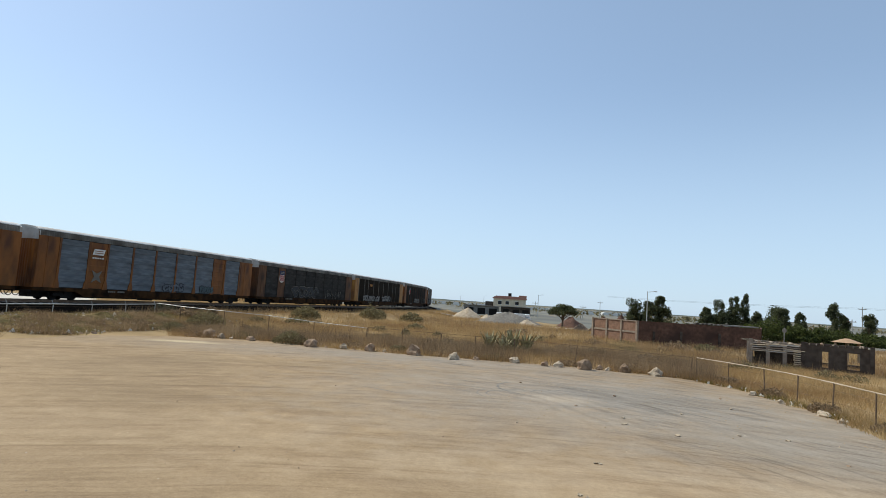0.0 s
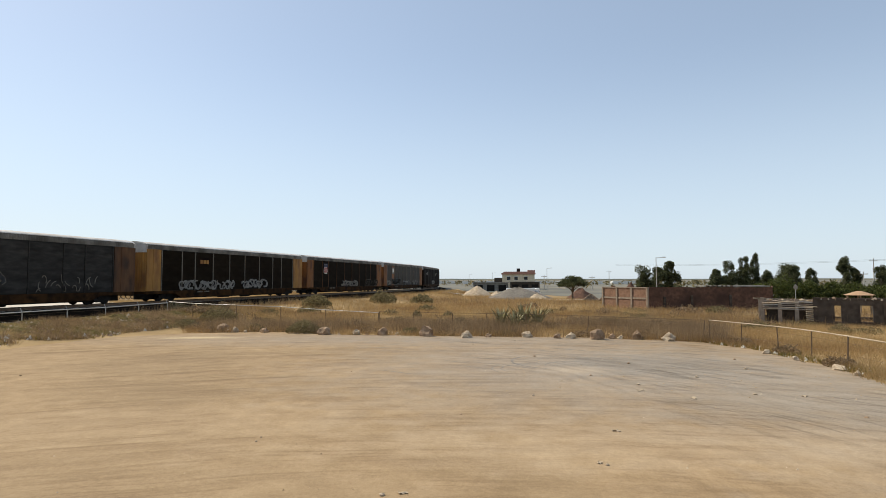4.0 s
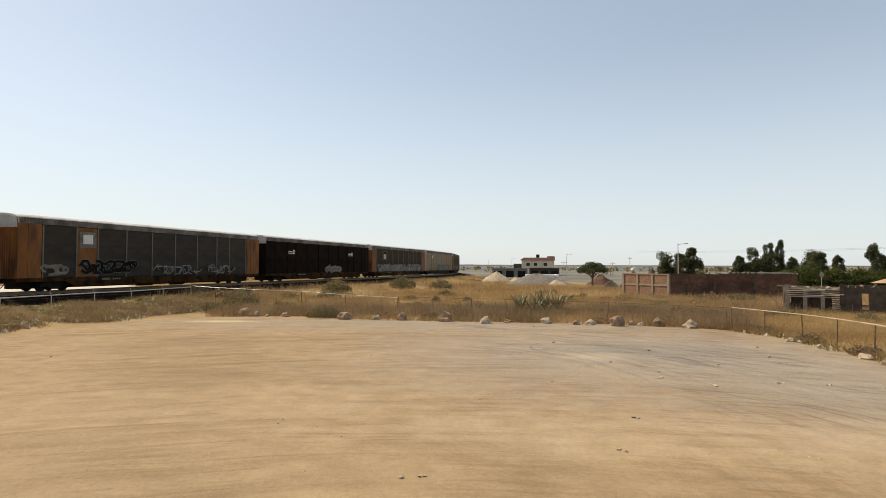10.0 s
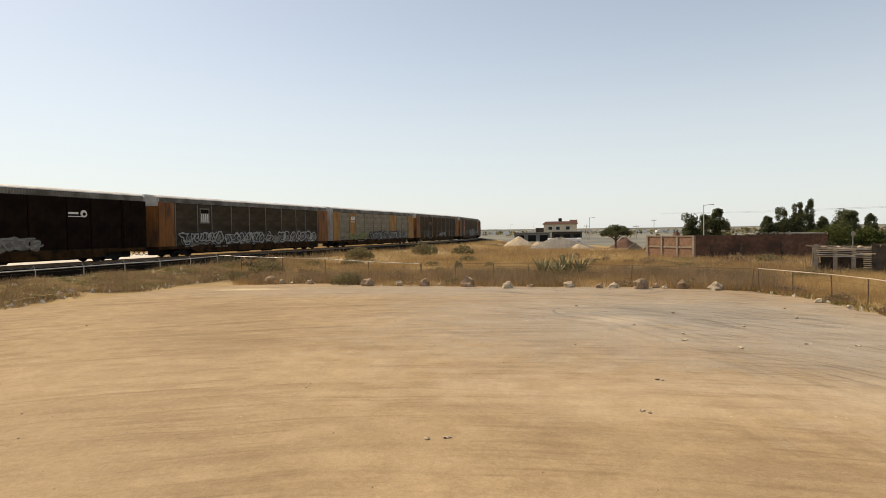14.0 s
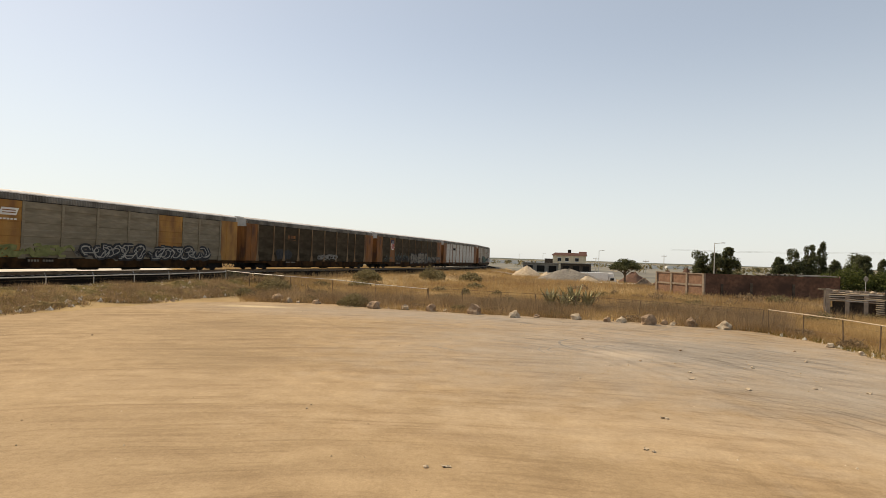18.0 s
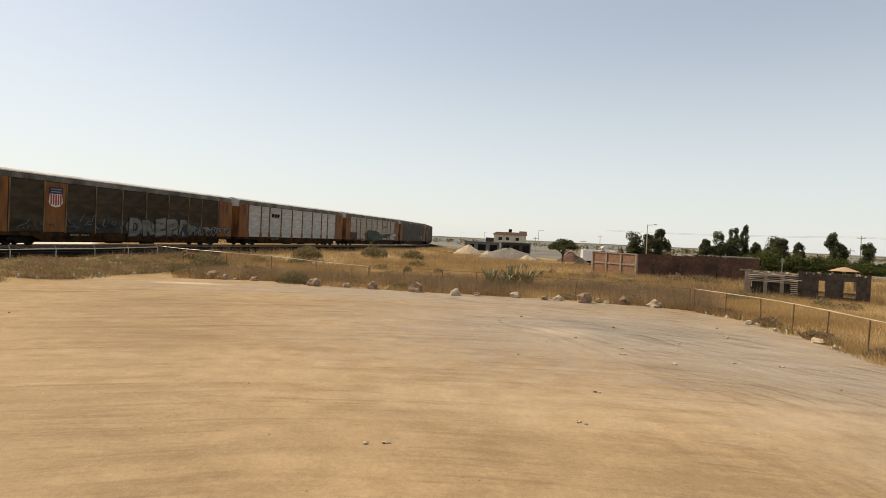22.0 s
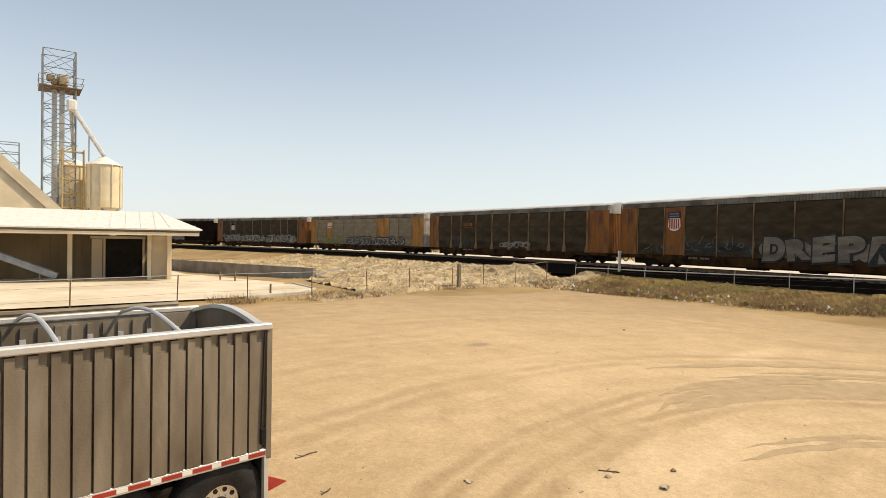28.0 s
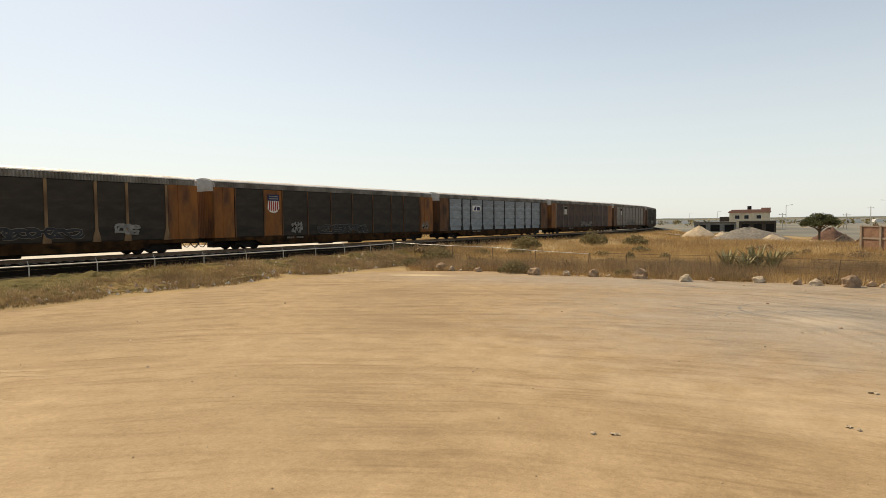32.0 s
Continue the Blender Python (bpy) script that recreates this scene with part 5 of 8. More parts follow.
def build_train():
    for k in range(-1, 23):
        if k == 1:
            car = make_car(k, M_SLATE, M_ORANGE, M_ORANGE, "orange car carrier with bluish grey panels, passing on the track", 4, (1, 7))
            logo_parts(car, "white_mark")
            x2 = list(bay_places())[1][0]
            part("emblem", prism(bmesh.new(), [(x2 - 0.5, 1.5), (x2, 1.75), (x2 + 0.5, 1.5), (x2 + 0.25, 2.0), (x2 + 0.5, 2.5), (x2, 2.25), (x2 - 0.5, 2.5), (x2 - 0.25, 2.0)], -1.547, -1.525), M_GREYP, car, "pale worn emblem")
            scrawl(car, -0.6, 2.2, 1.05, 1.9, M_SLATE, M_SPRAYB, 21, 4)
            scrawl(car, 4.6, 6.8, 1.05, 1.8, M_SPRAYT, M_SPRAYB, 22, 3)
        elif k in (8,):
            car = make_car(k, M_TANP, M_YELLOW, M_TANP, "faded yellow and tan car carrier with graffiti", 4, (1, 6), door_m=M_CAPW)
            logo_parts(car, "white_mark")
            cloud(car, -3.4, 9.8, 1.0, 1.9, M_GREYP, 23)
            cloud(car, -3.2, 9.6, 1.0, 1.6, M_SPRAYB, 24)
            tag(car, -3.2, 2.4, 1.0, 2.1, M_SPRAYP, M_SPRAYB, 23, 6, 0.08, 0.16)
            tag(car, 3.2, 9.6, 1.0, 2.1, M_SPRAYP, M_SPRAYB, 24, 6, 0.08, 0.16)
            tag(car, -9.4, -3.9, 1.05, 2.0, M_SPRAYY, None, 25, 5, 0.2)
        elif k == 11:
            car = make_car(k, M_GALV, M_ORANGE, M_ORANGE, "orange car carrier with bare silver panels", 12)
            logo_parts(car, "dark_mark")
        elif k == 12:
            car = make_car(k, M_GREYW, M_ORANGE, M_ORANGE, "orange car carrier with weathered grey panels and green graffiti", 12)
            logo_parts(car, "")
            cloud(car, -4.9, 3.3, 1.0, 2.3, M_SPRAYR, 27)
            cloud(car, -3.9, 2.0, 1.5, 2.5, M_SPRAYB, 28)
            word(car, "WISER", -4.2, 1.6, 1.1, M_SPRAYG, M_SPRAYB, 5, 0.03, 0.15, 1.3)
            tag(car, 1.4, 2.9, 1.0, 2.3, M_SPRAYG, M_SPRAYB, 28, 1, 0.3, 0.09)
            word(car, "BUDIS", -11.9, -8.9, 1.15, M_SPRAYR, M_SPRAYB, 6, 0.03, 0.07, 0.95)
            tag(car, 4.2, 7.8, 1.35, 2.2, M_SPRAYB, None, 30, 4, 0.2, 0.0)
            part("painted_stripe", prism(bmesh.new(), [(4.4, 3.46), (6.6, 3.5), (6.6, 3.68), (4.4, 3.60)], -1.552, -1.52), M_RED, car, "faded red painted stripe")
            part("painted_stripe", prism(bmesh.new(), [(4.4, 3.32), (6.6, 3.40), (6.6, 3.47), (4.4, 3.41)], -1.549, -1.52), M_SPRAYB, car, "black painted stripe")
            cloud(car, 8.5, 11.3, 1.0, 2.4, M_NAVY, 31)
            tag(car, 8.7, 11.4, 1.05, 2.35, M_GALV, M_NAVY, 31, 3, 0.32, 0.08)
        elif k == 15:
            car = make_car(k, M_BLUEGALV, M_RUSTY, M_DGREY, "bluish silver car carrier with a grid of ribs", 4)
            logo_parts(car, "small_navy")
        elif k == 6:
            car = make_car(k, M_BLACKP, M_BLACKP, M_BLACKP, "black-maroon car carrier with small white marks", 2, thin=True)
            logo_parts(car, "two_white")
            cloud(car, 0.0, 4.4, 1.05, 1.95, M_GREYP, 32)
            tag(car, 0.2, 4.2, 1.1, 1.9, M_SPRAYW, None, 32, 5, 0.12)
        elif k in (4, 17, 19, 21):
            car = make_car(k, M_GREYP if k in (17, 19, 21) else M_DARKP, M_RUSTY if k != 4 else M_ORANGE, M_RUSTY, "grimy brown-grey car carrier with faded marks", 2, thin=True)
            logo_parts(car, "pale_square" if k != 4 else "shield")
            tag(car, -3, 3, 1.05, 2.0, M_GREYP, M_SPRAYB, 40 + k, 7, 0.14, 0.05)
            if k == 4:
                tag(car, 6.0, 11.5, 1.0, 2.1, M_DARKP, M_GREYP, 77, 5, 0.24, 0.035)
        else:
            fm = M_YELLOW if k == 3 else M_ORANGE if k in (0, 3, 5, 7, 9, 10, 13, 14, 16) else M_RUSTY
            pm = {16: M_MAROON, 2: M_DGREY, 9: M_BROWNP, 10: M_BROWNP, 7: M_BROWNP, 13: M_SOOTB, 14: M_SOOTB, 5: M_SOOTB}.get(k, M_DARKP)
            post = {2: M_DGREY, 0: M_ORANGE, 9: M_POSTT, 10: M_POSTT, 13: M_POSTT, 14: M_RUSTY}.get(k, M_GREYP)
            car = make_car(k, pm, fm, post, _DARK_L, 2, (1,) if k in (2, 5, 10, 14) else (), thin=k not in (0, 9, 13))
            logo_parts(car, {2: "shield", 3: "box_mark", 5: "white_square", 7: "pale_square", 9: "red_mark", 10: "shield", 13: "red_mark", 14: "shield", 16: "pale_square"}.get(k, ""))
            if k == 3:
                tag(car, -9.5, -1.0, 1.0, 2.0, M_SPRAYW, None, 51, 9, 0.15)
                tag(car, 0.5, 5.0, 1.1, 2.1, M_SPRAYW, M_SPRAYB, 52, 5, 0.16, 0.06)
            elif k == 2:
                strokes(car, 4.2, 9.6, 1.1, 2.4, M_GREYP, 53, 8)
                tag(car, -5.2, 1.4, 1.05, 2.6, M_SPRAYB, M_GREYP, 54, 5, 0.3, 0.05)
            elif k == 5:
                tag(car, -8.8, -3.8, 1.2, 2.3, M_DARKP, M_SPRAYT, 55, 5, 0.2, 0.05)
                tag(car, -1.5, 3.8, 1.1, 2.0, M_SPRAYW, M_SPRAYB, 56, 5, 0.07, 0.05)
                tag(car, 5.2, 9.2, 1.1, 2.0, M_SPRAYW, M_SPRAYB, 57, 5, 0.07, 0.05)
                tag(car, -11.8, -10.0, 1.1, 2.1, M_GREYP, None, 58, 2, 0.2)
            elif k == 7:
                cloud(car, -10.8, 10.8, 1.0, 1.9, M_GREYP, 59)
                tag(car, -11.0, 1.6, 1.0, 2.3, M_SPRAYP, M_SPRAYB, 59, 12, 0.14, 0.1)
                tag(car, 3.0, 10.6, 1.0, 2.3, M_SPRAYP, M_SPRAYB, 60, 7, 0.14, 0.1)
            elif k == 9:
                cloud(car, -8.4, -6.0, 1.1, 2.3, M_SPRAYB, 61)
                tag(car, -0.6, 3.6, 1.15, 1.85, M_SPRAYW, None, 62, 6, 0.11)
            elif k == 10:
                cloud(car, -1.2, 6.9, 1.0, 2.1, M_GREYP, 63)
                word(car, "DREPR", -1.2, 6.5, 1.0, M_GREYP, M_SPRAYB, 63, 0.09, 0.09, 1.3)
                strokes(car, -11.3, -8.0, 1.2, 2.4, M_SPRAYT, 64, 4)
                strokes(car, -7.2, -1.6, 1.2, 2.5, M_SPRAYT, 65, 8)
                cloud(car, -6.8, -2.0, 1.2, 2.1, M_DGREY, 65)
                cloud(car, 6.6, 7.6, 1.3, 2.0, M_SPRAYT, 66)
                tag(car, 7.4, 12.8, 1.0, 1.95, M_GREYP, M_SPRAYB, 66, 8, 0.08, 0.06)
            elif k == 13:
                tag(car, 0.2, 5.6, 1.2, 1.9, M_SPRAYB, M_GREYP, 67, 7, 0.14, 0.03)
                tag(car, 7.6, 9.2, 1.35, 2.1, M_SPRAYW, None, 68, 3, 0.14)
            elif k == 14:
                scrawl(car, -6.4, -5.2, 1.2, 2.2, M_SPRAYW, None, 69, 2)
                tag(car, -3.4, 3.0, 1.05, 1.9, M_SPRAYB, M_GREYP, 70, 7, 0.14, 0.03)
                scrawl(car, 11.6, 12.8, 1.2, 2.1, M_GREYP, None, 71, 2)
            elif k >= 16 or k <= 0:
                tag(car, -2, 3, 1.05, 1.9, M_GREYP, M_SPRAYB, 90 + k, 6, 0.14, 0.05)
        CARS[k] = car


def car_pose(k, t):
    s = PHASE - SPEED * t + CAR_PITCH * (k + 0.5)
    x0, y0, _ = on_line(s - 10.3)
    x1, y1, _ = on_line(s + 10.3)
    return pose((x0 + x1) / 2, (y0 + y1) / 2, RAIL_Z, 0, 0, math.degrees(math.atan2(y1 - y0, x1 - x0)))


build_train()


def motions():
    for k, car in CARS.items():
        walk(car, [(t, car_pose(k, t)) for t in range(0, 33)])
    drive_vehicles()


# ---- fences ----
def fence_run(name, label, pts, height, post_m, rail_m, rail_r=0.03, rail=True, wires=3, lean=0.0, seed=1, arm=False):
    """Posts at the points, a top rail between them and thin wires below."""
    rng = random.Random(seed)
    f_ = thing(name, label, "fence")
    tops = []
    for i, (x, y) in enumerate(pts):
        z = gz(x, y) if not in_lot(x, y)[0] else 0.0
        h = height if not callable(height) else height(i)
        lx, ly = rng.uniform(-lean, lean), rng.uniform(-lean, lean)
        bm = bmesh.new()
        rod(bm, (x, y, z - 0.2), (x + lx, y + ly, z + h), 0.03, n=6)
        if arm:
            rod(bm, (x + lx, y + ly, z + h), (x + lx - 0.12, y + ly, z + h + 0.25), 0.02, n=5)
        part("fence_post", bm, post_m, f_)
        tops.append((x + lx, y + ly, z + h))
    for (a_, b_) in zip(tops, tops[1:]):
        if rail:
            part("top_rail", rod(bmesh.new(), a_, b_, rail_r, n=6), rail_m, f_)
        for j in range(wires):
            k = (j + 0.6) / (wires + 0.6)
            h = height if not callable(height) else height(0)
            pa, pb = (a_[0], a_[1], a_[2] - h * k), (b_[0], b_[1], b_[2] - h * k)
            part("fence_wire", rod(bmesh.new(), pa, pb, 0.006, n=3), M_RUSTPIPE, f_)
    return f_


_fp = [fence_at(k) for k in range(-16, 10)]
_fq = [(x * 1.09, y * 1.09) for x, y in _fp]            # the fence stands behind the crest of the bank
_fh = [EYE - (EYE - gz(*p) - 1.18) * 1.09 - gz(*q) for p, q in zip(_fp, _fq)]
fence_run("railway_fence", "galvanised pipe fence along the railway bank", _fq, lambda i: _fh[i], M_GALVPIPE, M_GALVPIPE, 0.035, arm=True, wires=2)
_ff = [(-22.2, 47.0), (-19.9, 46.1), (-16.15, 45.2), (-12.9, 46.0), (-9.2, 45.2), (-5.0, 43.6)]
_ft = (1.72, 1.62, 1.52, 1.36, 1.15, 1.02)                # height of the rail over the lot
fence_run("field_fence", "low fence with a pale sagging top rail in dry weeds", _ff, lambda i: _ft[i] - gz(*_ff[i]), M_RUSTPIPE, M_GALVPIPE, 0.022, lean=0.05, wires=1, seed=3)
fence_run("far_fence", "low wire fence behind the boulders", [(-4.8, 43.4), (-2.2, 41.9), (0.5, 41), (3.0, 40.2), (5.5, 39.4), (9, 37.2), (14.6, 33.2)], 1.15, M_RUSTPIPE, M_RUSTPIPE, 0.012, lean=0.14, wires=3, seed=3)
fence_run("side_fence", "rusty pipe fence with a pale top rail in dry grass", [(14.7, 32.6), (15.3, 30.3), (15.9, 28.0), (15.95, 25.6), (15.85, 23.2), (15.6, 20.6), (15.4, 18), (15.2, 14), (15, 9), (14.8, 4), (14.6, -2)], 1.2, M_RUSTPIPE, M_SAND, 0.026, lean=0.08, wires=2, seed=4)
fence_run("yard_fence", "thin wire yard fence with steel posts", [(-33.3, -31.8), (-30.2, -32.0), (-27.2, -32.2), (-24.3, -32.1), (-20.5, -31.6), (-17, -30.9), (-13.5, -31), (-9.8, -30.8), (-6.3, -30.6), (-1.8, -29.4), (2.6, -28.4), (7, -27.6), (12, -27)], 1.45, M_RUSTPIPE, M_GALVPIPE, 0.014, lean=0.06, wires=2, seed=5)
w_ = thing("gate_post", "dark weathered wooden gate post", "post", pose(-24.5, -31.6, 0))
part("timber", boxm(-0.11, 0.11, -0.11, 0.11, -0.2, 1.75, 0.02), M_WOOD, w_)
for i, (x, y, h) in enumerate([(-39.9, -30.0, 1.9)]):
    p_ = thing("marker_post", "white painted concrete marker post", "marker post", pose(x, y, gz(x, y)), "marker posts")
    part("shaft", boxm(-0.11, 0.11, -0.07, 0.07, -0.2, h - 0.35, 0.02), M_WHITE, p_)
    part("head", boxm(-0.15, 0.15, -0.075, 0.075, h - 0.35, h, 0.02), M_WHITE, p_)

# ---- boulders along the edge of the lot ----
rng = random.Random(5)
for x, y, r, pale in [(-14.9, 39.4, 0.42, 0), (-13.9, 38.7, 0.26, 1), (-14.4, 38.9, 0.2, 1), (-13.2, 38.6, 0.16, 1), (-11.9, 38.6, 0.28, 0), (-7.6, 37.0, 0.38, 0), (-5.6, 37.0, 0.26, 1), (-3.9, 36.6, 0.32, 0), (-3.0, 36.9, 0.12, 1), (-1.1, 35.9, 0.44, 0),
                      (1.25, 34.9, 0.34, 1), (2.6, 35.3, 0.16, 0), (4.9, 35.2, 0.30, 1), (6.6, 34.5, 0.24, 0), (7.4, 34.5, 0.28, 1), (8.8, 33.9, 0.38, 0), (9.8, 34.4, 0.2, 0), (10.2, 34.1, 0.16, 1), (11.1, 33.9, 0.30, 0), (12.6, 33.0, 0.36, 1), (13.6, 33.1, 0.16, 0), (14.9, 27.2, 0.16, 1), (14.9, 25, 0.14, 1), (14.9, 22.3, 0.2, 1), (14.7, 21, 0.14, 1)]:
    ob = put("boulder", blob(rng, r * 0.98, 0.36, rng.uniform(0.8, 1.1)), M_ROCKP if pale else M_ROCK, None, pose(x, y, -0.03, 0, 0, rng.uniform(0, 360)))
    tagged(ob, ("pale weathered stone" if pale else "brown lava boulder") + " at the edge of the lot", "boulder", "boulders along the lot")
# pebbles and litter on the lot
for x, y, r, pale in [(2.98, 10.9, 0.07, 1), (3.9, 13.3, 0.08, 1), (-1.0, 9.4, 0.08, 1), (-9.6, 2.6, 0.08, 0), (-6.9, -5.3, 0.09, 1), (-6.3, -4.7, 0.06, 1), (-7.9, -4.9, 0.08, 0), (-11.6, 10.5, 0.07, 1), (7.5, 24, 0.12, 0), (5.2, 21, 0.09, 0), (6.3, 19.2, 0.1, 1), (2.6, 17.4, 0.07, 1), (9.2, 17.5, 0.1, 1), (10.4, 14.6, 0.08, 0), (4, 26.3, 0.1, 0), (8.8, 20.6, 0.12, 1), (0.4, 15, 0.05, 0), (-4, 12.5, 0.05, 1), (-14.2, -8.6, 0.06, 1), (-19, -14, 0.09, 0), (-9, -16, 0.06, 1), (-12.6, 4.5, 0.05, 0), (-17.5, 15.5, 0.06, 1), (-15.2, 21, 0.08, 0), (-3.5, 22, 0.06, 0), (11.5, 22.5, 0.12, 1), (12.4, 25.2, 0.1, 0), (1.5, 31, 0.07, 1), (-8, 30, 0.06, 0), (-11, 33, 0.08, 1)]:
    ob = put("stone", blob(rng, r * 0.6, 0.3, 0.7, 1), M_ROCKP if pale else M_ROCK, None, pose(x, y, 0, 0, 0, rng.uniform(0, 360)))
    tagged(ob, "small " + ("pale" if pale else "dark") + " stone lying on the dirt", "stone", "stones on the lot")


def scrap(x, y, s, turn, seed):
    """A crumpled scrap of pale sheet."""
    r = random.Random(seed)
    bm = bmesh.new()
    grid = [[bm.verts.new((s * (i / 4 - 0.5) * r.uniform(0.8, 1.1), 0.6 * s * (j / 3 - 0.5) * r.uniform(0.8, 1.1), s * r.uniform(0.02, 0.22))) for j in range(4)] for i in range(5)]
    for i in range(4):
        for j in range(3):
            bm.faces.new((grid[i][j], grid[i + 1][j], grid[i + 1][j + 1], grid[i][j + 1]))
    ob = put("scrap", bm, M_SAND, None, pose(x, y, 0.005, 0, 0, turn))
    tagged(ob, "crumpled pale scrap lying on the dirt", "litter", "scraps on the lot")


def twig(x, y, length, turn, seed):
    """A dry forked stick."""
    r = random.Random(seed)
    pts = [(length * (i / 6 - 0.5), 0.06 * length * r.uniform(-1, 1), 0.012 + 0.02 * length * r.random()) for i in range(7)]
    bm = tube(pts, 0.011, 5)
    for k in (2, 4):
        rod(bm, pts[k], (pts[k][0] + 0.22 * length, pts[k][1] + r.choice((-1, 1)) * 0.16 * length, 0.03 + 0.05 * length), 0.008, 0.004, 5)
    ob = put("stick", bm, M_BARK, None, pose(x, y, 0, 0, 0, turn))
    tagged(ob, "dry brown forked stick lying on the dirt", "stick", "sticks on the lot")


for i, (x, y, s, turn) in enumerate([(-7.28, -4.63, 0.2, 20), (-5.13, -6.31, 0.15, 70), (-6.2, -5.2, 0.08, 10), (-13.3, -12.2, 0.14, 40), (-17.2, -8.2, 0.1, 5), (-0.68, 9.49, 0.15, 12), (2.88, 11.04, 0.14, 60), (3.84, 13.36, 0.16, 5), (6.0, 18.14, 0.22, 30), (7.16, 16.97, 0.24, 80), (3.96, 19.83, 0.14, 20), (3.99, 33.2, 0.2, 0), (10.5, 17.25, 0.2, 45)]):
    scrap(x, y, s, turn, 300 + i)
for i, (x, y, s, turn) in enumerate([(-7.08, -5.43, 0.3, 130), (-3.34, -7.12, 0.22, 30), (-3.64, -8.49, 0.4, 15)]):
    twig(x, y, s, turn, 320 + i)


def pebbles(name, n, region, r0, r1, material, label, seed):
    r = np.random.RandomState(seed)
    x, y = region(r, n)
    ok = in_lot(x, y)
    x, y = x[ok], y[ok]
    verts, faces = [], []
    for xx, yy in zip(x, y):
        s = r0 + (r1 - r0) * r.rand() ** 3
        q = len(verts)
        a_ = r.rand() * 6.28
        for j in range(5):
            k = a_ + j * 1.2566
            m_ = s * (0.7 + 0.6 * r.rand())
            verts.append((xx + m_ * math.cos(k), yy + m_ * math.sin(k), 0.004))
        verts.append((xx + 0.3 * s * (r.rand() - 0.5), yy + 0.3 * s * (r.rand() - 0.5), 0.01 + s * (0.5 + 0.5 * r.rand())))
        faces += [(q + j, q + (j + 1) % 5, q + 5) for j in range(5)]
    tagged(mesh_from(name, verts, faces, material), label, "gravel", kind="stuff")


def everywhere(x0, x1, y0, y1):
    return lambda r, n: (x0 + (x1 - x0) * r.rand(n), y0 + (y1 - y0) * r.rand(n))


pebbles("loose_gravel", 2600, everywhere(-32, 16, -31, 39), 0.006, 0.03, M_RUT, "small loose gravel on the packed dirt", 41)
pebbles("pale_pebbles", 700, everywhere(-32, 16, -31, 39), 0.008, 0.04, M_ROCKP, "small pale pebbles on the packed dirt", 42)
pebbles("dark_gravel", 1500, everywhere(-2, 15, 17, 33), 0.008, 0.035, M_RUT, "loose gravel of the grey patch", 43)
b_ = put("board", boxm(-0.45, 0.45, -0.35, 0.35, 0.0, 0.03, 0.006), M_PAPER, None, pose(-27.3, -7.25, gz(-27.3, -7.25) + 0.2, 8, 14, 35))
tagged(b_, "sun-bleached white board lying at the edge of the grass", "board")
for x, y, r_ in [(-28.1, -7.9, 20), (-28.4, -6.6, 70)]:
    ob = put("plank", boxm(-0.8, 0.8, -0.06, 0.06, 0.0, 0.05, 0.008), M_WOOD, None, pose(x, y, gz(x, y) + 0.07, 3, 4, r_))
    tagged(ob, "weathered loose plank in the grass", "plank", "loose planks")


# ---- dry grass ----
def tufts(name, n, region, height, material, label, blades=7, spread=0.22, seed=1, width=0.02, keep=None, lean=0.5):
    """Blades in tufts, thrown over a region; one mesh."""
    r = np.random.RandomState(seed)
    x, y = region(r, n)
    ok = ~in_lot(x, y)
    ok &= abs(line_distance(x, y)) > 4.2
    if keep is not None:
        ok &= keep(x, y, r)
    x, y = x[ok], y[ok]
    z = ground_z(x, y)
    hh = height * (0.45 + 0.9 * r.rand(len(x)))
    k = len(x)
    x, y, z, hh = (np.repeat(v, blades) for v in (x, y, z, hh))
    m_ = len(x)
    a = r.rand(m_) * 2 * np.pi
    q = spread * np.sqrt(r.rand(m_))
    bx, by = x + q * np.cos(a), y + q * np.sin(a)
    hh = hh * (0.6 + 0.6 * r.rand(m_))
    tx, ty = bx + np.cos(a) * hh * lean * r.rand(m_) + 0.08 * r.randn(m_), by + np.sin(a) * hh * lean * r.rand(m_) + 0.08 * r.randn(m_)
    w = width * (0.6 + 0.8 * r.rand(m_))
    o = r.rand(m_) * np.pi
    wx, wy = np.cos(o) * w, np.sin(o) * w
    v = np.empty((m_ * 3, 3))
    v[0::3] = np.c_[bx - wx, by - wy, z - 0.03]
    v[1::3] = np.c_[bx + wx, by + wy, z - 0.03]
    v[2::3] = np.c_[tx, ty, z + hh]
    me = bpy.data.meshes.new(name)
    me.vertices.add(len(v))
    me.vertices.foreach_set("co", v.ravel())
    me.loops.add(len(v))
    me.loops.foreach_set("vertex_index", np.arange(len(v), dtype=np.int32))
    me.polygons.add(m_)
    me.polygons.foreach_set("loop_start", np.arange(0, len(v), 3, dtype=np.int32))
    me.polygons.foreach_set("loop_total", np.full(m_, 3, dtype=np.int32))
    me.update(calc_edges=True)
    me.materials.append(material)
    return tagged(new(name, me), label, "grass", kind="stuff")


def fan(az0, az1, r0, r1, p=1.0):
    def f_(r, n):
        a = np.radians(az0 + (az1 - az0) * r.rand(n))
        d = np.sqrt(r0 * r0 + (r1 * r1 - r0 * r0) * r.rand(n) ** p)
        return -d * np.sin(a), d * np.cos(a)
    return f_


def patchy(scale, cut):
    def f_(x, y, r):
        v = np.sin(x * scale + 1.7 * np.sin(y * scale * 0.7)) + np.sin(y * scale * 1.3 + 1.1 * np.sin(x * scale * 0.9))
        return v + r.randn(len(x)) * 0.8 > cut
    return f_


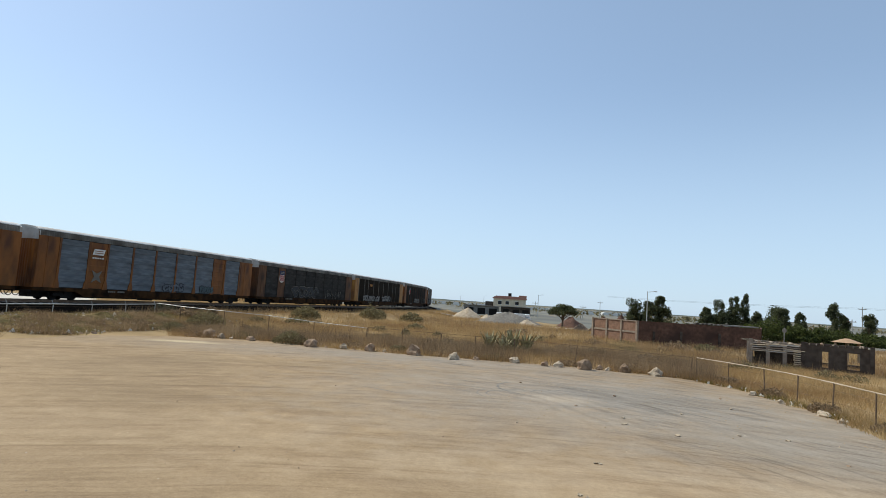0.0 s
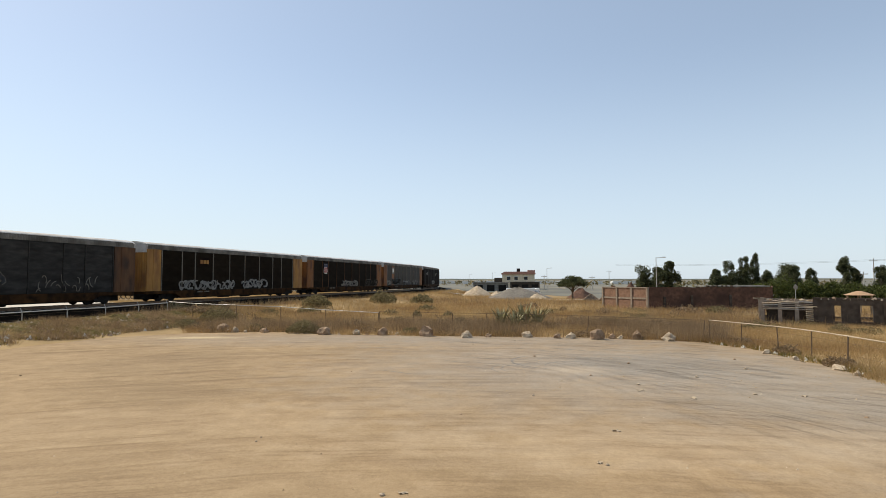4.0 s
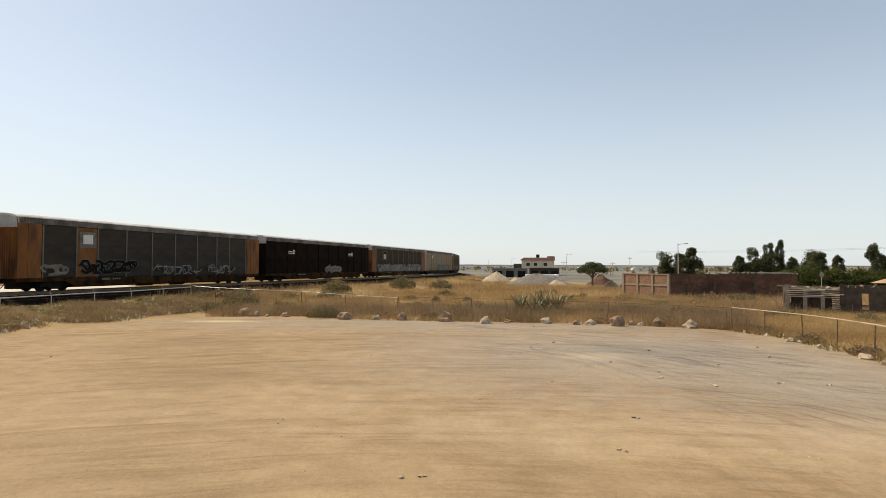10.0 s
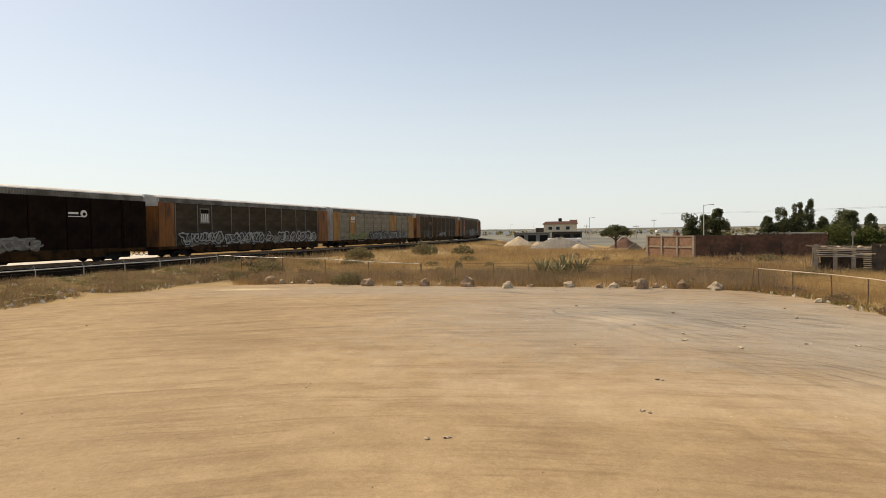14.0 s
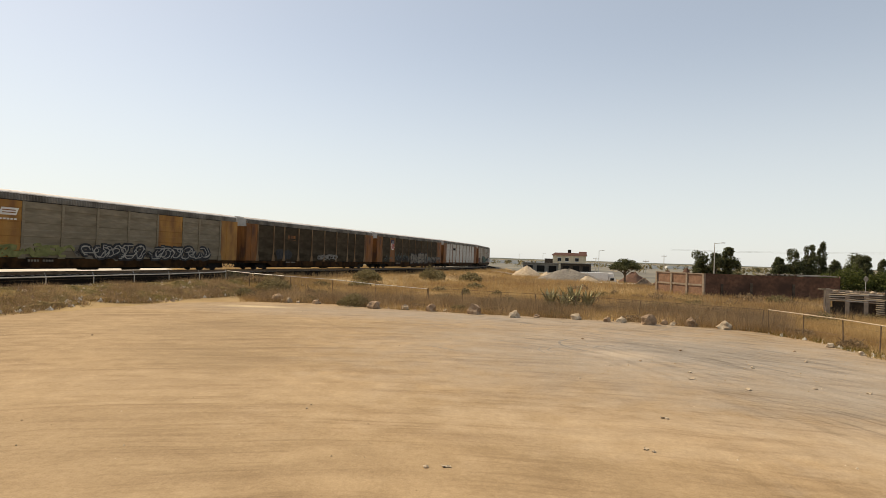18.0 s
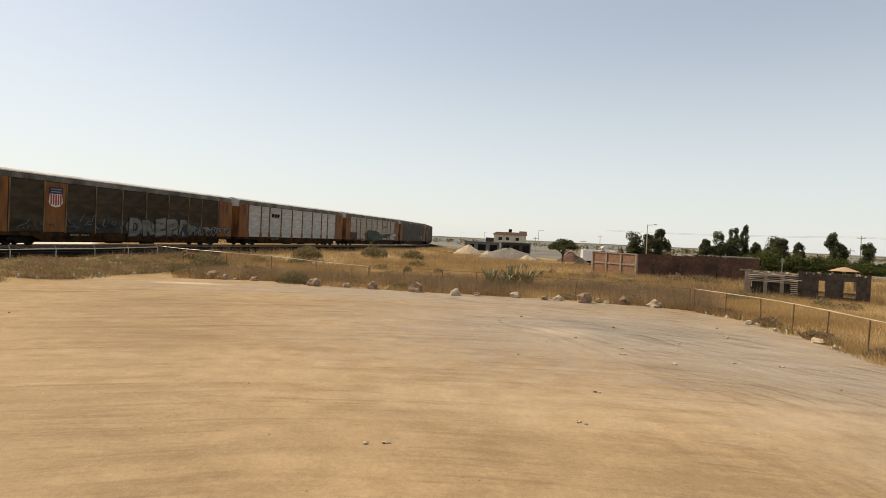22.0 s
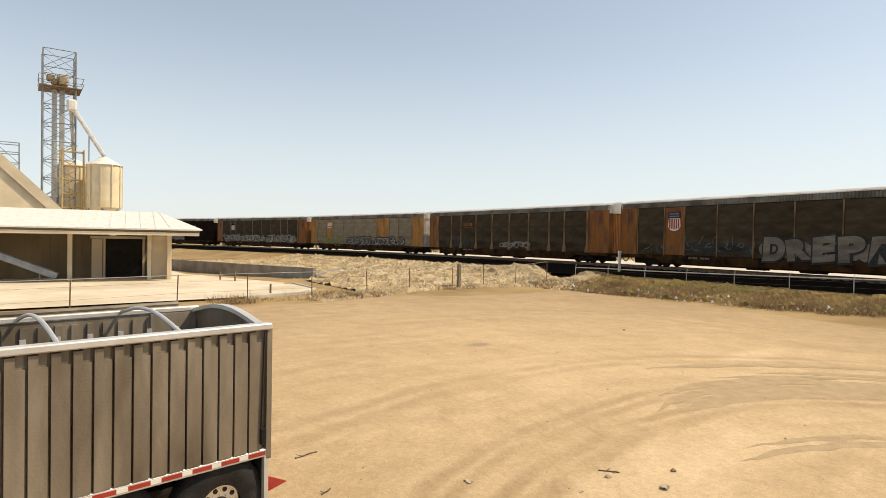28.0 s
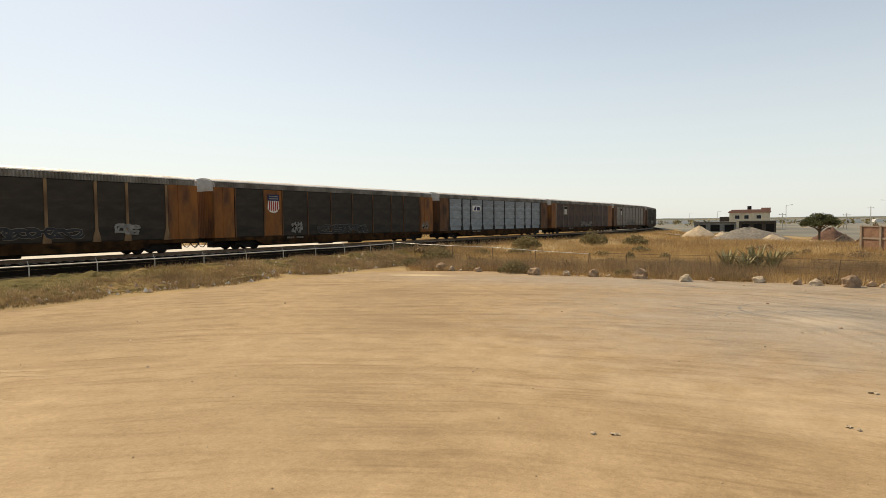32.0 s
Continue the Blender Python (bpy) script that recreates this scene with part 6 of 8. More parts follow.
tufts("dry_grass_near", 52000, fan(-44, 24, 21, 62), 0.36, M_STRAW, "dry straw-coloured grass behind the boulders", 9, 0.3, 1, 0.009, patchy(0.35, -1.1), 0.9)
tufts("dry_grass_field", 46000, fan(-44, 30, 60, 150), 0.55, M_STRAW, "dry straw-coloured grass of the open field", 7, 0.6, 2, 0.02, patchy(0.16, -1.0), 1.0)
tufts("brown_weeds", 11000, fan(-26, 22, 35.0, 46), 0.75, M_BRUSH, "feathery brown dry weeds behind the boulders", 14, 0.34, 3, 0.007, patchy(0.5, -0.2), 0.6)
tufts("field_weeds", 5200, fan(-40, 30, 46, 110), 0.9, M_BRUSH, "brown dry weeds in patches on the field", 9, 0.6, 13, 0.014, patchy(0.12, 0.7), 0.7)


def strip(k0, k1, d0, d1):
    def f_(r, n):
        k = k0 + (k1 - k0) * r.rand(n)
        p = np.array([fence_at(q) for q in k])
        d = d0 + (d1 - d0) * r.rand(n)
        return p[:, 0] + d, p[:, 1] + 0.3 * r.randn(n)
    return f_


# knobbly turf on the railway bank and the earth bank beyond the corner of the lot
def turf(name, us, vs, place, lump, material, label, keep=None, seed=0):
    """A lumpy skin over the ground, on a grid carried by place(u, v)."""
    P = np.array([place(u, v) for v in vs for u in us])
    z = ground_z(P[:, 0], P[:, 1])
    h = np.array([max(0.0, noise.noise((x * 1.1, y * 1.1, seed)) + 0.6 * noise.noise((x * 3.1, y * 3.1, seed + 9)) + 0.3 * noise.noise((x * 7, y * 7, seed))) for x, y in P])
    nu, nv = len(us), len(vs)
    edge = np.array([min(i, nu - 1 - i, j, nv - 1 - j, 4) / 4 for j in range(nv) for i in range(nu)])
    near = np.zeros(len(P), bool)
    for dx, dy in ((0.35, 0), (-0.35, 0), (0, 0.35), (0, -0.35)):
        near |= in_lot(P[:, 0] + dx, P[:, 1] + dy)
    edge = np.where(near, 0, edge)
    z = z - 0.06 + 0.11 * edge + lump * h * edge
    ok = ~in_lot(P[:, 0], P[:, 1])
    if keep is not None:
        ok &= keep(P[:, 0], P[:, 1])
    faces = []
    for j in range(nv - 1):
        for i in range(nu - 1):
            q = (j * nu + i, j * nu + i + 1, (j + 1) * nu + i + 1, (j + 1) * nu + i)
            if ok[list(q)].all():
                faces.append(q)
    tagged(mesh_from(name, np.c_[P, z].tolist(), faces, material), label, "turf", kind="stuff")


def bank_place(d, k):
    x, y = fence_at(k)
    return x + d, y


turf("bank_turf", np.arange(-3.4, 2.7, 0.17), np.arange(-15.8, 11, 0.06), bank_place, 0.24, M_TURF, "short yellow-green turf on the railway bank", seed=3)
turf("earth_bank", np.arange(-40, -12.5, 0.25), np.arange(-84, -28.0, 0.28), lambda u, v: (u, v), 0.34, M_EARTHB, "lumpy dry earth bank beyond the corner of the lot",
     lambda x, y: (line_distance(x, y) < -6.6) & ~((x > -17.2) & (y < -31.5)) & ((x < -18.9 - np.minimum(y + 41.8, 0) * 0.317) | (y > -41.0)), 5)
tufts("bank_grass", 14000, strip(-16, 12, -3.6, 2.2), 0.10, M_GREENGRASS, "short yellow-green grass on the railway bank", 8, 0.25, 4, 0.012, None, 1.3)
tufts("bank_straw", 6000, strip(-16, 12, -3.4, 2.4), 0.15, M_STRAW, "short dry straw on the railway bank", 8, 0.25, 14, 0.012, patchy(0.7, -0.3), 1.3)
tufts("bank_weeds", 12500, strip(-16, 12, -0.8, 2.6), 0.25, M_BRUSH, "brown weeds along the foot of the bank", 9, 0.22, 5, 0.016, patchy(0.9, -0.1), 1.0)
tufts("bank_brush", 6500, strip(2, 13, -3.0, 2.6), 0.34, M_BRUSH, "rough brown weeds on the end of the bank", 11, 0.3, 24, 0.010, patchy(0.8, 0.0), 0.8)
tufts("bank_green", 2000, strip(1, 13, -3.0, 2.6), 0.24, M_GREENGRASS, "olive green weeds on the end of the bank", 11, 0.3, 25, 0.012, patchy(0.6, 0.5), 0.9)
tufts("corner_grass", 9000, lambda r, n: (-44 + 36 * r.rand(n), -90 + 61 * r.rand(n)), 0.19, M_STRAW, "dry grass on the earth bank beyond the lot", 8, 0.3, 6, 0.014, lambda x, y, r: (y < -29.5) & ~((x > -17.2) & (y < -31.5)) & ((x < -18.9 - np.minimum(y + 41.8, 0) * 0.317) | (y > -41.0)), 1.0)
tufts("corner_weeds", 1500, lambda r, n: (-34 + 26 * r.rand(n), -32.6 + 3.4 * r.rand(n)), 0.36, M_BRUSH, "brown weeds along the yard fence", 10, 0.22, 16, 0.012, lambda x, y, r: patchy(0.8, 0.3)(x, y, r), 0.9)


def litter(name, n, region, r0, r1, material, label, seed, keep=None):
    """Stones and scraps on the open ground outside the lot."""
    r = np.random.RandomState(seed)
    x, y = region(r, n)
    ok = (~in_lot(x, y)) & (abs(line_distance(x, y)) > 4.6)
    if keep is not None:
        ok &= keep(x, y)
    x, y = x[ok], y[ok]
    z = ground_z(x, y) + 0.05
    verts, faces = [], []
    for xx, yy, zz in zip(x, y, z):
        s = r0 + (r1 - r0) * r.rand() ** 2.5
        q, a_ = len(verts), r.rand() * 6.28
        for j in range(5):
            m_ = s * (0.6 + 0.7 * r.rand())
            verts.append((xx + m_ * math.cos(a_ + j * 1.2566), yy + m_ * math.sin(a_ + j * 1.2566), zz - 0.06))
        verts.append((xx + 0.4 * s * (r.rand() - 0.5), yy + 0.4 * s * (r.rand() - 0.5), zz + s * (0.4 + 0.6 * r.rand())))
        faces += [(q + j, q + (j + 1) % 5, q + 5) for j in range(5)]
    tagged(mesh_from(name, verts, faces, material), label, "rubble", kind="stuff")


litter("pale_litter", 900, strip(-16, 12, 0.4, 2.6), 0.03, 0.2, M_PAPER, "pale scraps and stones at the foot of the bank", 51)
litter("bank_stones", 900, strip(-16, 12, -0.4, 2.7), 0.04, 0.24, M_ROCK, "brown stones at the foot of the bank", 52)
litter("corner_rubble", 900, lambda r, n: (-40 + 28 * r.rand(n), -46 + 16 * r.rand(n)), 0.05, 0.22, M_ROCKP, "pale rubble on the earth bank", 53, lambda x, y: ~((x > -17.2) & (y < -31.5)))
litter("bank_rubble", 420, strip(4, 9, -3.2, 0.4), 0.05, 0.2, M_ROCKP, "pale stone rubble on the railway bank", 55)
litter("edge_stones", 700, fan(-30, 30, 33, 40), 0.03, 0.16, M_ROCK, "small brown stones along the edge of the lot", 54)
def fence_foot(r, n):
    k = r.rand(n)
    return 13.9 + 1.5 * np.minimum(1, k * 3) + 0.35 * r.randn(n), 33.4 - 16 * k


litter("edge_chips", 170, fence_foot, 0.025, 0.13, M_PAPER, "pale chips and scraps at the foot of the side fence", 56)
tufts("edge_weeds", 420, fence_foot, 0.2, M_GREENGRASS, "low greenish weeds at the edge of the lot", 9, 0.2, 17, 0.012, None, 1.0)
tufts("beyond_grass", 9000, fan(30, 160, 46, 130), 0.4, M_STRAW, "dry grass of the field beyond the railway", 5, 0.5, 7, 0.05, lambda x, y, r: line_distance(x, y) > 37)


def bush(name, x, y, w, h, material, label, n=420, seed=1, twigs=True, leaf=0.10):
    """A shrub of thin stems and small leaves."""
    r = random.Random(seed)
    z = gz(x, y)
    b = thing(name, label, "bush", pose(x, y, z), "bushes")
    if twigs:
        bm = bmesh.new()
        for i in range(14):
            a_ = r.uniform(0, 6.28)
            k = r.uniform(0.2, 0.5) * w
            rod(bm, (0, 0, -0.05), (k * math.cos(a_), k * math.sin(a_), h * r.uniform(0.5, 0.95)), 0.02, 0.006, 4)
        part("stem", bm, M_BARK, b)
    verts, faces = [], []
    for i in range(n):
        a_, k = r.uniform(0, 6.28), math.sqrt(r.random()) * w / 2
        lim = h * (1 - 0.6 * (2 * k / w) ** 2) * (0.75 + 0.35 * noise.noise((a_, k, seed)))
        c = Vector((k * math.cos(a_), k * math.sin(a_), lim * r.random() ** 0.6))
        u = Vector((r.uniform(-1, 1), r.uniform(-1, 1), r.uniform(-1, 1))).normalized() * leaf * r.uniform(0.6, 1.5)
        v = Vector((r.uniform(-1, 1), r.uniform(-1, 1), r.uniform(-1, 1))).normalized() * leaf * r.uniform(0.5, 1.0)
        q = len(verts)
        verts += [c - u, c + v, c + u, c - v]
        faces.append((q, q + 1, q + 2, q + 3))
    l_ = mesh_from("leaves", verts, faces, material)
    l_.parent = b
    return b


bush("bush", 5.1, 41.4, 3.2, 1.75, M_BUSH, "grey-green scrubby bush in dry grass", 900, 1, leaf=0.055)


def agave(x, y, h, n, seed):
    """A rosette of stiff pointed leaves, each with a keel."""
    r = random.Random(seed)
    a = thing("agave", "grey-green spiky agave in dry grass", "agave", pose(x, y, gz(x, y)), "agaves in the grass")
    for i in range(n):
        q, tip = r.uniform(0, 6.28), h * r.uniform(0.65, 1.1)
        out = tip * r.uniform(0.15, 0.75)
        d, s = Vector((math.cos(q), math.sin(q), 0)), Vector((-math.sin(q), math.cos(q), 0))
        base, mid, top = d * 0.06, d * out * 0.45 + Vector((0, 0, tip * 0.55)), d * out + Vector((0, 0, tip))
        w = 0.07 * h
        verts = [base - s * w * 0.6, base + s * w * 0.6, mid + s * w, mid - s * w, mid - d * 0.04, top]
        part_ = mesh_from("leaf_blade", verts, [(0, 4, 3), (0, 1, 4), (1, 2, 4), (4, 2, 5), (3, 4, 5), (3, 5, 2), (0, 3, 2, 1)], M_AGAVE)
        part_.parent = a


for i, (x, y, h, n) in enumerate([(4.0, 41.3, 1.5, 26), (4.9, 41.0, 1.3, 22), (5.6, 41.6, 1.75, 30), (6.5, 41.2, 1.5, 26)]):
    agave(x, y, h, n, 300 + i)
bush("bush", -9.3, 38.5, 2.3, 1.0, M_BUSH, "dark dry bush behind the boulders", 2600, 2, leaf=0.05)
for i, (x, y, w, h) in enumerate([(-16.9, 40.7, 2.2, 0.75), (-18.6, 41.6, 2.6, 0.9), (-20.8, 41.0, 2.2, 0.7), (-13.0, 39.9, 1.6, 0.6), (-5.0, 38.4, 1.4, 0.5), (-2.2, 37.8, 1.2, 0.5), (0.2, 36.9, 1.6, 0.55), (3.8, 36.6, 1.5, 0.5), (8.2, 35.6, 1.4, 0.5), (11.9, 35.0, 1.8, 0.6), (15.6, 31.0, 1.3, 0.55), (15.9, 27.4, 1.2, 0.5), (15.6, 23.2, 1.3, 0.5), (15.4, 19.6, 1.2, 0.45)]):
    bush("bush", x, y, w, h, M_BUSH if i % 2 and i < 9 else M_BRUSH, "rough dry weeds beside the edge of the lot", 900, 520 + i, leaf=0.045)
bush("bush", -3.4, 84.0, 3.4, 1.9, M_BUSH, "dark bush beside the railway", 600, 3, leaf=0.16)
bush("bush", -18.0, 46.4, 3.0, 1.7, M_BUSH, "olive scrub beside the end of the railway bank", 2400, 5, leaf=0.06)
bush("bush", -8.7, 81.8, 3.8, 2.4, M_BUSH, "olive scrub beside the railway", 1800, 6, leaf=0.11)
bush("bush", -14.5, 66.0, 3.4, 1.9, M_BUSH, "olive scrub in the dry field", 1800, 7, leaf=0.1)
bush("bush", 14.5, 39.5, 2.6, 0.9, M_BRUSH, "low dry bush near the fence corner", 500, 4)
for i, (x, y, w, h) in enumerate([(-24, 52, 2.2, 0.8), (-21, 49, 1.6, 0.7), (-14, 60, 2.6, 0.9), (24, 58, 3, 1.2), (28, 60, 2.6, 1.0), (33, 58, 2.4, 0.9), (-19, 43, 1.5, 0.7), (10, 70, 3, 1.0), (-2, 66, 2.4, 0.9), (40, 47, 2.2, 0.9)]):
    bush("bush", x, y, w, h, M_BRUSH if i % 2 else M_BUSH, "dry scrub bush in the field", 300, 10 + i, leaf=0.13)


_r = random.Random(79)
for i in range(34):                                     # dark brush between the fence and the brick wall
    a_, d_ = radians(_r.uniform(8, 36)), _r.uniform(42, 65)
    bush("bush", d_ * math.sin(a_), d_ * math.cos(a_), _r.uniform(1.0, 2.6), _r.uniform(0.4, 0.9), (M_BRUSH, M_BUSH)[i % 2], "low dark brush in dry grass", 420, 400 + i, True, 0.06)
_r = random.Random(77)
for i in range(26):
    a_, d_ = radians(_r.uniform(-22, 22)), _r.uniform(40.5, 58)
    bush("bush", d_ * math.sin(a_), d_ * math.cos(a_), _r.uniform(0.8, 2.0), _r.uniform(0.45, 1.0), (M_BRUSH, M_BUSH, M_STRAW)[i % 3], "low dry scrub bush in the grass", 260, 200 + i, True, 0.075)


# ---- trees ----
def tree(x, y, height, width, trunk, label, seed=1, shape="round", leaves=1500, leaf=0.30, material=None, trunk_r=0.2, clumps=26, group="trees behind the wall", crown0=0.3):
    r = random.Random(seed)
    z = gz(x, y)
    t_ = thing("tree", label, "tree", pose(x, y, z), group)
    bm = bmesh.new()
    top = Vector((0, 0, height * trunk))
    rod(bm, (0, 0, -0.3), top, trunk_r, trunk_r * 0.65, 8)
    cl = []
    for i in range(clumps):
        a_ = r.uniform(0, 6.28)
        if shape == "umbrella":
            k = math.sqrt(r.random()) * width / 2
            c = Vector((k * math.cos(a_), k * math.sin(a_), height * (0.86 - 0.22 * (2 * k / width) ** 2 + r.uniform(-0.07, 0.07))))
            s = Vector((0.17 * width, 0.17 * width, 0.10 * height))
        elif shape == "column":
            h = r.random()
            k = width / 2 * 0.5 * math.sin(math.pi * min(1, h * 0.9 + 0.1)) * r.random()
            c = Vector((k * math.cos(a_), k * math.sin(a_), height * (crown0 * 0.4 + (1 - crown0 * 0.4) * h)))
            s = Vector((0.3 * width, 0.3 * width, 0.09 * height))
        else:
            h = r.random()
            k = width / 2 * 0.72 * math.sin(math.pi * (0.12 + 0.78 * h)) * math.sqrt(r.random())
            c = Vector((k * math.cos(a_), k * math.sin(a_), height * (crown0 + (0.9 - crown0) * h)))
            s = Vector((0.16 * width, 0.16 * width, 0.11 * height)) * r.uniform(0.7, 1.3)
        cl.append((c, s))
        if i % 2 == 0:
            mid = top.lerp(c, 0.5) + Vector((r.uniform(-0.1, 0.1), r.uniform(-0.1, 0.1), -0.05 * height))
            low = Vector((0, 0, height * trunk * r.uniform(0.55, 1.0)))
            rod(bm, low, mid, trunk_r * 0.4, trunk_r * 0.25, 5)
            rod(bm, mid, c, trunk_r * 0.25, trunk_r * 0.08, 4)
    part("trunk", bm, M_BARK, t_)
    verts, faces = [], []
    per = max(1, leaves // clumps)
    for c, s in cl:
        for i in range(per):
            d = Vector((r.gauss(0, 1), r.gauss(0, 1), r.gauss(0, 1))).normalized() * (r.random() ** 0.45)
            p = c + Vector((d.x * s.x, d.y * s.y, d.z * s.z))
            u = Vector((r.uniform(-1, 1), r.uniform(-1, 1), r.uniform(-1, 0.4))).normalized() * leaf * r.uniform(0.6, 1.3)
            v = Vector((r.uniform(-1, 1), r.uniform(-1, 1), r.uniform(-1, 1))).normalized() * leaf * r.uniform(0.4, 0.8)
            q = len(verts)
            verts += [p - u, p + v, p + u, p - v]
            faces.append((q, q + 1, q + 2, q + 3))
    l_ = mesh_from("crown", verts, faces, material or M_LEAF)
    l_.parent = t_
    return t_


tree(21.6, 98.9, 4.5, 4.4, 0.55, "small umbrella-shaped acacia in dry grass", 1, "umbrella", 9000, 0.12, M_LEAF, 0.2, 40)
for i, (x, y, h, w, shape) in enumerate([(43.2, 128, 7.2, 5.0, "round"), (46.0, 126, 6.4, 4.4, "round"), (49.5, 128, 8.0, 4.6, "round"),
                                         (72, 155, 6.6, 4.6, "round"), (76, 156, 9.6, 5.0, "round"), (80.5, 157, 10.4, 5.2, "round"), (84.0, 158, 10.8, 3.6, "round"), (97, 166, 8.4, 8.4, "round"), (93, 156, 8.2, 5.6, "round"), (98.5, 157, 6.6, 4.2, "round"), (84, 152, 6.0, 4.0, "round"),
                                         (106, 155, 10.0, 5.2, "round"), (110, 157, 6.8, 4.0, "round"), (113.5, 152, 7.8, 4.6, "round")]):
    tree(x, y, h + 1.2, w, 0.35, "leafy dark green tree behind the brick wall", 20 + i, shape, 7500, 0.2, M_LEAF, 0.2, 30, crown0=0.2 if i not in (12,) else 0.45)
for i, (x, y, h) in enumerate([(57.4, 72.0, 3.6), (61.2, 75.8, 3.5)]):
    tree(x, y, h + 1.2, 0.85, 0.2, "slender dark green cypress tree", 50 + i, "column", 1400, 0.13, M_LEAF, 0.07, 24, crown0=0.1)
for i, (x, y, w, h) in enumerate([(81.0, 141, 9, 7.0), (76.5, 142, 5, 5.0), (88.5, 142, 8, 5.8), (95, 143, 8, 5.4), (101, 144, 9, 5.0), (109, 147, 10, 4.2), (118, 150, 11, 4.4), (56, 140, 5, 4), (61, 139, 6, 3.8), (68, 141, 6, 4), (128, 156, 11, 4.6), (138, 158, 11, 4.4), (150, 160, 12, 4.4)]):
    bush("hedge_bush", x, y, w, h, M_LEAF2 if i in (0, 1, 2, 3, 4, 5, 6) else M_LEAF, "broad green bush behind the wall", 4200, 70 + i, True, 0.26)


# ---- walls, ruin, houses on the field ----
def wall_run(name, label, p, q, h, th, material, seed=0, ragged=0.0, parent=None):
    """A wall with an uneven top between two points."""
    r = random.Random(seed)
    L_ = math.hypot(q[0] - p[0], q[1] - p[1])
    n = max(2, int(L_ / 0.6))
    bm = bmesh.new()
    poly = [(0, -0.2)] + [(L_ * i / n, h + r.uniform(-ragged, ragged)) for i in range(n + 1)] + [(L_, -0.2)]
    prism(bm, poly[::-1], -th / 2, th / 2)
    ob = put(name, bm, material, parent, pose(p[0], p[1], 0, 0, 0, math.degrees(math.atan2(q[1] - p[1], q[0] - p[0]))))
    if parent is None:
        tagged(ob, label, "wall", kind="structure")
    return ob


yard = thing("brick_enclosure", "unplastered brown brick enclosure wall in dry grass", "wall")
# walls turned from the sun get the darker brick, the sunward one the lighter
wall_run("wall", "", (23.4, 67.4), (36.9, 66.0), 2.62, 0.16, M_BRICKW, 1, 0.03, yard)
wall_run("wall", "", (20.0, 73.6), (23.4, 67.4), 2.5, 0.16, M_BRICKLIT, 2, 0.03, yard)
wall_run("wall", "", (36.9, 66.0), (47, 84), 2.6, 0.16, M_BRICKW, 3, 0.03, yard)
for i in range(4):
    k = i / 3
    x, y = 20.0 + 3.4 * k, 73.6 - 6.2 * k
    part("pillar", boxm(-0.12, 0.12, -0.13, 0.13, -0.2, 2.62), M_CONCW, yard, "pale concrete pillar", pose(x - 0.06, y - 0.04, 0, 0, 0, -61))
part("tie_beam", boxm(0, 7.1, -0.1, 0.1, 1.2, 1.4), M_CONCW, yard, "pale concrete tie beam", pose(20.0, 73.5, 0, 0, 0, -61.3))
part("tie_beam", boxm(0, 7.1, -0.1, 0.1, 2.5, 2.62), M_CONCW, yard, "pale concrete tie beam", pose(20.0, 73.5, 0, 0, 0, -61.3))
for x, h in ((28.2, 1.7), (32.4, 1.75), (25.2, 1.5)):
    y = 67.4 - (x - 23.4) * 0.104
    part("pillar", boxm(-0.12, 0.12, -0.2, 0.0, -0.2, h), M_BLOCK, yard, "grey concrete stub pillar", pose(x, y - 0.08, 0, 0, 0, -6))
part("roof_slab", boxm(0, 7.2, -0.1, 3.0, 2.68, 2.80), M_CONCD, yard, "rough concrete slab on top of the wall", pose(29.6, 66.9, 0, 0, 0, -6))
for i in range(6):
    part("loose_block", boxm(-0.18, 0.18, -0.1, 0.1, 2.62, 2.82, 0.02), M_BLOCK, yard, "loose grey block on the wall", pose(30 + i * 0.5 + 0.1 * (i % 2), 66.72 - 0.05 * i, 0, 0, 0, 20 * i))

ruin = thing("unfinished_house", "unfinished grey block house without a roof", "house")


def wall_with_holes(p, q, h, holes, material, name="wall", th=0.2):
    """A wall panel cut by window holes (x0, x1, z0, z1)."""
    L_ = math.hypot(q[0] - p[0], q[1] - p[1])
    xs = sorted({0, L_} | {v for o in holes for v in o[:2]})
    zs = sorted({-0.2, h} | {v for o in holes for v in o[2:]})
    solid = {(i, j): not any(o[0] <= xs[i] < o[1] and o[2] <= zs[j] < o[3] for o in holes) for i in range(len(xs) - 1) for j in range(len(zs) - 1)}
    bm = bmesh.new()
    V = {(i, j, k): bm.verts.new((xs[i], (-th / 2, th / 2)[k], zs[j])) for i in range(len(xs)) for j in range(len(zs)) for k in (0, 1)}
    for (i, j), s_ in solid.items():
        if not s_:
            continue
        for k in (0, 1):
            bm.faces.new([V[i, j, k], V[i + 1, j, k], V[i + 1, j + 1, k], V[i, j + 1, k]])
        for di, dj, (p0, p1) in ((-1, 0, ((i, j), (i, j + 1))), (1, 0, ((i + 1, j), (i + 1, j + 1))), (0, -1, ((i, j), (i + 1, j))), (0, 1, ((i, j + 1), (i + 1, j + 1)))):
            if not solid.get((i + di, j + dj), False):
                bm.faces.new([V[p0[0], p0[1], 0], V[p1[0], p1[1], 0], V[p1[0], p1[1], 1], V[p0[0], p0[1], 1]])
    bmesh.ops.recalc_face_normals(bm, faces=bm.faces)
    return part(name, bm, material, ruin, "", pose(p[0], p[1], 0, 0, 0, math.degrees(math.atan2(q[1] - p[1], q[0] - p[0]))))


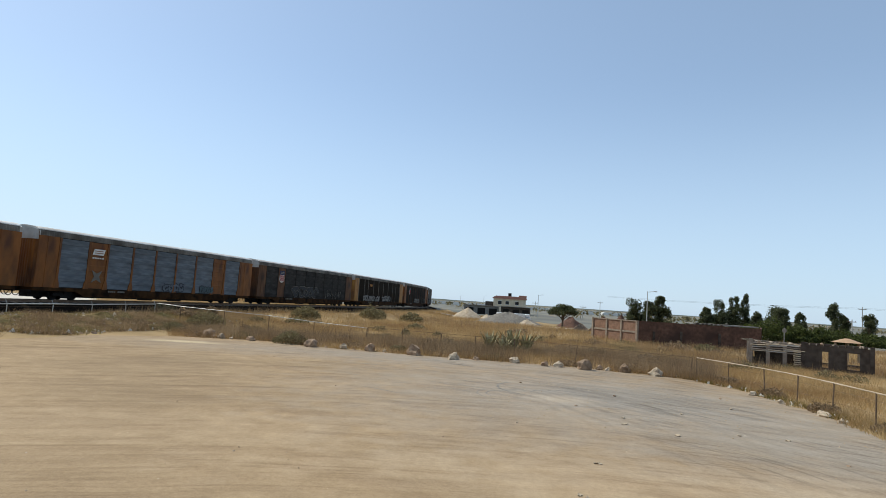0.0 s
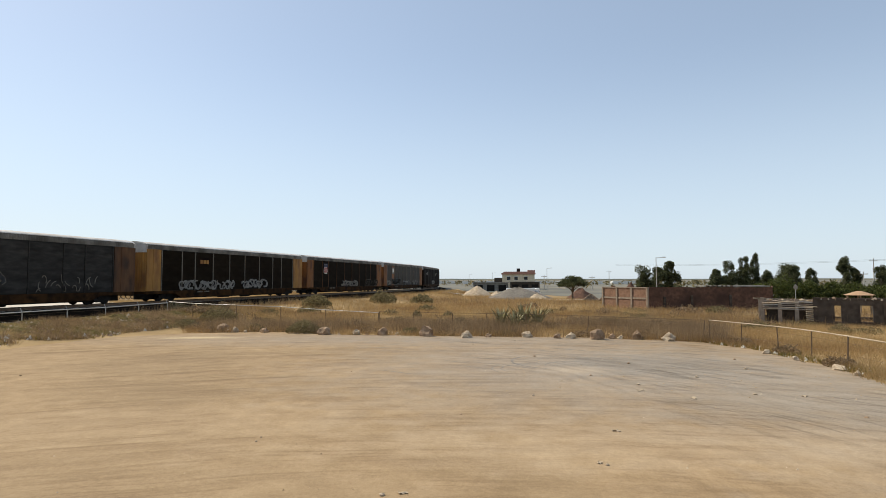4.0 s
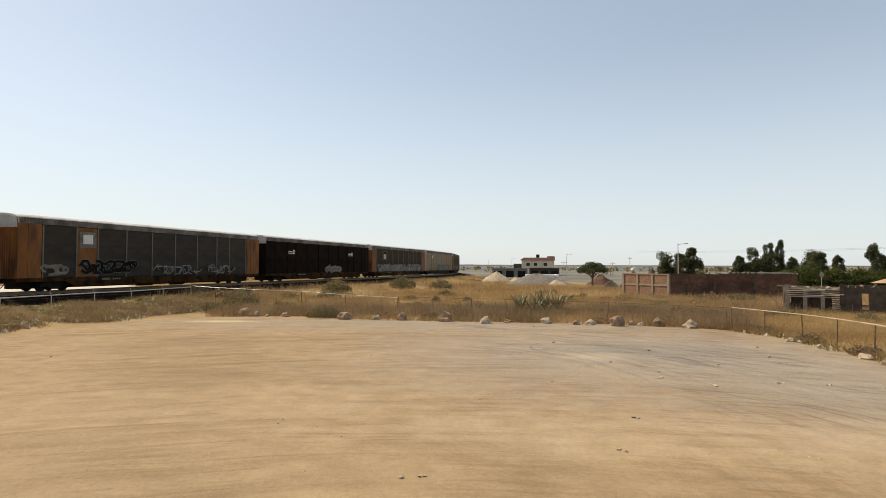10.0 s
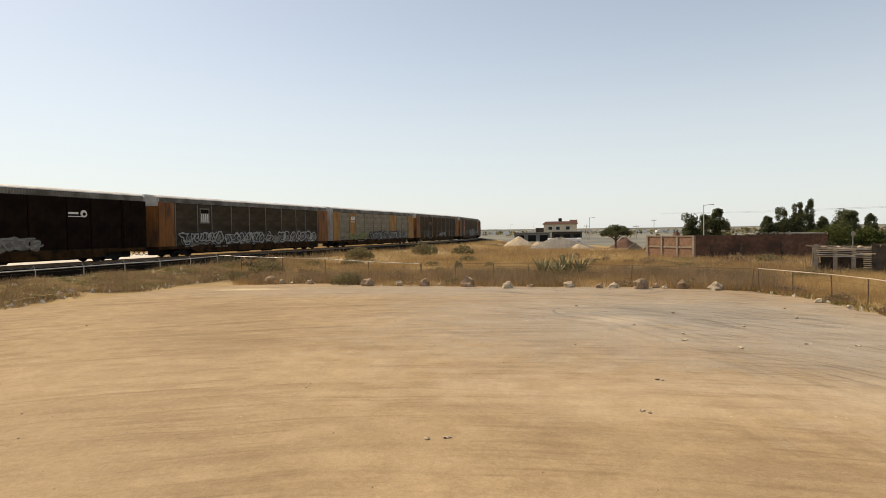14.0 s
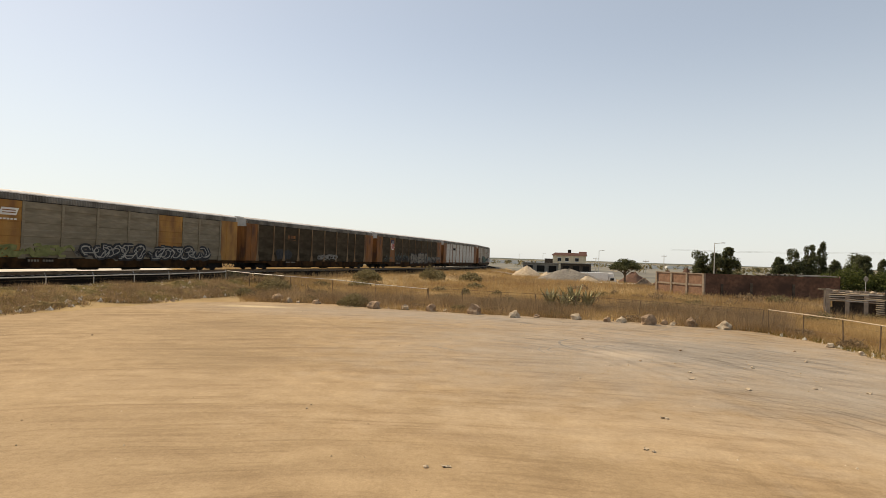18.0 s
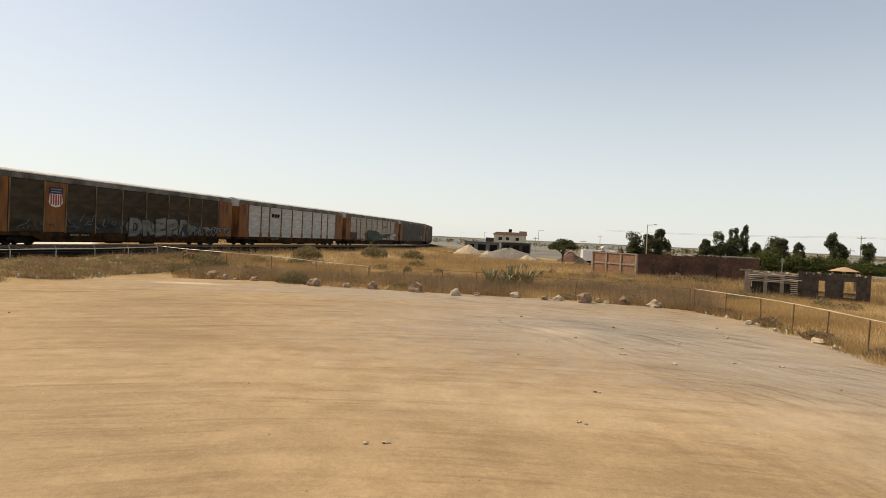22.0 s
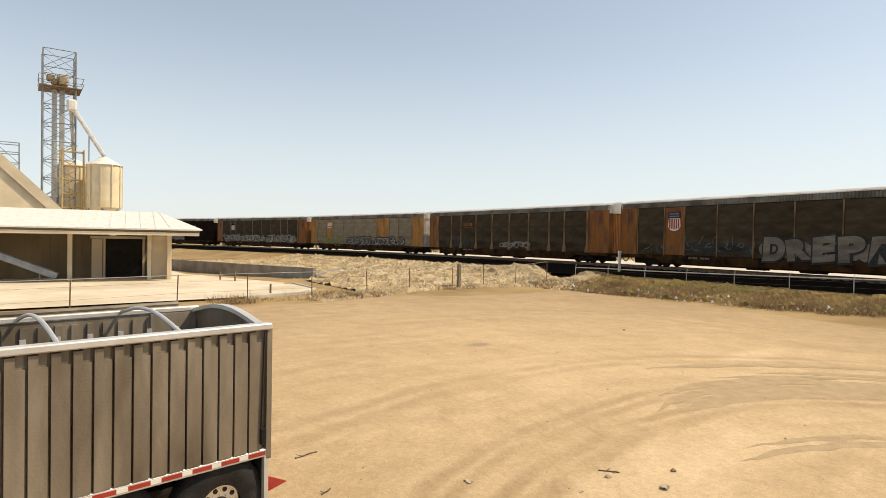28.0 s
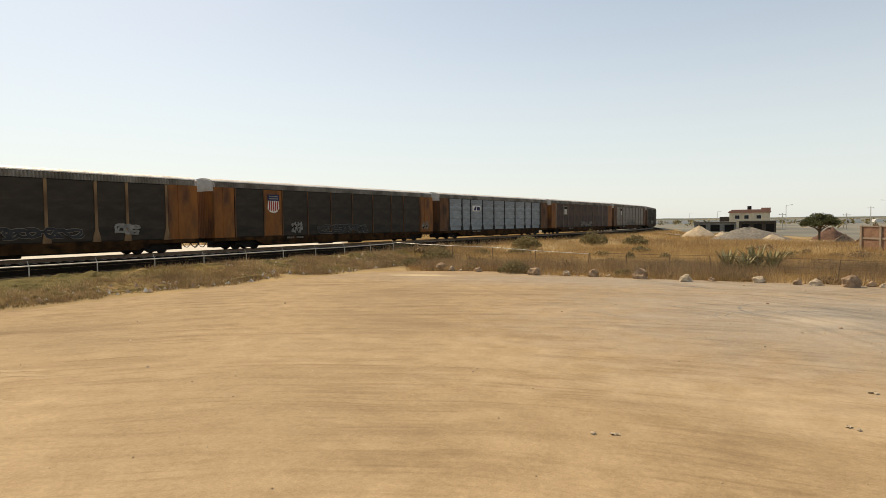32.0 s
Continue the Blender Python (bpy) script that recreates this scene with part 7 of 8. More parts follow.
wall_with_holes((27.35, 43.3), (31.1, 41.4), 1.95, [(1.2, 1.62, 0.4, 1.55), (2.75, 3.52, 0.4, 1.58)], M_BLOCK)
wall_with_holes((24.4, 45.0), (27.35, 43.3), 1.75, [(0.15, 1.0, 0.35, 1.2), (1.2, 2.1, 0.35, 1.2), (2.3, 3.2, 0.35, 1.2)], M_BLOCK)
wall_with_holes((24.4, 45.0), (27.2, 50.6), 1.9, [(1.6, 2.6, 0.5, 1.4)], M_BLOCK)
wall_with_holes((27.35, 43.3), (28.05, 44.7), 1.9, [], M_BLOCK)
wall_with_holes((31.1, 41.4), (31.6, 42.4), 1.9, [], M_BLOCK)
wall_with_holes((27.2, 50.6), (34.4, 46.9), 0.42, [], M_BLOCK)
wall_with_holes((25.2, 45.9), (27.9, 44.4), 1.6, [], M_BLOCK, "inner_wall")
r_ = random.Random(8)
for i in range(8):
    k = i / 8
    part("block", boxm(-0.3, 0.3, -0.11, 0.11, 0, 0.12, 0.02), M_CONCW, ruin, "pale loose block", pose(24.4 + 2.95 * k + 0.15, 45.0 - 1.7 * k - 0.06, 1.75, 0, r_.uniform(-3, 3), -30 + r_.uniform(-9, 9)))
for i in range(9):
    k = i / 9
    part("block", boxm(-0.2, 0.2, -0.1, 0.1, 0, 0.17, 0.02), M_BLOCK, ruin, "", pose(27.5 + 3.6 * k, 43.2 - 1.82 * k, 1.95, 0, 0, -27 + r_.uniform(-9, 9)))
for x, y, h in ((24.4, 45.0, 2.1), (25.4, 44.4, 1.95), (26.35, 43.85, 2.0), (27.35, 43.25, 2.15), (31.1, 41.35, 2.1), (29.5, 42.25, 2.05)):
    part("corner_pillar", boxm(-0.13, 0.13, -0.13, 0.13, -0.2, h), M_CONCW if x < 27 else M_BLOCK, ruin, "rough concrete pillar", pose(x, y, 0, 0, 0, -28))
for i in range(15):                                      # loose courses of bleached poles between the pillars
    row, bay = i % 5, i // 5
    part("pale_pole", rod(bmesh.new(), (-0.62 + 0.16 * r_.random(), 0, 0), (0.62 + 0.16 * r_.random(), 0, r_.uniform(-0.06, 0.06)), 0.05, 0.035, 6), (M_SAND, M_CONCW, M_CONC)[i % 3], ruin, "bleached pale pole laid between the pillars", pose(24.86 + 0.97 * bay + r_.uniform(-0.08, 0.08), 44.6 - 0.56 * bay, 1.22 + 0.14 * row + r_.uniform(-0.02, 0.02), 0, 0, -30 + r_.uniform(-3, 3)))
for i in range(7):                                       # a ladder of pale blocks at the middle pillar
    part("block", boxm(-0.24, 0.24, -0.12, 0.12, 0, 0.075, 0.015), M_SAND, ruin, "pale loose block", pose(27.0 + r_.uniform(-0.03, 0.03), 43.36, 0.42 + 0.15 * i, 0, 0, -30 + r_.uniform(-4, 4)))
for i in range(16):                                      # rubble and log ends along the top
    k = (i + r_.random()) / 16
    x, y = (24.5 + 2.9 * k * 2, 44.95 - 1.68 * k * 2) if k < 0.5 else (27.4 + 3.6 * (k * 2 - 1), 43.25 - 1.82 * (k * 2 - 1))
    part("rubble", blob(r_, r_.uniform(0.09, 0.17), 0.4, 0.7, 1), (M_CONCW, M_ROCK, M_SAND)[i % 3], ruin, "", pose(x, y, 2.0 if k >= 0.5 else 1.84, 0, 0, r_.uniform(0, 360)))
for i in range(4):
    part("scrap_beam", boxm(-1.5, 1.5, -0.06, 0.06, 0, 0.1), M_WOOD, ruin, "grey loose beam", pose(25.8 + 0.3 * i, 44.9 + i * 0.9, 1.85, 0, 2, -28 + 6 * i))

house = thing("house", "cream two-storey house with a red tiled parapet roof", "house", pose(32.0, 254, 0, 0, 0, -7))
part("wall", boxm(-7.0, 7.0, 0, 9, -0.3, 6.1), M_CREAM, house)
bm = bmesh.new()
prism(bm, [(-7.5, 6.1), (7.4, 6.1), (7.4, 6.6), (6.2, 7.3), (-6.0, 7.3), (-7.5, 6.4)], -0.6, 9.4)
part("roof", bm, M_TILE, house, "faded red tiled roof")
part("parapet", boxm(4.0, 7.2, -0.4, 3, 6.1, 7.9), M_TILE, house, "red parapet block")
for x in (-4.2, -1.0, 3.2):
    wdw = part("window", boxm(x - 0.75, x + 0.75, -0.06, 0.1, 3.7, 5.1), M_GLASSD, house, "dark window pane")
    part("window_frame", boxm(x - 0.9, x + 0.9, -0.1, 0.02, 5.1, 5.3), M_WHITE, wdw)
    part("window_sill", boxm(x - 0.9, x + 0.9, -0.14, 0.02, 3.5, 3.7), M_WHITE, wdw)
bm = bmesh.new()
rod(bm, (0.0, 3, 7.2), (0.0, 3, 8.7), 0.75, n=14)
part("water_tank", bm, M_UNDER, house, "black water tank on the roof")
part("side_wing", boxm(-10.5, -7.0, 1.0, 8, -0.3, 4.6), M_BLOCK, house, "lower grey wing")

for i, (x, y, w, d, h, mm, lab) in enumerate([(14.5, 185, 11, 6, 2.7, M_CONCD, "low dark workshop shed"), (25, 182, 9, 6, 2.9, M_BLOCK, "low grey block shed")]):
    s_ = thing("shed", lab + " on the far field", "shed", pose(x, y, 0, 0, 0, -5), "sheds on the field")
    part("wall", boxm(-w / 2, w / 2, 0, d, -0.2, h), mm, s_)
    part("roof", boxm(-w / 2 - 0.4, w / 2 + 0.4, -0.5, d + 0.3, h, h + 0.18), M_CONCD, s_, "flat dark roof slab")
    for j in range(3):
        xx = -w / 2 + w * (j + 0.5) / 3
        part("doorway", boxm(xx - w * 0.11, xx + w * 0.11, -0.03, 0.2, 0, h * 0.75), M_DARK, s_, "doorway panel painted dark for the shade inside")


def heap(x, y, rx, ry, h, material, label, seed):
    bm = bmesh.new()
    n, m_ = 28, 9
    rows = []
    for j in range(m_):
        k = j / (m_ - 1)
        row = []
        for i in range(n):
            q = 2 * math.pi * i / n
            w = 1 + 0.18 * noise.noise((math.cos(q) * 1.5, math.sin(q) * 1.5, seed)) + 0.16 * noise.noise((math.cos(q) * 4, math.sin(q) * 4, seed + k * 4))
            row.append(bm.verts.new((rx * (1 - k) * w * math.cos(q), ry * (1 - k) * w * math.sin(q), h * (1 - (1 - k) ** 1.25) + 0.22 * h * k * noise.noise((math.cos(q) * 2 + k * 2, math.sin(q) * 2, k * 4 + seed)) - 0.1)))
        rows.append(row)
    for a_, b_ in zip(rows, rows[1:]):
        for i in range(n):
            bm.faces.new((a_[i], a_[(i + 1) % n], b_[(i + 1) % n], b_[i]))
    bmesh.ops.remove_doubles(bm, verts=bm.verts, dist=0.001)
    ob = put("mound", bm, material, None, pose(x, y, 0), True)
    tagged(ob, label, "mound", "mounds of building material")


heap(7.0, 124, 3.6, 3, 2.4, M_SAND, "pale sand heap on the field", 1)
heap(10.6, 120, 1.9, 2, 1.3, M_SAND, "low pale heap of sand", 2)
heap(13.4, 106, 7.0, 4, 2.25, M_GREYHEAP, "grey gravel heap on the field", 3)
heap(16.2, 103, 2.2, 2, 1.2, M_SAND, "low pale heap of sand", 4)
heap(26.0, 112, 3.0, 3, 2.0, M_BRICKW, "dark heap of loose earth", 5)
heap(28.4, 98, 2.6, 2, 2.6, M_BRICKW, "dark heap of loose earth", 6)
heap(25.0, 100, 1.5, 1.5, 1.2, M_ROCK, "low dark heap of loose earth", 7)
heap(31.2, 98, 2.2, 2, 3.1, M_BRICKW, "dark heap of loose earth", 8)
# a pale dirt road on the field
bm = bmesh.new()
vs = [bm.verts.new(v) for v in ((17, 100, 0.07), (60, 96, 0.07), (60, 99, 0.07), (17, 104, 0.07))]
bm.faces.new(vs)
tagged(put("dirt_road", bm, M_PALE), "pale dirt road across the field", "road", kind="structure")


def street_lamp(x, y, h, flip=1, label="tall grey street lamp with one arm"):
    l_ = thing("street_lamp", label, "street lamp", pose(x, y, 0), "street lamps")
    part("pole", rod(bmesh.new(), (0, 0, -0.3), (0, 0, h), 0.11, 0.07, 8), M_GALVPIPE, l_)
    part("arm", rod(bmesh.new(), (0, 0, h - 0.15), (1.4 * flip, 0, h + 0.02), 0.05, n=6), M_GALVPIPE, l_)
    part("lamp_head", boxm(min(1.2 * flip, 1.9 * flip), max(1.2 * flip, 1.9 * flip), -0.14, 0.14, h - 0.06, h + 0.1, 0.03), M_GALVPIPE, l_)


street_lamp(42.0, 115.9, 8.0)
street_lamp(37.8, 216, 8.0)
street_lamp(30.5, 373, 8.4)
street_lamp(17.5, 420, 8.0)


def power_pole(x, y, h):
    p_ = thing("power_pole", "concrete power pole with a cross arm", "power pole", pose(x, y, 0), "power poles")
    part("pole", rod(bmesh.new(), (0, 0, -0.3), (0, 0, h), 0.16, 0.10, 8), M_CONC, p_)
    part("cross_arm", boxm(-1.1, 1.1, -0.06, 0.06, h - 0.7, h - 0.55), M_WOOD, p_)
    for q in (-0.95, 0.0, 0.95):
        part("insulator", rod(bmesh.new(), (q, 0, h - 0.55), (q, 0, h - 0.3), 0.06, 0.04, 6), M_BRICKW, p_)


power_pole(114.6, 156, 9.2)
power_pole(107.5, 150, 5.6)
power_pole(76, 270, 8)
for x, y, h in [(58, 230, 5.2), (40, 235, 5.6)]:
    power_pole(x, y, h)
cab = thing("power_lines", "thin dark overhead power lines", "cable")
for z in (8.9, 8.6):
    bm = bmesh.new()
    p0, p1 = Vector((60, 205, z)), Vector((114.6, 156, z))
    p2 = Vector((170, 105, z))
    for a_, b_ in ((p0, p1), (p1, p2)):
        for i in range(10):
            q0, q1 = i / 10, (i + 1) / 10
            rod(bm, a_.lerp(b_, q0) - Vector((0, 0, 1.6 * q0 * (1 - q0) * 1.2)), a_.lerp(b_, q1) - Vector((0, 0, 1.6 * q1 * (1 - q1) * 1.2)), 0.02, n=3)
    part("cable", bm, M_UNDER, cab)

sign = thing("road_sign", "grey back of an eight-sided road sign on a post", "road sign", pose(38.7, 64.5, 0, 0, 0, 10))
part("post", rod(bmesh.new(), (0, 0.04, -0.2), (0, 0.04, 2.95), 0.035, n=6), M_GALVPIPE, sign)
# plate takes a dark tone, the shade of the bushes put into its colour
part("plate", prism(bmesh.new(), [(0.28 * math.cos(0.3927 + 0.7854 * i), 2.62 + 0.28 * math.sin(0.3927 + 0.7854 * i)) for i in range(8)], -0.01, 0.01), M_CONCD, sign, "grey eight-sided plate, bush shade in its dark colour")
pal = thing("palapa", "round shelter with a faded tan thatched roof", "shelter", pose(41.0, 57.9, 0))
bm = bmesh.new()
bmesh.ops.create_cone(bm, cap_ends=True, segments=20, radius1=1.35, radius2=0.2, depth=0.4, matrix=Matrix.Translation((0, 0, 2.13)))
part("roof", bm, M_THATCH, pal, "faded thatched cone roof")
for i in range(6):
    q = 1.047 * i
    part("post", rod(bmesh.new(), (1.12 * math.cos(q), 1.12 * math.sin(q), -0.2), (1.12 * math.cos(q), 1.12 * math.sin(q), 1.96), 0.06, n=6), M_WOOD, pal)


# distant ridge and fields
def ridge(name, r, az0, az1, h0, h1, seed, material, label):
    verts, faces = [], []
    n = 160
    for i in range(n + 1):
        a_ = radians(az0 + (az1 - az0) * i / n)
        h = h0 + (h1 - h0) * (0.5 + 0.5 * noise.noise((i * 0.06, seed, 0))) + 0.2 * h0 * noise.noise((i * 0.4, seed, 4))
        for k, (dr, z) in enumerate(((0, -3), (40, h * 0.7), (120, h), (400, -3))):
            verts.append((-(r + dr) * math.sin(a_), (r + dr) * math.cos(a_), z))
        if i:
            q = 4 * i
            for k in range(3):
                faces.append((q - 4 + k, q + k, q + k + 1, q - 3 + k))
    tagged(mesh_from(name, verts, faces, material, True), label, "hills", kind="backdrop")


ridge("far_ridge", 2600, -70, 30, 6, 16, 1, M_HILL, "low bluish ridge on the horizon")
ridge("far_ridge_west", 1500, 30, 260, 2, 8, 2, M_HILL, "low dry ridge beyond the railway")



def far_fields():
    """Dull fields of the far plain, haze put into their colour, a sheet just over the soil."""
    verts, faces = [], []
    rs = [158 * 1.16 ** i for i in range(19)]
    for i in range(61):
        a_ = radians(-62 + 1.42 * i)
        for r in rs:
            r_ = r * (1 + 0.1 * noise.noise((i * 0.35, r * 0.004, 2)))
            x, y = -r_ * math.sin(a_), r_ * math.cos(a_)
            verts.append((x, y, gz(x, y) + 0.12))
        if i:
            q = len(rs) * i
            faces += [(q - len(rs) + k, q + k, q + k + 1, q - len(rs) + k + 1) for k in range(len(rs) - 1)]
    tagged(mesh_from("far_fields", verts, faces, M_HAZEF, True), "dull grey-brown fields of the far plain, haze in their colour", "fields", kind="structure")


far_fields()


def far_scrub(name, n, az0, az1, r0, r1, h, material, label, seed):
    """Distant thorn bushes and field hedges as small leaf clumps, one mesh."""
    r = np.random.RandomState(seed)
    x, y = fan(az0, az1, r0, r1)(r, n)
    rowy = np.sin(x * 0.021 + 2 * np.sin(y * 0.013)) + np.sin(y * 0.03 + x * 0.004)
    ok = rowy + 0.7 * r.randn(n) > 0.35
    x, y = x[ok], y[ok]
    z = ground_z(x, y)
    verts, faces = [], []
    for xx, yy, zz in zip(x, y, z):
        hh, ww = h * (0.5 + r.rand()), h * (0.8 + 1.4 * r.rand())
        for j in range(9):
            c_ = Vector((xx + ww * (r.rand() - 0.5), yy + ww * (r.rand() - 0.5), zz + hh * r.rand() ** 0.7))
            u = Vector(r.randn(3)).normalized() * hh * 0.4
            v = Vector(r.randn(3)).normalized() * hh * 0.3
            q = len(verts)
            verts += [c_ - u, c_ + v, c_ + u, c_ - v]
            faces.append((q, q + 1, q + 2, q + 3))
    tagged(mesh_from(name, verts, faces, material), label, "scrub", kind="stuff")


far_scrub("far_scrub", 2600, -50, 14, 260, 1100, 2.2, M_BUSH, "dark scrub and hedges scattered over far fields", 31)
far_scrub("far_scrub_west", 1500, 30, 200, 130, 600, 2.6, M_BUSH, "grey-brown scrub scattered beyond the railway", 32)
for i, (x, y, w, h) in enumerate([(14, 640, 60, 3.4), (40, 560, 46, 3.0), (88, 600, 60, 3.0), (120, 520, 40, 2.8), (-6, 700, 40, 3.2), (190, 560, 60, 2.8), (70, 760, 80, 3.4)]):
    g_ = thing("greenhouse", "long low white greenhouse on the far fields", "greenhouse", pose(x, y, gz(x, y), 0, 0, -4), "greenhouses far off")
    bm = bmesh.new()
    prism(bm, [(-w / 2, -0.2), (w / 2, -0.2), (w / 2, h * 0.8), (w / 2 - 2, h), (-w / 2 + 2, h), (-w / 2, h * 0.8)], -5, 5)
    part("cover", bm, M_WHITE, g_, "white plastic cover")
r_ = random.Random(77)
for i in range(26):                                     # scrub beyond the railway, seen between the cars
    a_ = radians(36 + 4.6 * i)
    d = r_.uniform(95, 170)
    x, y = -d * math.sin(a_), d * math.cos(a_)
    bush("scrub", x, y, r_.uniform(5, 9), r_.uniform(2.2, 4.2), M_BUSH, "grey-brown scrub beyond the railway", 260, 200 + i, True, 0.4)


# ---- grain yard beyond the lot: apron, shed, bins, elevator tower ----
bm = bmesh.new()
vs = [bm.verts.new((x, y, z)) for x, y, z in [(-10.0, -32.0, 0.09), (-13.9, -33.2, 0.09), (-15.6, -35.4, 0.09), (-15.9, -40, 0.09), (-11.6, -54, 0.09), (-11.6, -75, 0.09), (14, -75, 0.09), (14, -31.0, 0.09), (-1, -31.4, 0.09)]]
f = bm.faces.new(vs)
bmesh.ops.recalc_face_normals(bm, faces=[f])
if f.normal.z < 0:
    f.normal_flip()
tagged(put("concrete_apron", bm, M_APRON), "sunlit pale concrete apron of the grain yard", "apron", kind="structure")
kerb = thing("kerb", "low concrete kerb round the apron", "kerb", kind="structure")
_kp = [(-10.0, -31.9), (-13.9, -33.1), (-15.6, -35.3), (-15.9, -40.0)]
for p, q in zip(_kp, _kp[1:]):
    L_ = math.hypot(q[0] - p[0], q[1] - p[1])
    part("kerb_stone", boxm(0, L_, -0.08, 0.08, -0.1, 0.16, 0.02), M_CONC, kerb, "", pose(p[0], p[1], 0, 0, 0, math.degrees(math.atan2(q[1] - p[1], q[0] - p[0]))))
wall_run("retaining_wall", "grey stained concrete retaining wall beside the yard", (-18.4, -41.8), (-12.0, -62.0), 1.05, 0.3, M_CONCD, 5, 0.01)
wall_run("retaining_wall", "grey stained concrete retaining wall beside the yard", (-18.4, -41.8), (-26.0, -52.0), 0.55, 0.3, M_CONCD, 6, 0.01)

shed = thing("grain_shed", "cream metal grain shed with a wide white roof", "shed", pose(-9.3, -47.0, 0, 0, 0, -8.0))
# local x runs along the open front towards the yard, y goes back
# back wall and ribs are coloured darker for the shade under the roof
part("back_wall", boxm(0.3, 22, -3.6, -3.4, 0, 4.6), M_SHADEM, shed, "corrugated metal back wall, the roof's shade in its brown", pose(0, 0, 0))
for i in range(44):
    part("wall_rib", boxm(0.4 + 0.5 * i, 0.46 + 0.5 * i, -3.4, -3.36, 0, 3.9), M_SHADEM, shed)
# no hole in the wall: a dark panel stands for the unlit inside
part("doorway", boxm(1.9, 4.4, -3.42, -3.35, 0.0, 3.05), M_DARK, shed, "doorway panel painted dark for the shade inside")
for x in (1.75, 4.4):
    part("door_jamb", boxm(x, x + 0.15, -3.42, -3.25, 0, 3.2), M_CREAM, shed)
part("door_leaf", boxm(4.6, 5.3, -3.4, -3.2, 0.0, 3.0), M_CREAM, shed, "cream sliding door leaf")
part("lintel", boxm(1.7, 5.4, -3.42, -3.2, 3.05, 3.25), M_CREAM, shed)
for x in (0.05, 1.35, 6.3, 11.5, 16.5):
    part("column", boxm(x, x + 0.28, -0.3, 0.0, 0, 3.45, 0.02), M_CREAM, shed, "cream painted column")
part("side_wall", boxm(0.0, 0.14, -3.5, -0.2, 0, 3.5), M_CREAM, shed, "cream end wall")
part("screen_wall", boxm(0.3, 1.3, -0.9, -0.8, 0, 3.3), M_CREAM, shed, "cream short screen wall")
bm = bmesh.new()
prism(bm, [(-1.7, 3.36), (22, 3.36), (22, 3.60), (-1.7, 3.58)], 1.75, 1.97)
part("fascia", bm, M_CREAM, shed, "pale fascia board under the roof")
# brown strip painted in for the shadow below the roof's edge
part("fascia_shade", prism(bmesh.new(), [(-1.75, 3.60), (22, 3.62), (22, 3.82), (-1.75, 3.78)], 1.75, 1.92), M_SHADEM, shed, "brown band for the shade under the roof edge")
bm = bmesh.new()
a0 = [bm.verts.new(v) for v in ((-1.9, 2.05, 3.84), (22.5, 2.05, 3.84), (22.5, -5.2, 5.25), (0.6, -5.2, 5.25))]
b0 = [bm.verts.new((v.co.x, v.co.y, v.co.z - 0.1)) for v in a0]
bm.faces.new(a0)
bm.faces.new(b0[::-1])
for i in range(4):
    bm.faces.new((a0[(i + 1) % 4], a0[i], b0[i], b0[(i + 1) % 4]))
bmesh.ops.recalc_face_normals(bm, faces=bm.faces)
part("roof", bm, M_WHITE, shed, "wide sunlit white sheet roof")
for i in range(24):
    x = 0.2 + 0.95 * i
    part("roof_seam", rod(bmesh.new(), (x, 2.03, 3.87), (max(x, 0.7), -5.15, 5.26), 0.012, n=4), M_WHITE, shed)
part("soffit_lamp", boxm(3.6, 4.0, 1.6, 1.76, 3.3, 3.42, 0.01), M_WHITE, shed, "small white lamp housing")
con = thing("conveyor", "slanted pale blue conveyor beside the shed", "conveyor", pose(-2.4, -47.6, 0, 0, 0, -8))
part("trough", boxm(-0.2, 9.5, -0.35, 0.35, -0.22, 0.22, 0.02), M_STEEL, con, "pale blue steel trough", pose(0.4, 0, 0.55, 0, -24, 0))
for x in (1.2, 5.2):
    part("leg", rod(bmesh.new(), (x, 0, 0.03), (x, 0, 0.45 * x + 0.4), 0.06, n=6), M_STEEL, con)

barn = thing("gable_barn", "large white barn with a sloped gable roof", "barn", pose(9.0, -62, 0))
bm = bmesh.new()
prism(bm, [(-12.0, 0), (12, 0), (12, 4.9), (0, 17.4), (-12.0, 4.9)], -18, 0)
part("gable_wall", bm, M_CREAMM, barn, "cream metal gable wall")
for sgn in (-1, 1):
    bm = bmesh.new()
    prism(bm, [(sgn * 12.5, 4.75), (0, 17.6), (0, 18.15), (sgn * 12.5, 5.2)], -18.4, 0.15)
    part("roof_slope", bm, M_WHITE, barn, "white sheet roof slope")
    bm = bmesh.new()
    prism(bm, [(sgn * 12.5, 4.1), (0, 16.9), (0, 18.17), (sgn * 12.5, 5.25)], 0.16, 0.22)
    part("barge_board", bm, M_CREAM, barn, "cream barge board")


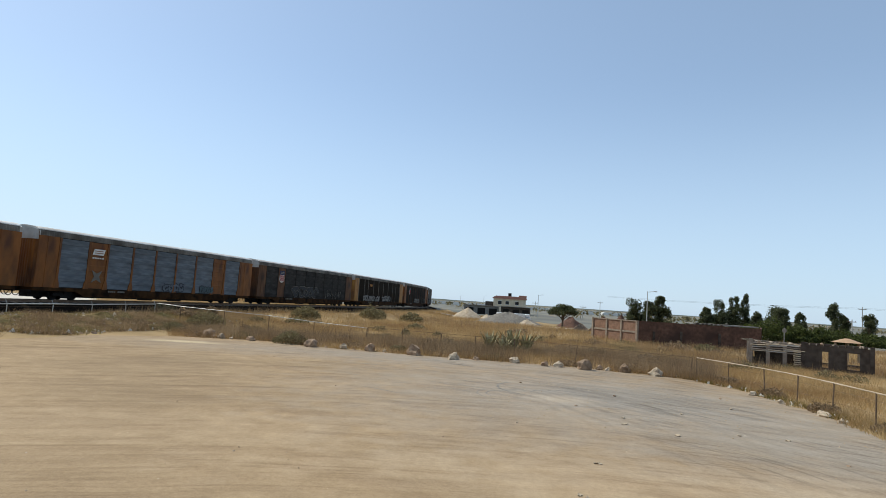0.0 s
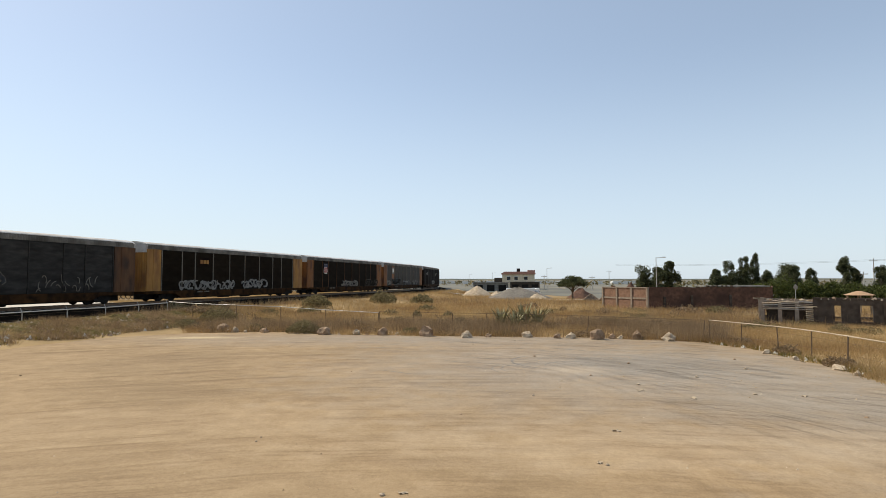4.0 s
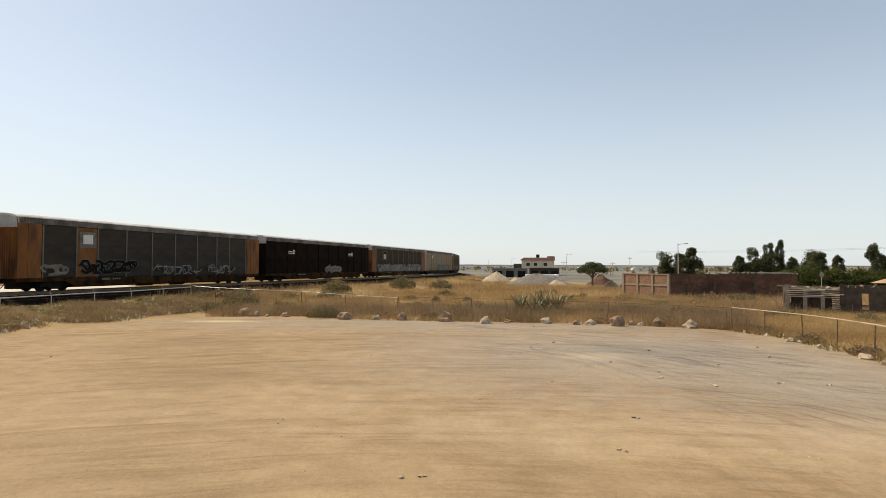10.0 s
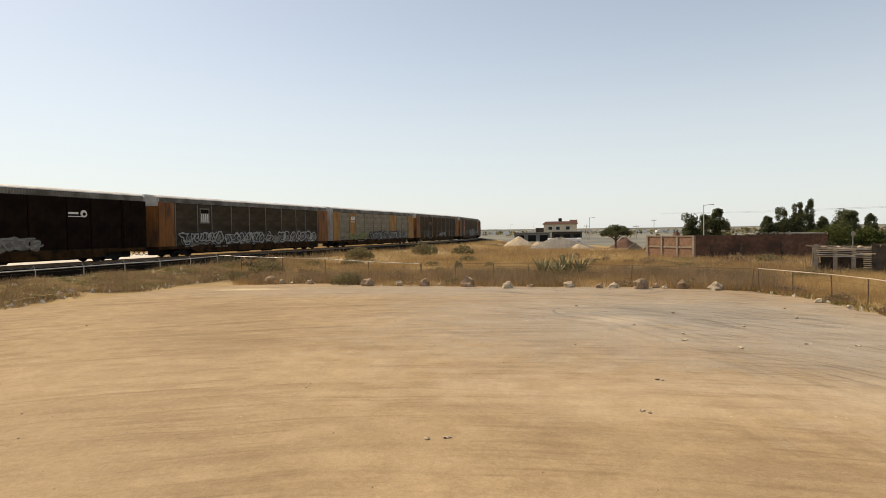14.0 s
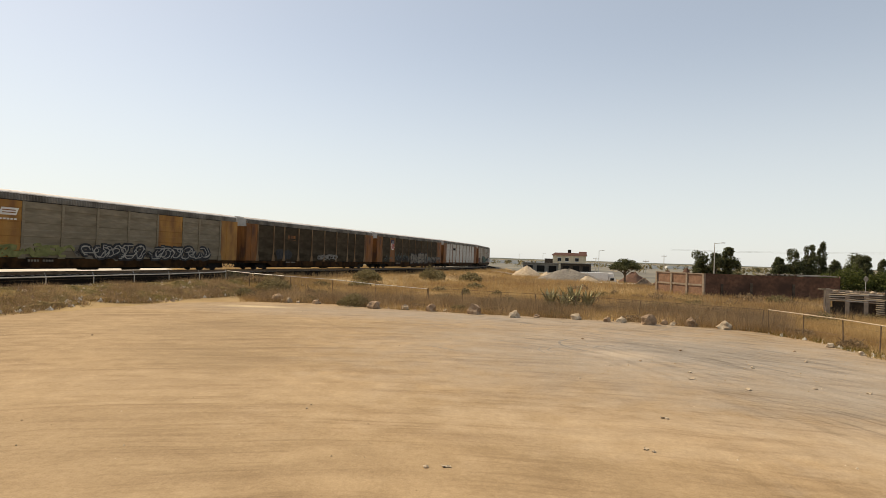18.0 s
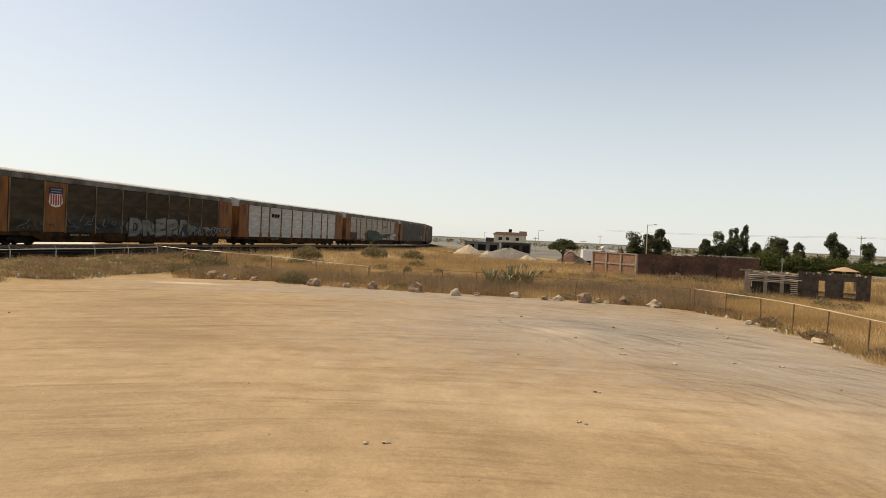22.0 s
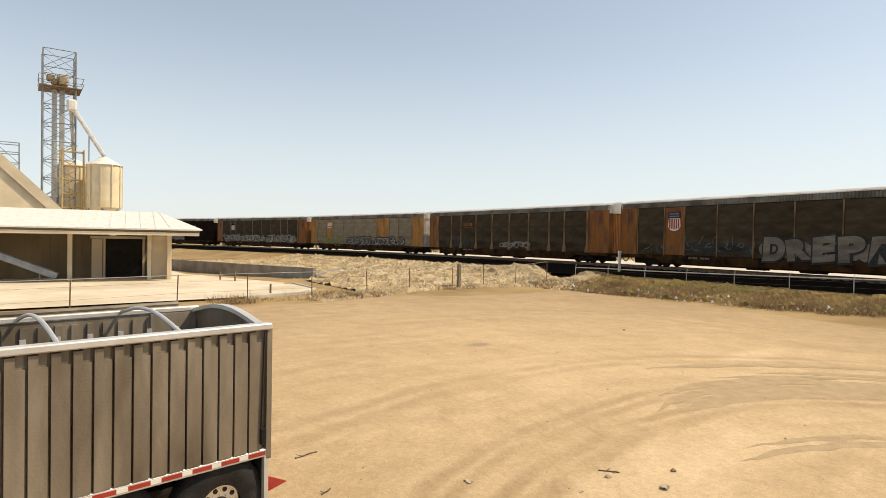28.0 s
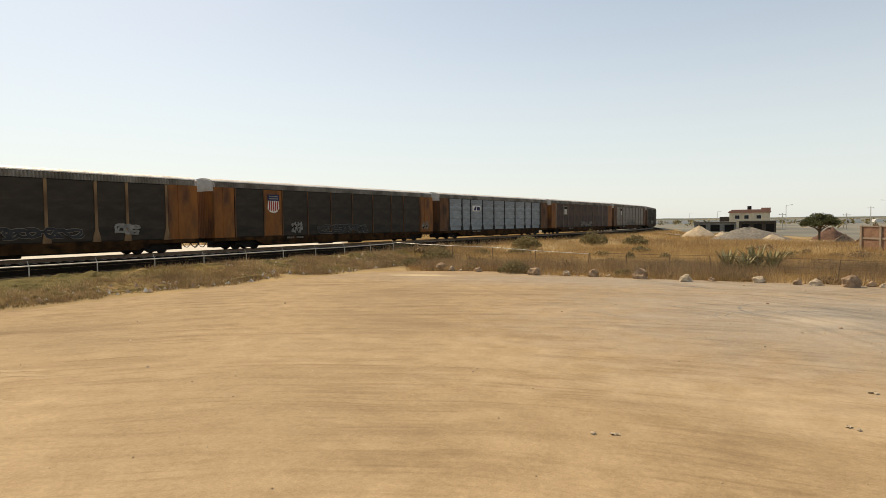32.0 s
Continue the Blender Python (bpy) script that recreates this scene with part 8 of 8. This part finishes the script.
def bin_(x, y, r, z0, z1, top, label):
    b = thing("grain_bin", label, "grain bin", pose(x, y, 0), "grain bins")
    bm = bmesh.new()
    n = 48
    rows = []
    for j in range(9):
        z = z0 + (z1 - z0) * j / 8
        rows.append([bm.verts.new(((r + (0.02 if j % 2 else 0)) * math.cos(6.2832 * i / n), (r + (0.02 if j % 2 else 0)) * math.sin(6.2832 * i / n), z)) for i in range(n)])
    for a_, b_ in zip(rows, rows[1:]):
        for i in range(n):
            bm.faces.new((a_[i], a_[(i + 1) % n], b_[(i + 1) % n], b_[i]))
    part("shell", bm, M_CREAMM, b, "cream metal shell", smooth=True)
    bm = bmesh.new()
    bmesh.ops.create_cone(bm, cap_ends=True, segments=24, radius1=r + 0.12, radius2=0.3, depth=top - z1, matrix=Matrix.Translation((0, 0, (top + z1) / 2)))
    part("conical_roof", bm, M_WHITE, b, "bright conical roof")
    for i in range(10):
        q = 6.2832 * i / 10
        part("stiffener", boxm(-0.05, 0.05, -0.04, 0.04, z0, z1), M_CREAM, b, "", pose((r + 0.04) * math.cos(q), (r + 0.04) * math.sin(q), 0, 0, 0, math.degrees(q)))
    for i in range(6):
        q = 6.2832 * i / 6 + 0.3
        part("leg", rod(bmesh.new(), (r * 0.9 * math.cos(q), r * 0.9 * math.sin(q), 0), (r * 0.9 * math.cos(q), r * 0.9 * math.sin(q), z0 + 0.1), 0.12, n=6), M_STEEL, b)
    bm = bmesh.new()
    bmesh.ops.create_cone(bm, cap_ends=True, segments=24, radius1=0.3, radius2=r, depth=2.0, matrix=Matrix.Translation((0, 0, z0 - 1.0)))
    part("hopper", bm, M_CREAMM, b)
    return b


bin_(-6.65, -63.9, 1.45, 5.9, 9.9, 10.7, "cream grain bin with a conical roof")
bin_(-4.4, -67.2, 1.45, 5.9, 9.9, 10.6, "cream grain bin behind the first one")

tower = thing("elevator_tower", "tall steel lattice elevator tower with a rusty platform", "tower", pose(-3.1, -66.2, 0))
W_ = 1.28
H_ = 20.4
for x, y in itertools.product((-W_, W_), (-W_, W_)):
    part("tower_leg", rod(bmesh.new(), (x, y, 0), (x, y, H_), 0.07, n=5), M_STEEL, tower)
levels = [i * 1.7 for i in range(13)]
for za, zb in zip(levels, levels[1:]):
    for p, q in (((-W_, -W_), (W_, -W_)), ((W_, -W_), (W_, W_)), ((W_, W_), (-W_, W_)), ((-W_, W_), (-W_, -W_))):
        part("cross_bar", rod(bmesh.new(), (*p, zb), (*q, zb), 0.04, n=4), M_STEEL, tower)
        part("diagonal_brace", rod(bmesh.new(), (*p, za), (*q, zb), 0.025, n=4), M_STEEL, tower)
        part("diagonal_brace", rod(bmesh.new(), (*q, za), (*p, zb), 0.025, n=4), M_STEEL, tower)
for x in (-0.25, 0.35):
    part("elevator_leg", boxm(x - 0.2, x + 0.2, -0.25, 0.25, 0, 17.4), M_GALVPIPE, tower, "pale bucket elevator leg")
part("elevator_head", boxm(-0.75, 0.2, -0.5, 0.5, 17.3, 18.3, 0.18), M_TANSTEEL, tower, "dusty tan elevator head")
part("drive_motor", rod(bmesh.new(), (0.35, -0.3, 17.6), (0.35, 0.5, 17.6), 0.28, n=12), M_RUSTPIPE, tower, "rusty drive motor")
part("head_cover", boxm(0.3, 1.0, -0.45, 0.45, 17.7, 18.2, 0.1), M_TANSTEEL, tower, "dusty tan drive cover")
part("platform", boxm(-1.75, 1.6, -1.6, 1.6, 16.92, 17.0), M_RUSTPIPE, tower, "rusty steel platform")
for z in (17.4, 17.9):
    for p, q in (((-1.9, -1.7), (1.6, -1.7)), ((1.6, -1.7), (1.6, 1.7)), ((-1.9, 1.7), (1.6, 1.7)), ((-1.9, -1.7), (-1.9, 1.7))):
        part("handrail", rod(bmesh.new(), (*p, z), (*q, z), 0.025, n=4), M_RUSTPIPE, tower)
part("distributor", boxm(-1.35, -0.55, 1.0, 1.9, 14.8, 15.9, 0.15), M_WHITE, tower, "white distributor box")
part("spout", rod(bmesh.new(), (-1.0, 1.5, 15.2), (-3.5, 2.4, 10.8), 0.2, n=8), M_ALURIB, tower, "bright grain spout to the bin")
part("spout", rod(bmesh.new(), (-0.9, 1.3, 15.0), (-1.3, -0.9, 10.7), 0.16, n=8), M_GALVPIPE, tower, "grey grain spout")
part("spout_support", rod(bmesh.new(), (-2.3, 2.0, 10.2), (-2.3, 2.0, 13.0), 0.05, n=5), M_STEEL, tower)
for i in range(14):
    za = 0.3 + i * 1.15
    if za < 11:
        part("stair_flight", boxm(-0.95, 0.95, -0.05, 0.05, -0.04, 0.04), M_YSTEEL, tower, "yellow stair flight", pose(-0.6, 1.55, za + 0.5, 0, 32 if i % 2 else -32, 0))
for x, y in itertools.product((-1.9, -0.2), (1.4, 2.3)):
    part("scaffold_post", rod(bmesh.new(), (x, y, 0), (x, y, 11.2), 0.06, n=5), M_YSTEEL, tower, "yellow stair scaffold post")
for i in range(9):
    z = 1.3 * i + 0.6
    for p, q in (((-1.9, 1.4), (-0.2, 1.4)), ((-0.2, 1.4), (-0.2, 2.3)), ((-0.2, 2.3), (-1.9, 2.3)), ((-1.9, 2.3), (-1.9, 1.4))):
        part("scaffold_rail", rod(bmesh.new(), (*p, z), (*q, z), 0.045, n=4), M_YSTEEL, tower)
t2 = thing("far_tower_head", "steel lattice platform of another elevator", "tower", pose(1.0, -76, 0))
for x, y in itertools.product((-1.1, 1.1), (-1.0, 1.0)):
    part("tower_leg", rod(bmesh.new(), (x, y, 0), (x, y, 12.7), 0.07, n=5), M_STEEL, t2)
for z in (10.6, 11.7, 12.7):
    for p, q in (((-1.1, -1), (1.1, -1)), ((1.1, -1), (1.1, 1)), ((1.1, 1), (-1.1, 1)), ((-1.1, 1), (-1.1, -1))):
        part("cross_bar", rod(bmesh.new(), (*p, z), (*q, z), 0.05, n=4), M_STEEL, t2)
for p, q in (((-1.1, 1), (1.1, 1)), ((1.1, -1), (1.1, 1))):
    part("diagonal_brace", rod(bmesh.new(), (*p, 10.6), (*q, 12.7), 0.04, n=4), M_STEEL, t2)
for x, y, h in ((-12.0, -33.5, 0.6), (-12.4, -45.5, 0.7), (-13.0, -43.8, 0.8)):
    b_ = thing("bollard", "short rusty pipe bollard on the apron", "bollard", pose(x, y, 0.03), "bollards")
    part("pipe", rod(bmesh.new(), (0, 0, 0), (0, 0, h), 0.06, n=8), M_RUSTPIPE, b_)


# ---- the grain trailer parked beside the camera ----
def trailer():
    t_ = thing("grain_trailer", "dirty ribbed aluminium grain trailer with open top", "trailer", pose(-2.27, -6.42, 0, 0, 0, 8.4))
    LT, WT, Z0, Z1 = 9.2, 1.98, 1.02, 2.40
    part("side_wall", boxm(0, LT, -0.03, 0.0, Z0, Z1), M_ALU, t_, "dirty aluminium side sheet")
    part("far_side_wall", boxm(0, LT, -WT, -WT + 0.03, Z0, Z1), M_ALU, t_, "dirty aluminium side sheet")
    part("tail_wall", boxm(0.0, 0.03, -WT + 0.03, -0.03, Z0, Z1 - 0.1), M_ALU, t_, "aluminium tail wall")
    part("front_wall", boxm(LT - 0.03, LT, -WT + 0.03, -0.03, Z0, Z1), M_ALU, t_, "aluminium front wall")
    part("floor_hopper", boxm(0.05, LT - 0.05, -WT + 0.05, -0.05, Z0, Z0 + 0.06), M_ALU, t_, "dusty hopper floor")
    n = 56
    for i in range(n):
        x = 0.09 + 0.166 * i
        if x > LT - 0.1:
            break
        bm = bmesh.new()
        prism(bm, [(x, Z0 + 0.02), (x + 0.143, Z0 + 0.02), (x + 0.143, Z1 - 0.05), (x + 0.07, Z1 - 0.05), (x + 0.07, Z1 - 0.16), (x, Z1 - 0.16)], 0.0, 0.06)
        part("side_rib", bm, M_ALU, t_, "pressed vertical rib")
        part("rib_cap", boxm(x + 0.005, x + 0.065, 0.0, 0.03, Z1 - 0.16, Z1 - 0.03), M_ALU, t_)
        part("inner_rib", boxm(x, x + 0.07, -WT + 0.03, -WT + 0.06, Z0 + 0.02, Z1 - 0.08), M_ALU, t_)
        if i % 2:
            part("wall_bracket", boxm(x + 0.02, x + 0.08, -WT + 0.08, -WT + 0.11, Z1 - 0.32, Z1 - 0.2), M_ALURIB, t_)
    part("top_rail", boxm(-0.02, LT, -0.05, 0.09, Z1 - 0.03, Z1 + 0.04, 0.012), M_ALURIB, t_, "bright aluminium top rail")
    part("far_top_rail", boxm(-0.02, LT, -WT - 0.04, -WT + 0.05, Z1 - 0.02, Z1 + 0.05, 0.015), M_ALURIB, t_, "bright aluminium top rail")
    # arched tail and bows over the open top
    def bow(x, r, m_, name, rise):
        bm = tube([(x, -WT * j / 14, Z1 + 0.02 + rise * math.sin(math.pi * j / 14)) for j in range(15)], r, 8)
        part(name, bm, m_, t_, "curved tarp bow")
    for x in (0.95, 2.0, 3.05, 4.1, 5.15, 6.2, 7.25, 8.3):
        bow(x, 0.022, M_ALURIB, "tarp_bow", 0.14)
    bm = bmesh.new()
    pts = [(-WT * j / 12, Z1 + 0.15 * math.sin(math.pi * j / 12)) for j in range(13)]
    for (ya, za), (yb, zb) in zip(pts, pts[1:]):
        for quad in (((0.0, ya, za), (0.0, yb, zb), (0.09, yb, zb), (0.09, ya, za)), ((0.0, ya, za - 0.05), (0.0, yb, zb - 0.05), (0.0, yb, zb), (0.0, ya, za)), ((0.09, ya, za), (0.09, yb, zb), (0.09, yb, zb - 0.05), (0.09, ya, za - 0.05))):
            bm.faces.new([bm.verts.new(v) for v in quad])
    part("tail_cap", bm, M_ALURIB, t_, "bright arched tail rail")
    bm = bmesh.new()
    for (ya, za), (yb, zb) in zip(pts, pts[1:]):
        bm.faces.new([bm.verts.new(v) for v in ((0.045, ya, Z1 - 0.12), (0.045, yb, Z1 - 0.12), (0.045, yb, zb - 0.04), (0.045, ya, za - 0.04))])
    part("tail_arch", bm, M_ALU, t_, "dirty arched tail panel")
    part("tail_brace", rod(bmesh.new(), (0.12, -WT + 0.1, Z1 - 0.5), (0.12, -0.5, Z1 - 0.02), 0.025, n=6), M_ALU, t_)
    part("corner_gusset", boxm(0.05, 0.62, -WT + 0.05, -WT + 0.09, Z1 - 0.3, Z1 - 0.02), M_ALU, t_, "dirty corner plate")
    part("tarp_roll", rod(bmesh.new(), (0.25, -WT + 0.0, Z1 + 0.09), (LT, -WT + 0.0, Z1 + 0.07), 0.03, n=8), M_ALU, t_, "rolled grey tarp")
    part("corner_post", boxm(-0.03, 0.03, -0.02, 0.06, Z0 - 0.1, Z1), M_ALU, t_, "dirty corner post")
    part("corner_strap", rod(bmesh.new(), (0.10, 0.075, Z0 + 0.25), (0.07, 0.075, Z1 - 0.05), 0.012, n=5), M_RUBBER, t_, "dark hanging strap")
    part("strap_hook", boxm(0.05, 0.11, 0.05, 0.09, Z0 + 0.08, Z0 + 0.26, 0.01), M_UNDER, t_)
    part("side_rail", boxm(-0.02, LT, -0.06, 0.055, Z0 - 0.075, Z0 + 0.015, 0.01), M_ALURIB, t_, "lower side rail")
    for i in range(30):
        x = 0.04 + 0.30 * i
        part("reflector_tape", boxm(x, x + 0.2, 0.055, 0.06, Z0 - 0.05, Z0 - 0.008), M_RED, t_, "red reflective tape")
        part("reflector_tape", boxm(x + 0.2, x + 0.30, 0.055, 0.06, Z0 - 0.05, Z0 - 0.008), M_WHITE, t_, "white reflective tape")
    part("chassis_beam", boxm(0.15, LT, -0.75, -0.6, 0.62, 0.95), M_UNDER, t_, "black chassis beam")
    part("chassis_beam", boxm(0.15, LT, -1.75, -1.6, 0.62, 0.95), M_UNDER, t_, "black chassis beam")
    part("mud_guard", boxm(0.02, 0.06, -0.62, 0.0, 0.32, 0.92), M_RUBBER, t_, "black mud flap")
    part("mud_guard_trim", boxm(0.0, 0.05, 0.0, 0.06, 0.3, 0.95), M_ALURIB, t_, "bright bracket")
    for xw in (0.50, 1.60):
        for yw in (-0.28, -WT + 0.02):
            w = part("tyre", bmesh.new(), M_RUBBER, t_, "black road tyre", pose(xw, yw, 0.51))
            bm = bmesh.new()
            prof = [(0.22, 0.0), (0.40, -0.01), (0.49, 0.03), (0.51, 0.08), (0.51, 0.20), (0.49, 0.25), (0.40, 0.29), (0.30, 0.285), (0.215, 0.25)]
            rows = [[bm.verts.new((r_ * math.cos(6.2832 * i / 36), o, r_ * math.sin(6.2832 * i / 36))) for r_, o in prof] for i in range(36)]
            for i in range(36):
                a_, b_ = rows[i], rows[(i + 1) % 36]
                for j in range(len(prof) - 1):
                    bm.faces.new((a_[j], a_[j + 1], b_[j + 1], b_[j]))
            bm.to_mesh(w.data)
            bm.free()
            w.data.shade_smooth()
            bm = bmesh.new()
            rod(bm, (0, 0.18, 0), (0, 0.225, 0), 0.222, n=28)
            part("rim", bm, M_CHROME, w, "polished aluminium rim")
            part("hub", rod(bmesh.new(), (0, 0.2, 0), (0, 0.28, 0), 0.105, 0.06, 14), M_UNDER, w, "dark greasy hub")
            for i in range(10):
                q = 6.2832 * i / 10
                part("hand_hole", rod(bmesh.new(), (0.165 * math.cos(q), 0.22, 0.165 * math.sin(q)), (0.165 * math.cos(q), 0.231, 0.165 * math.sin(q)), 0.026, n=10), M_DARK, w)
            for i in range(10):
                q = 6.2832 * (i + 0.5) / 10
                part("wheel_nut", rod(bmesh.new(), (0.115 * math.cos(q), 0.22, 0.115 * math.sin(q)), (0.115 * math.cos(q), 0.245, 0.115 * math.sin(q)), 0.013, n=6), M_CHROME, w)
    part("axle", rod(bmesh.new(), (0.50, -WT, 0.51), (0.50, -0.1, 0.51), 0.08, n=8), M_UNDER, t_)
    part("axle", rod(bmesh.new(), (1.60, -WT, 0.51), (1.60, -0.1, 0.51), 0.08, n=8), M_UNDER, t_)
    for x in (7.6,):
        for y in (-0.4, -WT + 0.4):
            part("landing_leg", boxm(x - 0.07, x + 0.07, y - 0.07, y + 0.07, 0.0, 0.95), M_UNDER, t_)
    bm = bmesh.new()
    prism(bm, [(-0.28, 0.56), (0.0, 0.70), (0.0, 0.50)], -0.06, -0.02)
    part("red_flap", bm, M_RED, t_, "dull red warning flap")


trailer()

# ---- the slanted rod with a ring beside the camera ----
RX, RY, RZ = -1.78, 0.005, 2.795
hook = thing("tie_rod", "slanted bare steel rod with a ring and a hanging cord", "rod", pose(0, 0, 0))
ex, ey, ez = RX + 0.055, RY - 0.80, RZ - 0.44
part("bar", rod(bmesh.new(), (ex, ey, ez), (RX + 0.008, RY - 0.03, RZ - 0.01), 0.0095, n=10), M_ROD, hook, "bright bare steel bar")
bm = tube([(RX, RY + 0.022 * math.cos(6.2832 * i / 24), RZ + 0.022 * math.sin(6.2832 * i / 24)) for i in range(24)] + [(RX, RY + 0.022, RZ)], 0.0042, 8)
part("ring", bm, M_RUSTPIPE, hook, "dark steel ring", smooth=True)
bm = tube([(RX + 0.002 * math.sin(i), RY - 0.002 + 0.003 * math.sin(i * 1.3), RZ - 0.022 - 0.06 * i) for i in range(13)], 0.0022, 5)
part("cord", bm, M_UNDER, hook, "thin dark hanging cord")
part("stand", rod(bmesh.new(), (ex, ey, 0), (ex, ey, ez + 0.03), 0.025, n=10), M_GALVPIPE, hook, "upright steel tube")
part("foot_plate", boxm(ex - 0.12, ex + 0.12, ey - 0.12, ey + 0.12, 0.0, 0.03, 0.005), M_GALVPIPE, hook)


# ---- vehicles on the road behind the wall ----
def wheels(v, xs, half, r, name="wheel"):
    for x in xs:
        for y in (-half, half):
            w = part(name, rod(bmesh.new(), (0, -0.1, 0), (0, 0.1, 0), r, n=14), M_RUBBER, v, "black tyre", pose(x, y, r))
            part("hub_cap", rod(bmesh.new(), (0, -0.115, 0), (0, 0.115, 0), r * 0.5, n=10), M_GALVPIPE, w)


def pickup(label):
    v = thing("pickup_truck", label, "pickup truck")
    bm = bmesh.new()
    prism(bm, [(-2.65, 0.45), (-2.65, 1.05), (-0.95, 1.10), (0.7, 1.12), (2.35, 1.02), (2.6, 0.85), (2.62, 0.45)], -0.92, 0.92)
    part("body", bm, M_TRUCKW, v, "white body")
    bm = bmesh.new()
    prism(bm, [(-0.95, 1.1), (-0.8, 1.72), (0.35, 1.76), (0.95, 1.12)], -0.82, 0.82)
    part("cab", bm, M_TRUCKW, v, "white cab")
    part("side_window", boxm(-0.7, 0.3, -0.84, 0.84, 1.2, 1.6), M_GLASSD, v, "dark side windows")
    part("bed_opening", boxm(-2.55, -1.1, -0.8, 0.8, 1.0, 1.065), M_DARK, v, "cargo bed panel painted dark for the shade inside")
    for y in (-0.6, 0.6):
        part("headlight", boxm(2.55, 2.64, y - 0.15, y + 0.15, 0.7, 0.85), M_WHITE, v)
    wheels(v, (-1.7, 1.7), 0.85, 0.37)
    return v


def lorry():
    v = thing("box_truck", "white box truck driving along the road", "truck")
    part("cargo_box", boxm(-6.4, -0.3, -1.2, 1.2, 1.1, 3.5, 0.05), M_TRUCKW, v, "white cargo box")
    bm = bmesh.new()
    prism(bm, [(-0.2, 0.7), (-0.2, 2.7), (0.9, 2.75), (1.55, 1.7), (1.9, 1.55), (1.9, 0.7)], -1.1, 1.1)
    part("cab", bm, M_TRUCKW, v, "white cab")
    part("wind_deflector", boxm(-0.2, 0.8, -0.9, 0.9, 2.75, 3.55, 0.15), M_TRUCKW, v, "white wind deflector")
    part("side_window", boxm(0.1, 0.85, -1.12, 1.12, 1.8, 2.4), M_GLASSD, v, "dark side windows")
    part("chassis", boxm(-6.2, 1.7, -0.5, 0.5, 0.6, 1.05), M_UNDER, v, "black chassis")
    wheels(v, (-5.2, -4.2, 0.8), 1.0, 0.48)
    return v


PICK1, PICK2, LORRY = pickup("white pickup truck driving on the road"), pickup("white pickup truck driving on the road"), lorry()
verts, faces = [], []
for i, x in enumerate(range(-60, 241, 6)):              # the road lies on the ground, row by row
    for y in (128.4 - (x + 40) * 0.021, 132.0 - (x + 40) * 0.021, 135.6 - (x + 40) * 0.021):
        verts.append((x, y, gz(x, y) + 0.09))
    if i:
        q = 3 * i
        faces += [(q - 3, q, q + 1, q - 2), (q - 2, q + 1, q + 2, q - 1)]
tagged(mesh_from("road", verts, faces, M_GRAVEL_LOT), "grey road crossing the field behind the wall", "road", kind="structure")


def road_x(x):
    return 132.0 - (x + 40) * 5.5 / 260


def drive_vehicles():
    """All three drive towards +x along the road."""
    for v, x0, s, t0, wait in ((PICK1, 76.5, 12.2, 19.0, 52.0), (PICK2, 86.0, 12.0, 24.0, 44.0)):
        xs = [max(wait, x0 + s * (t - t0)) for t in range(0, 33)]    # they stand behind the wall at first
        walk(v, [(t, pose(x, road_x(x) - 1.8, gz(x, road_x(x) - 1.8) + 0.1, 0, 0, -1.2)) for t, x in enumerate(xs)])
    rows = []
    for t in range(0, 33):                              # the truck pulls out from behind the gravel heap
        x = {16: 22.0, 17: 23.2, 18: 24.8, 19: 27.2, 20: 30.8}.get(t, 20.0 if t < 16 else 34.4 + 4.3 * (t - 21))
        rows.append((t, pose(x, road_x(x) - 1.8, gz(x, road_x(x) - 1.8) + 0.1, 0, 0, -1.2)))
    walk(LORRY, rows)


motions()
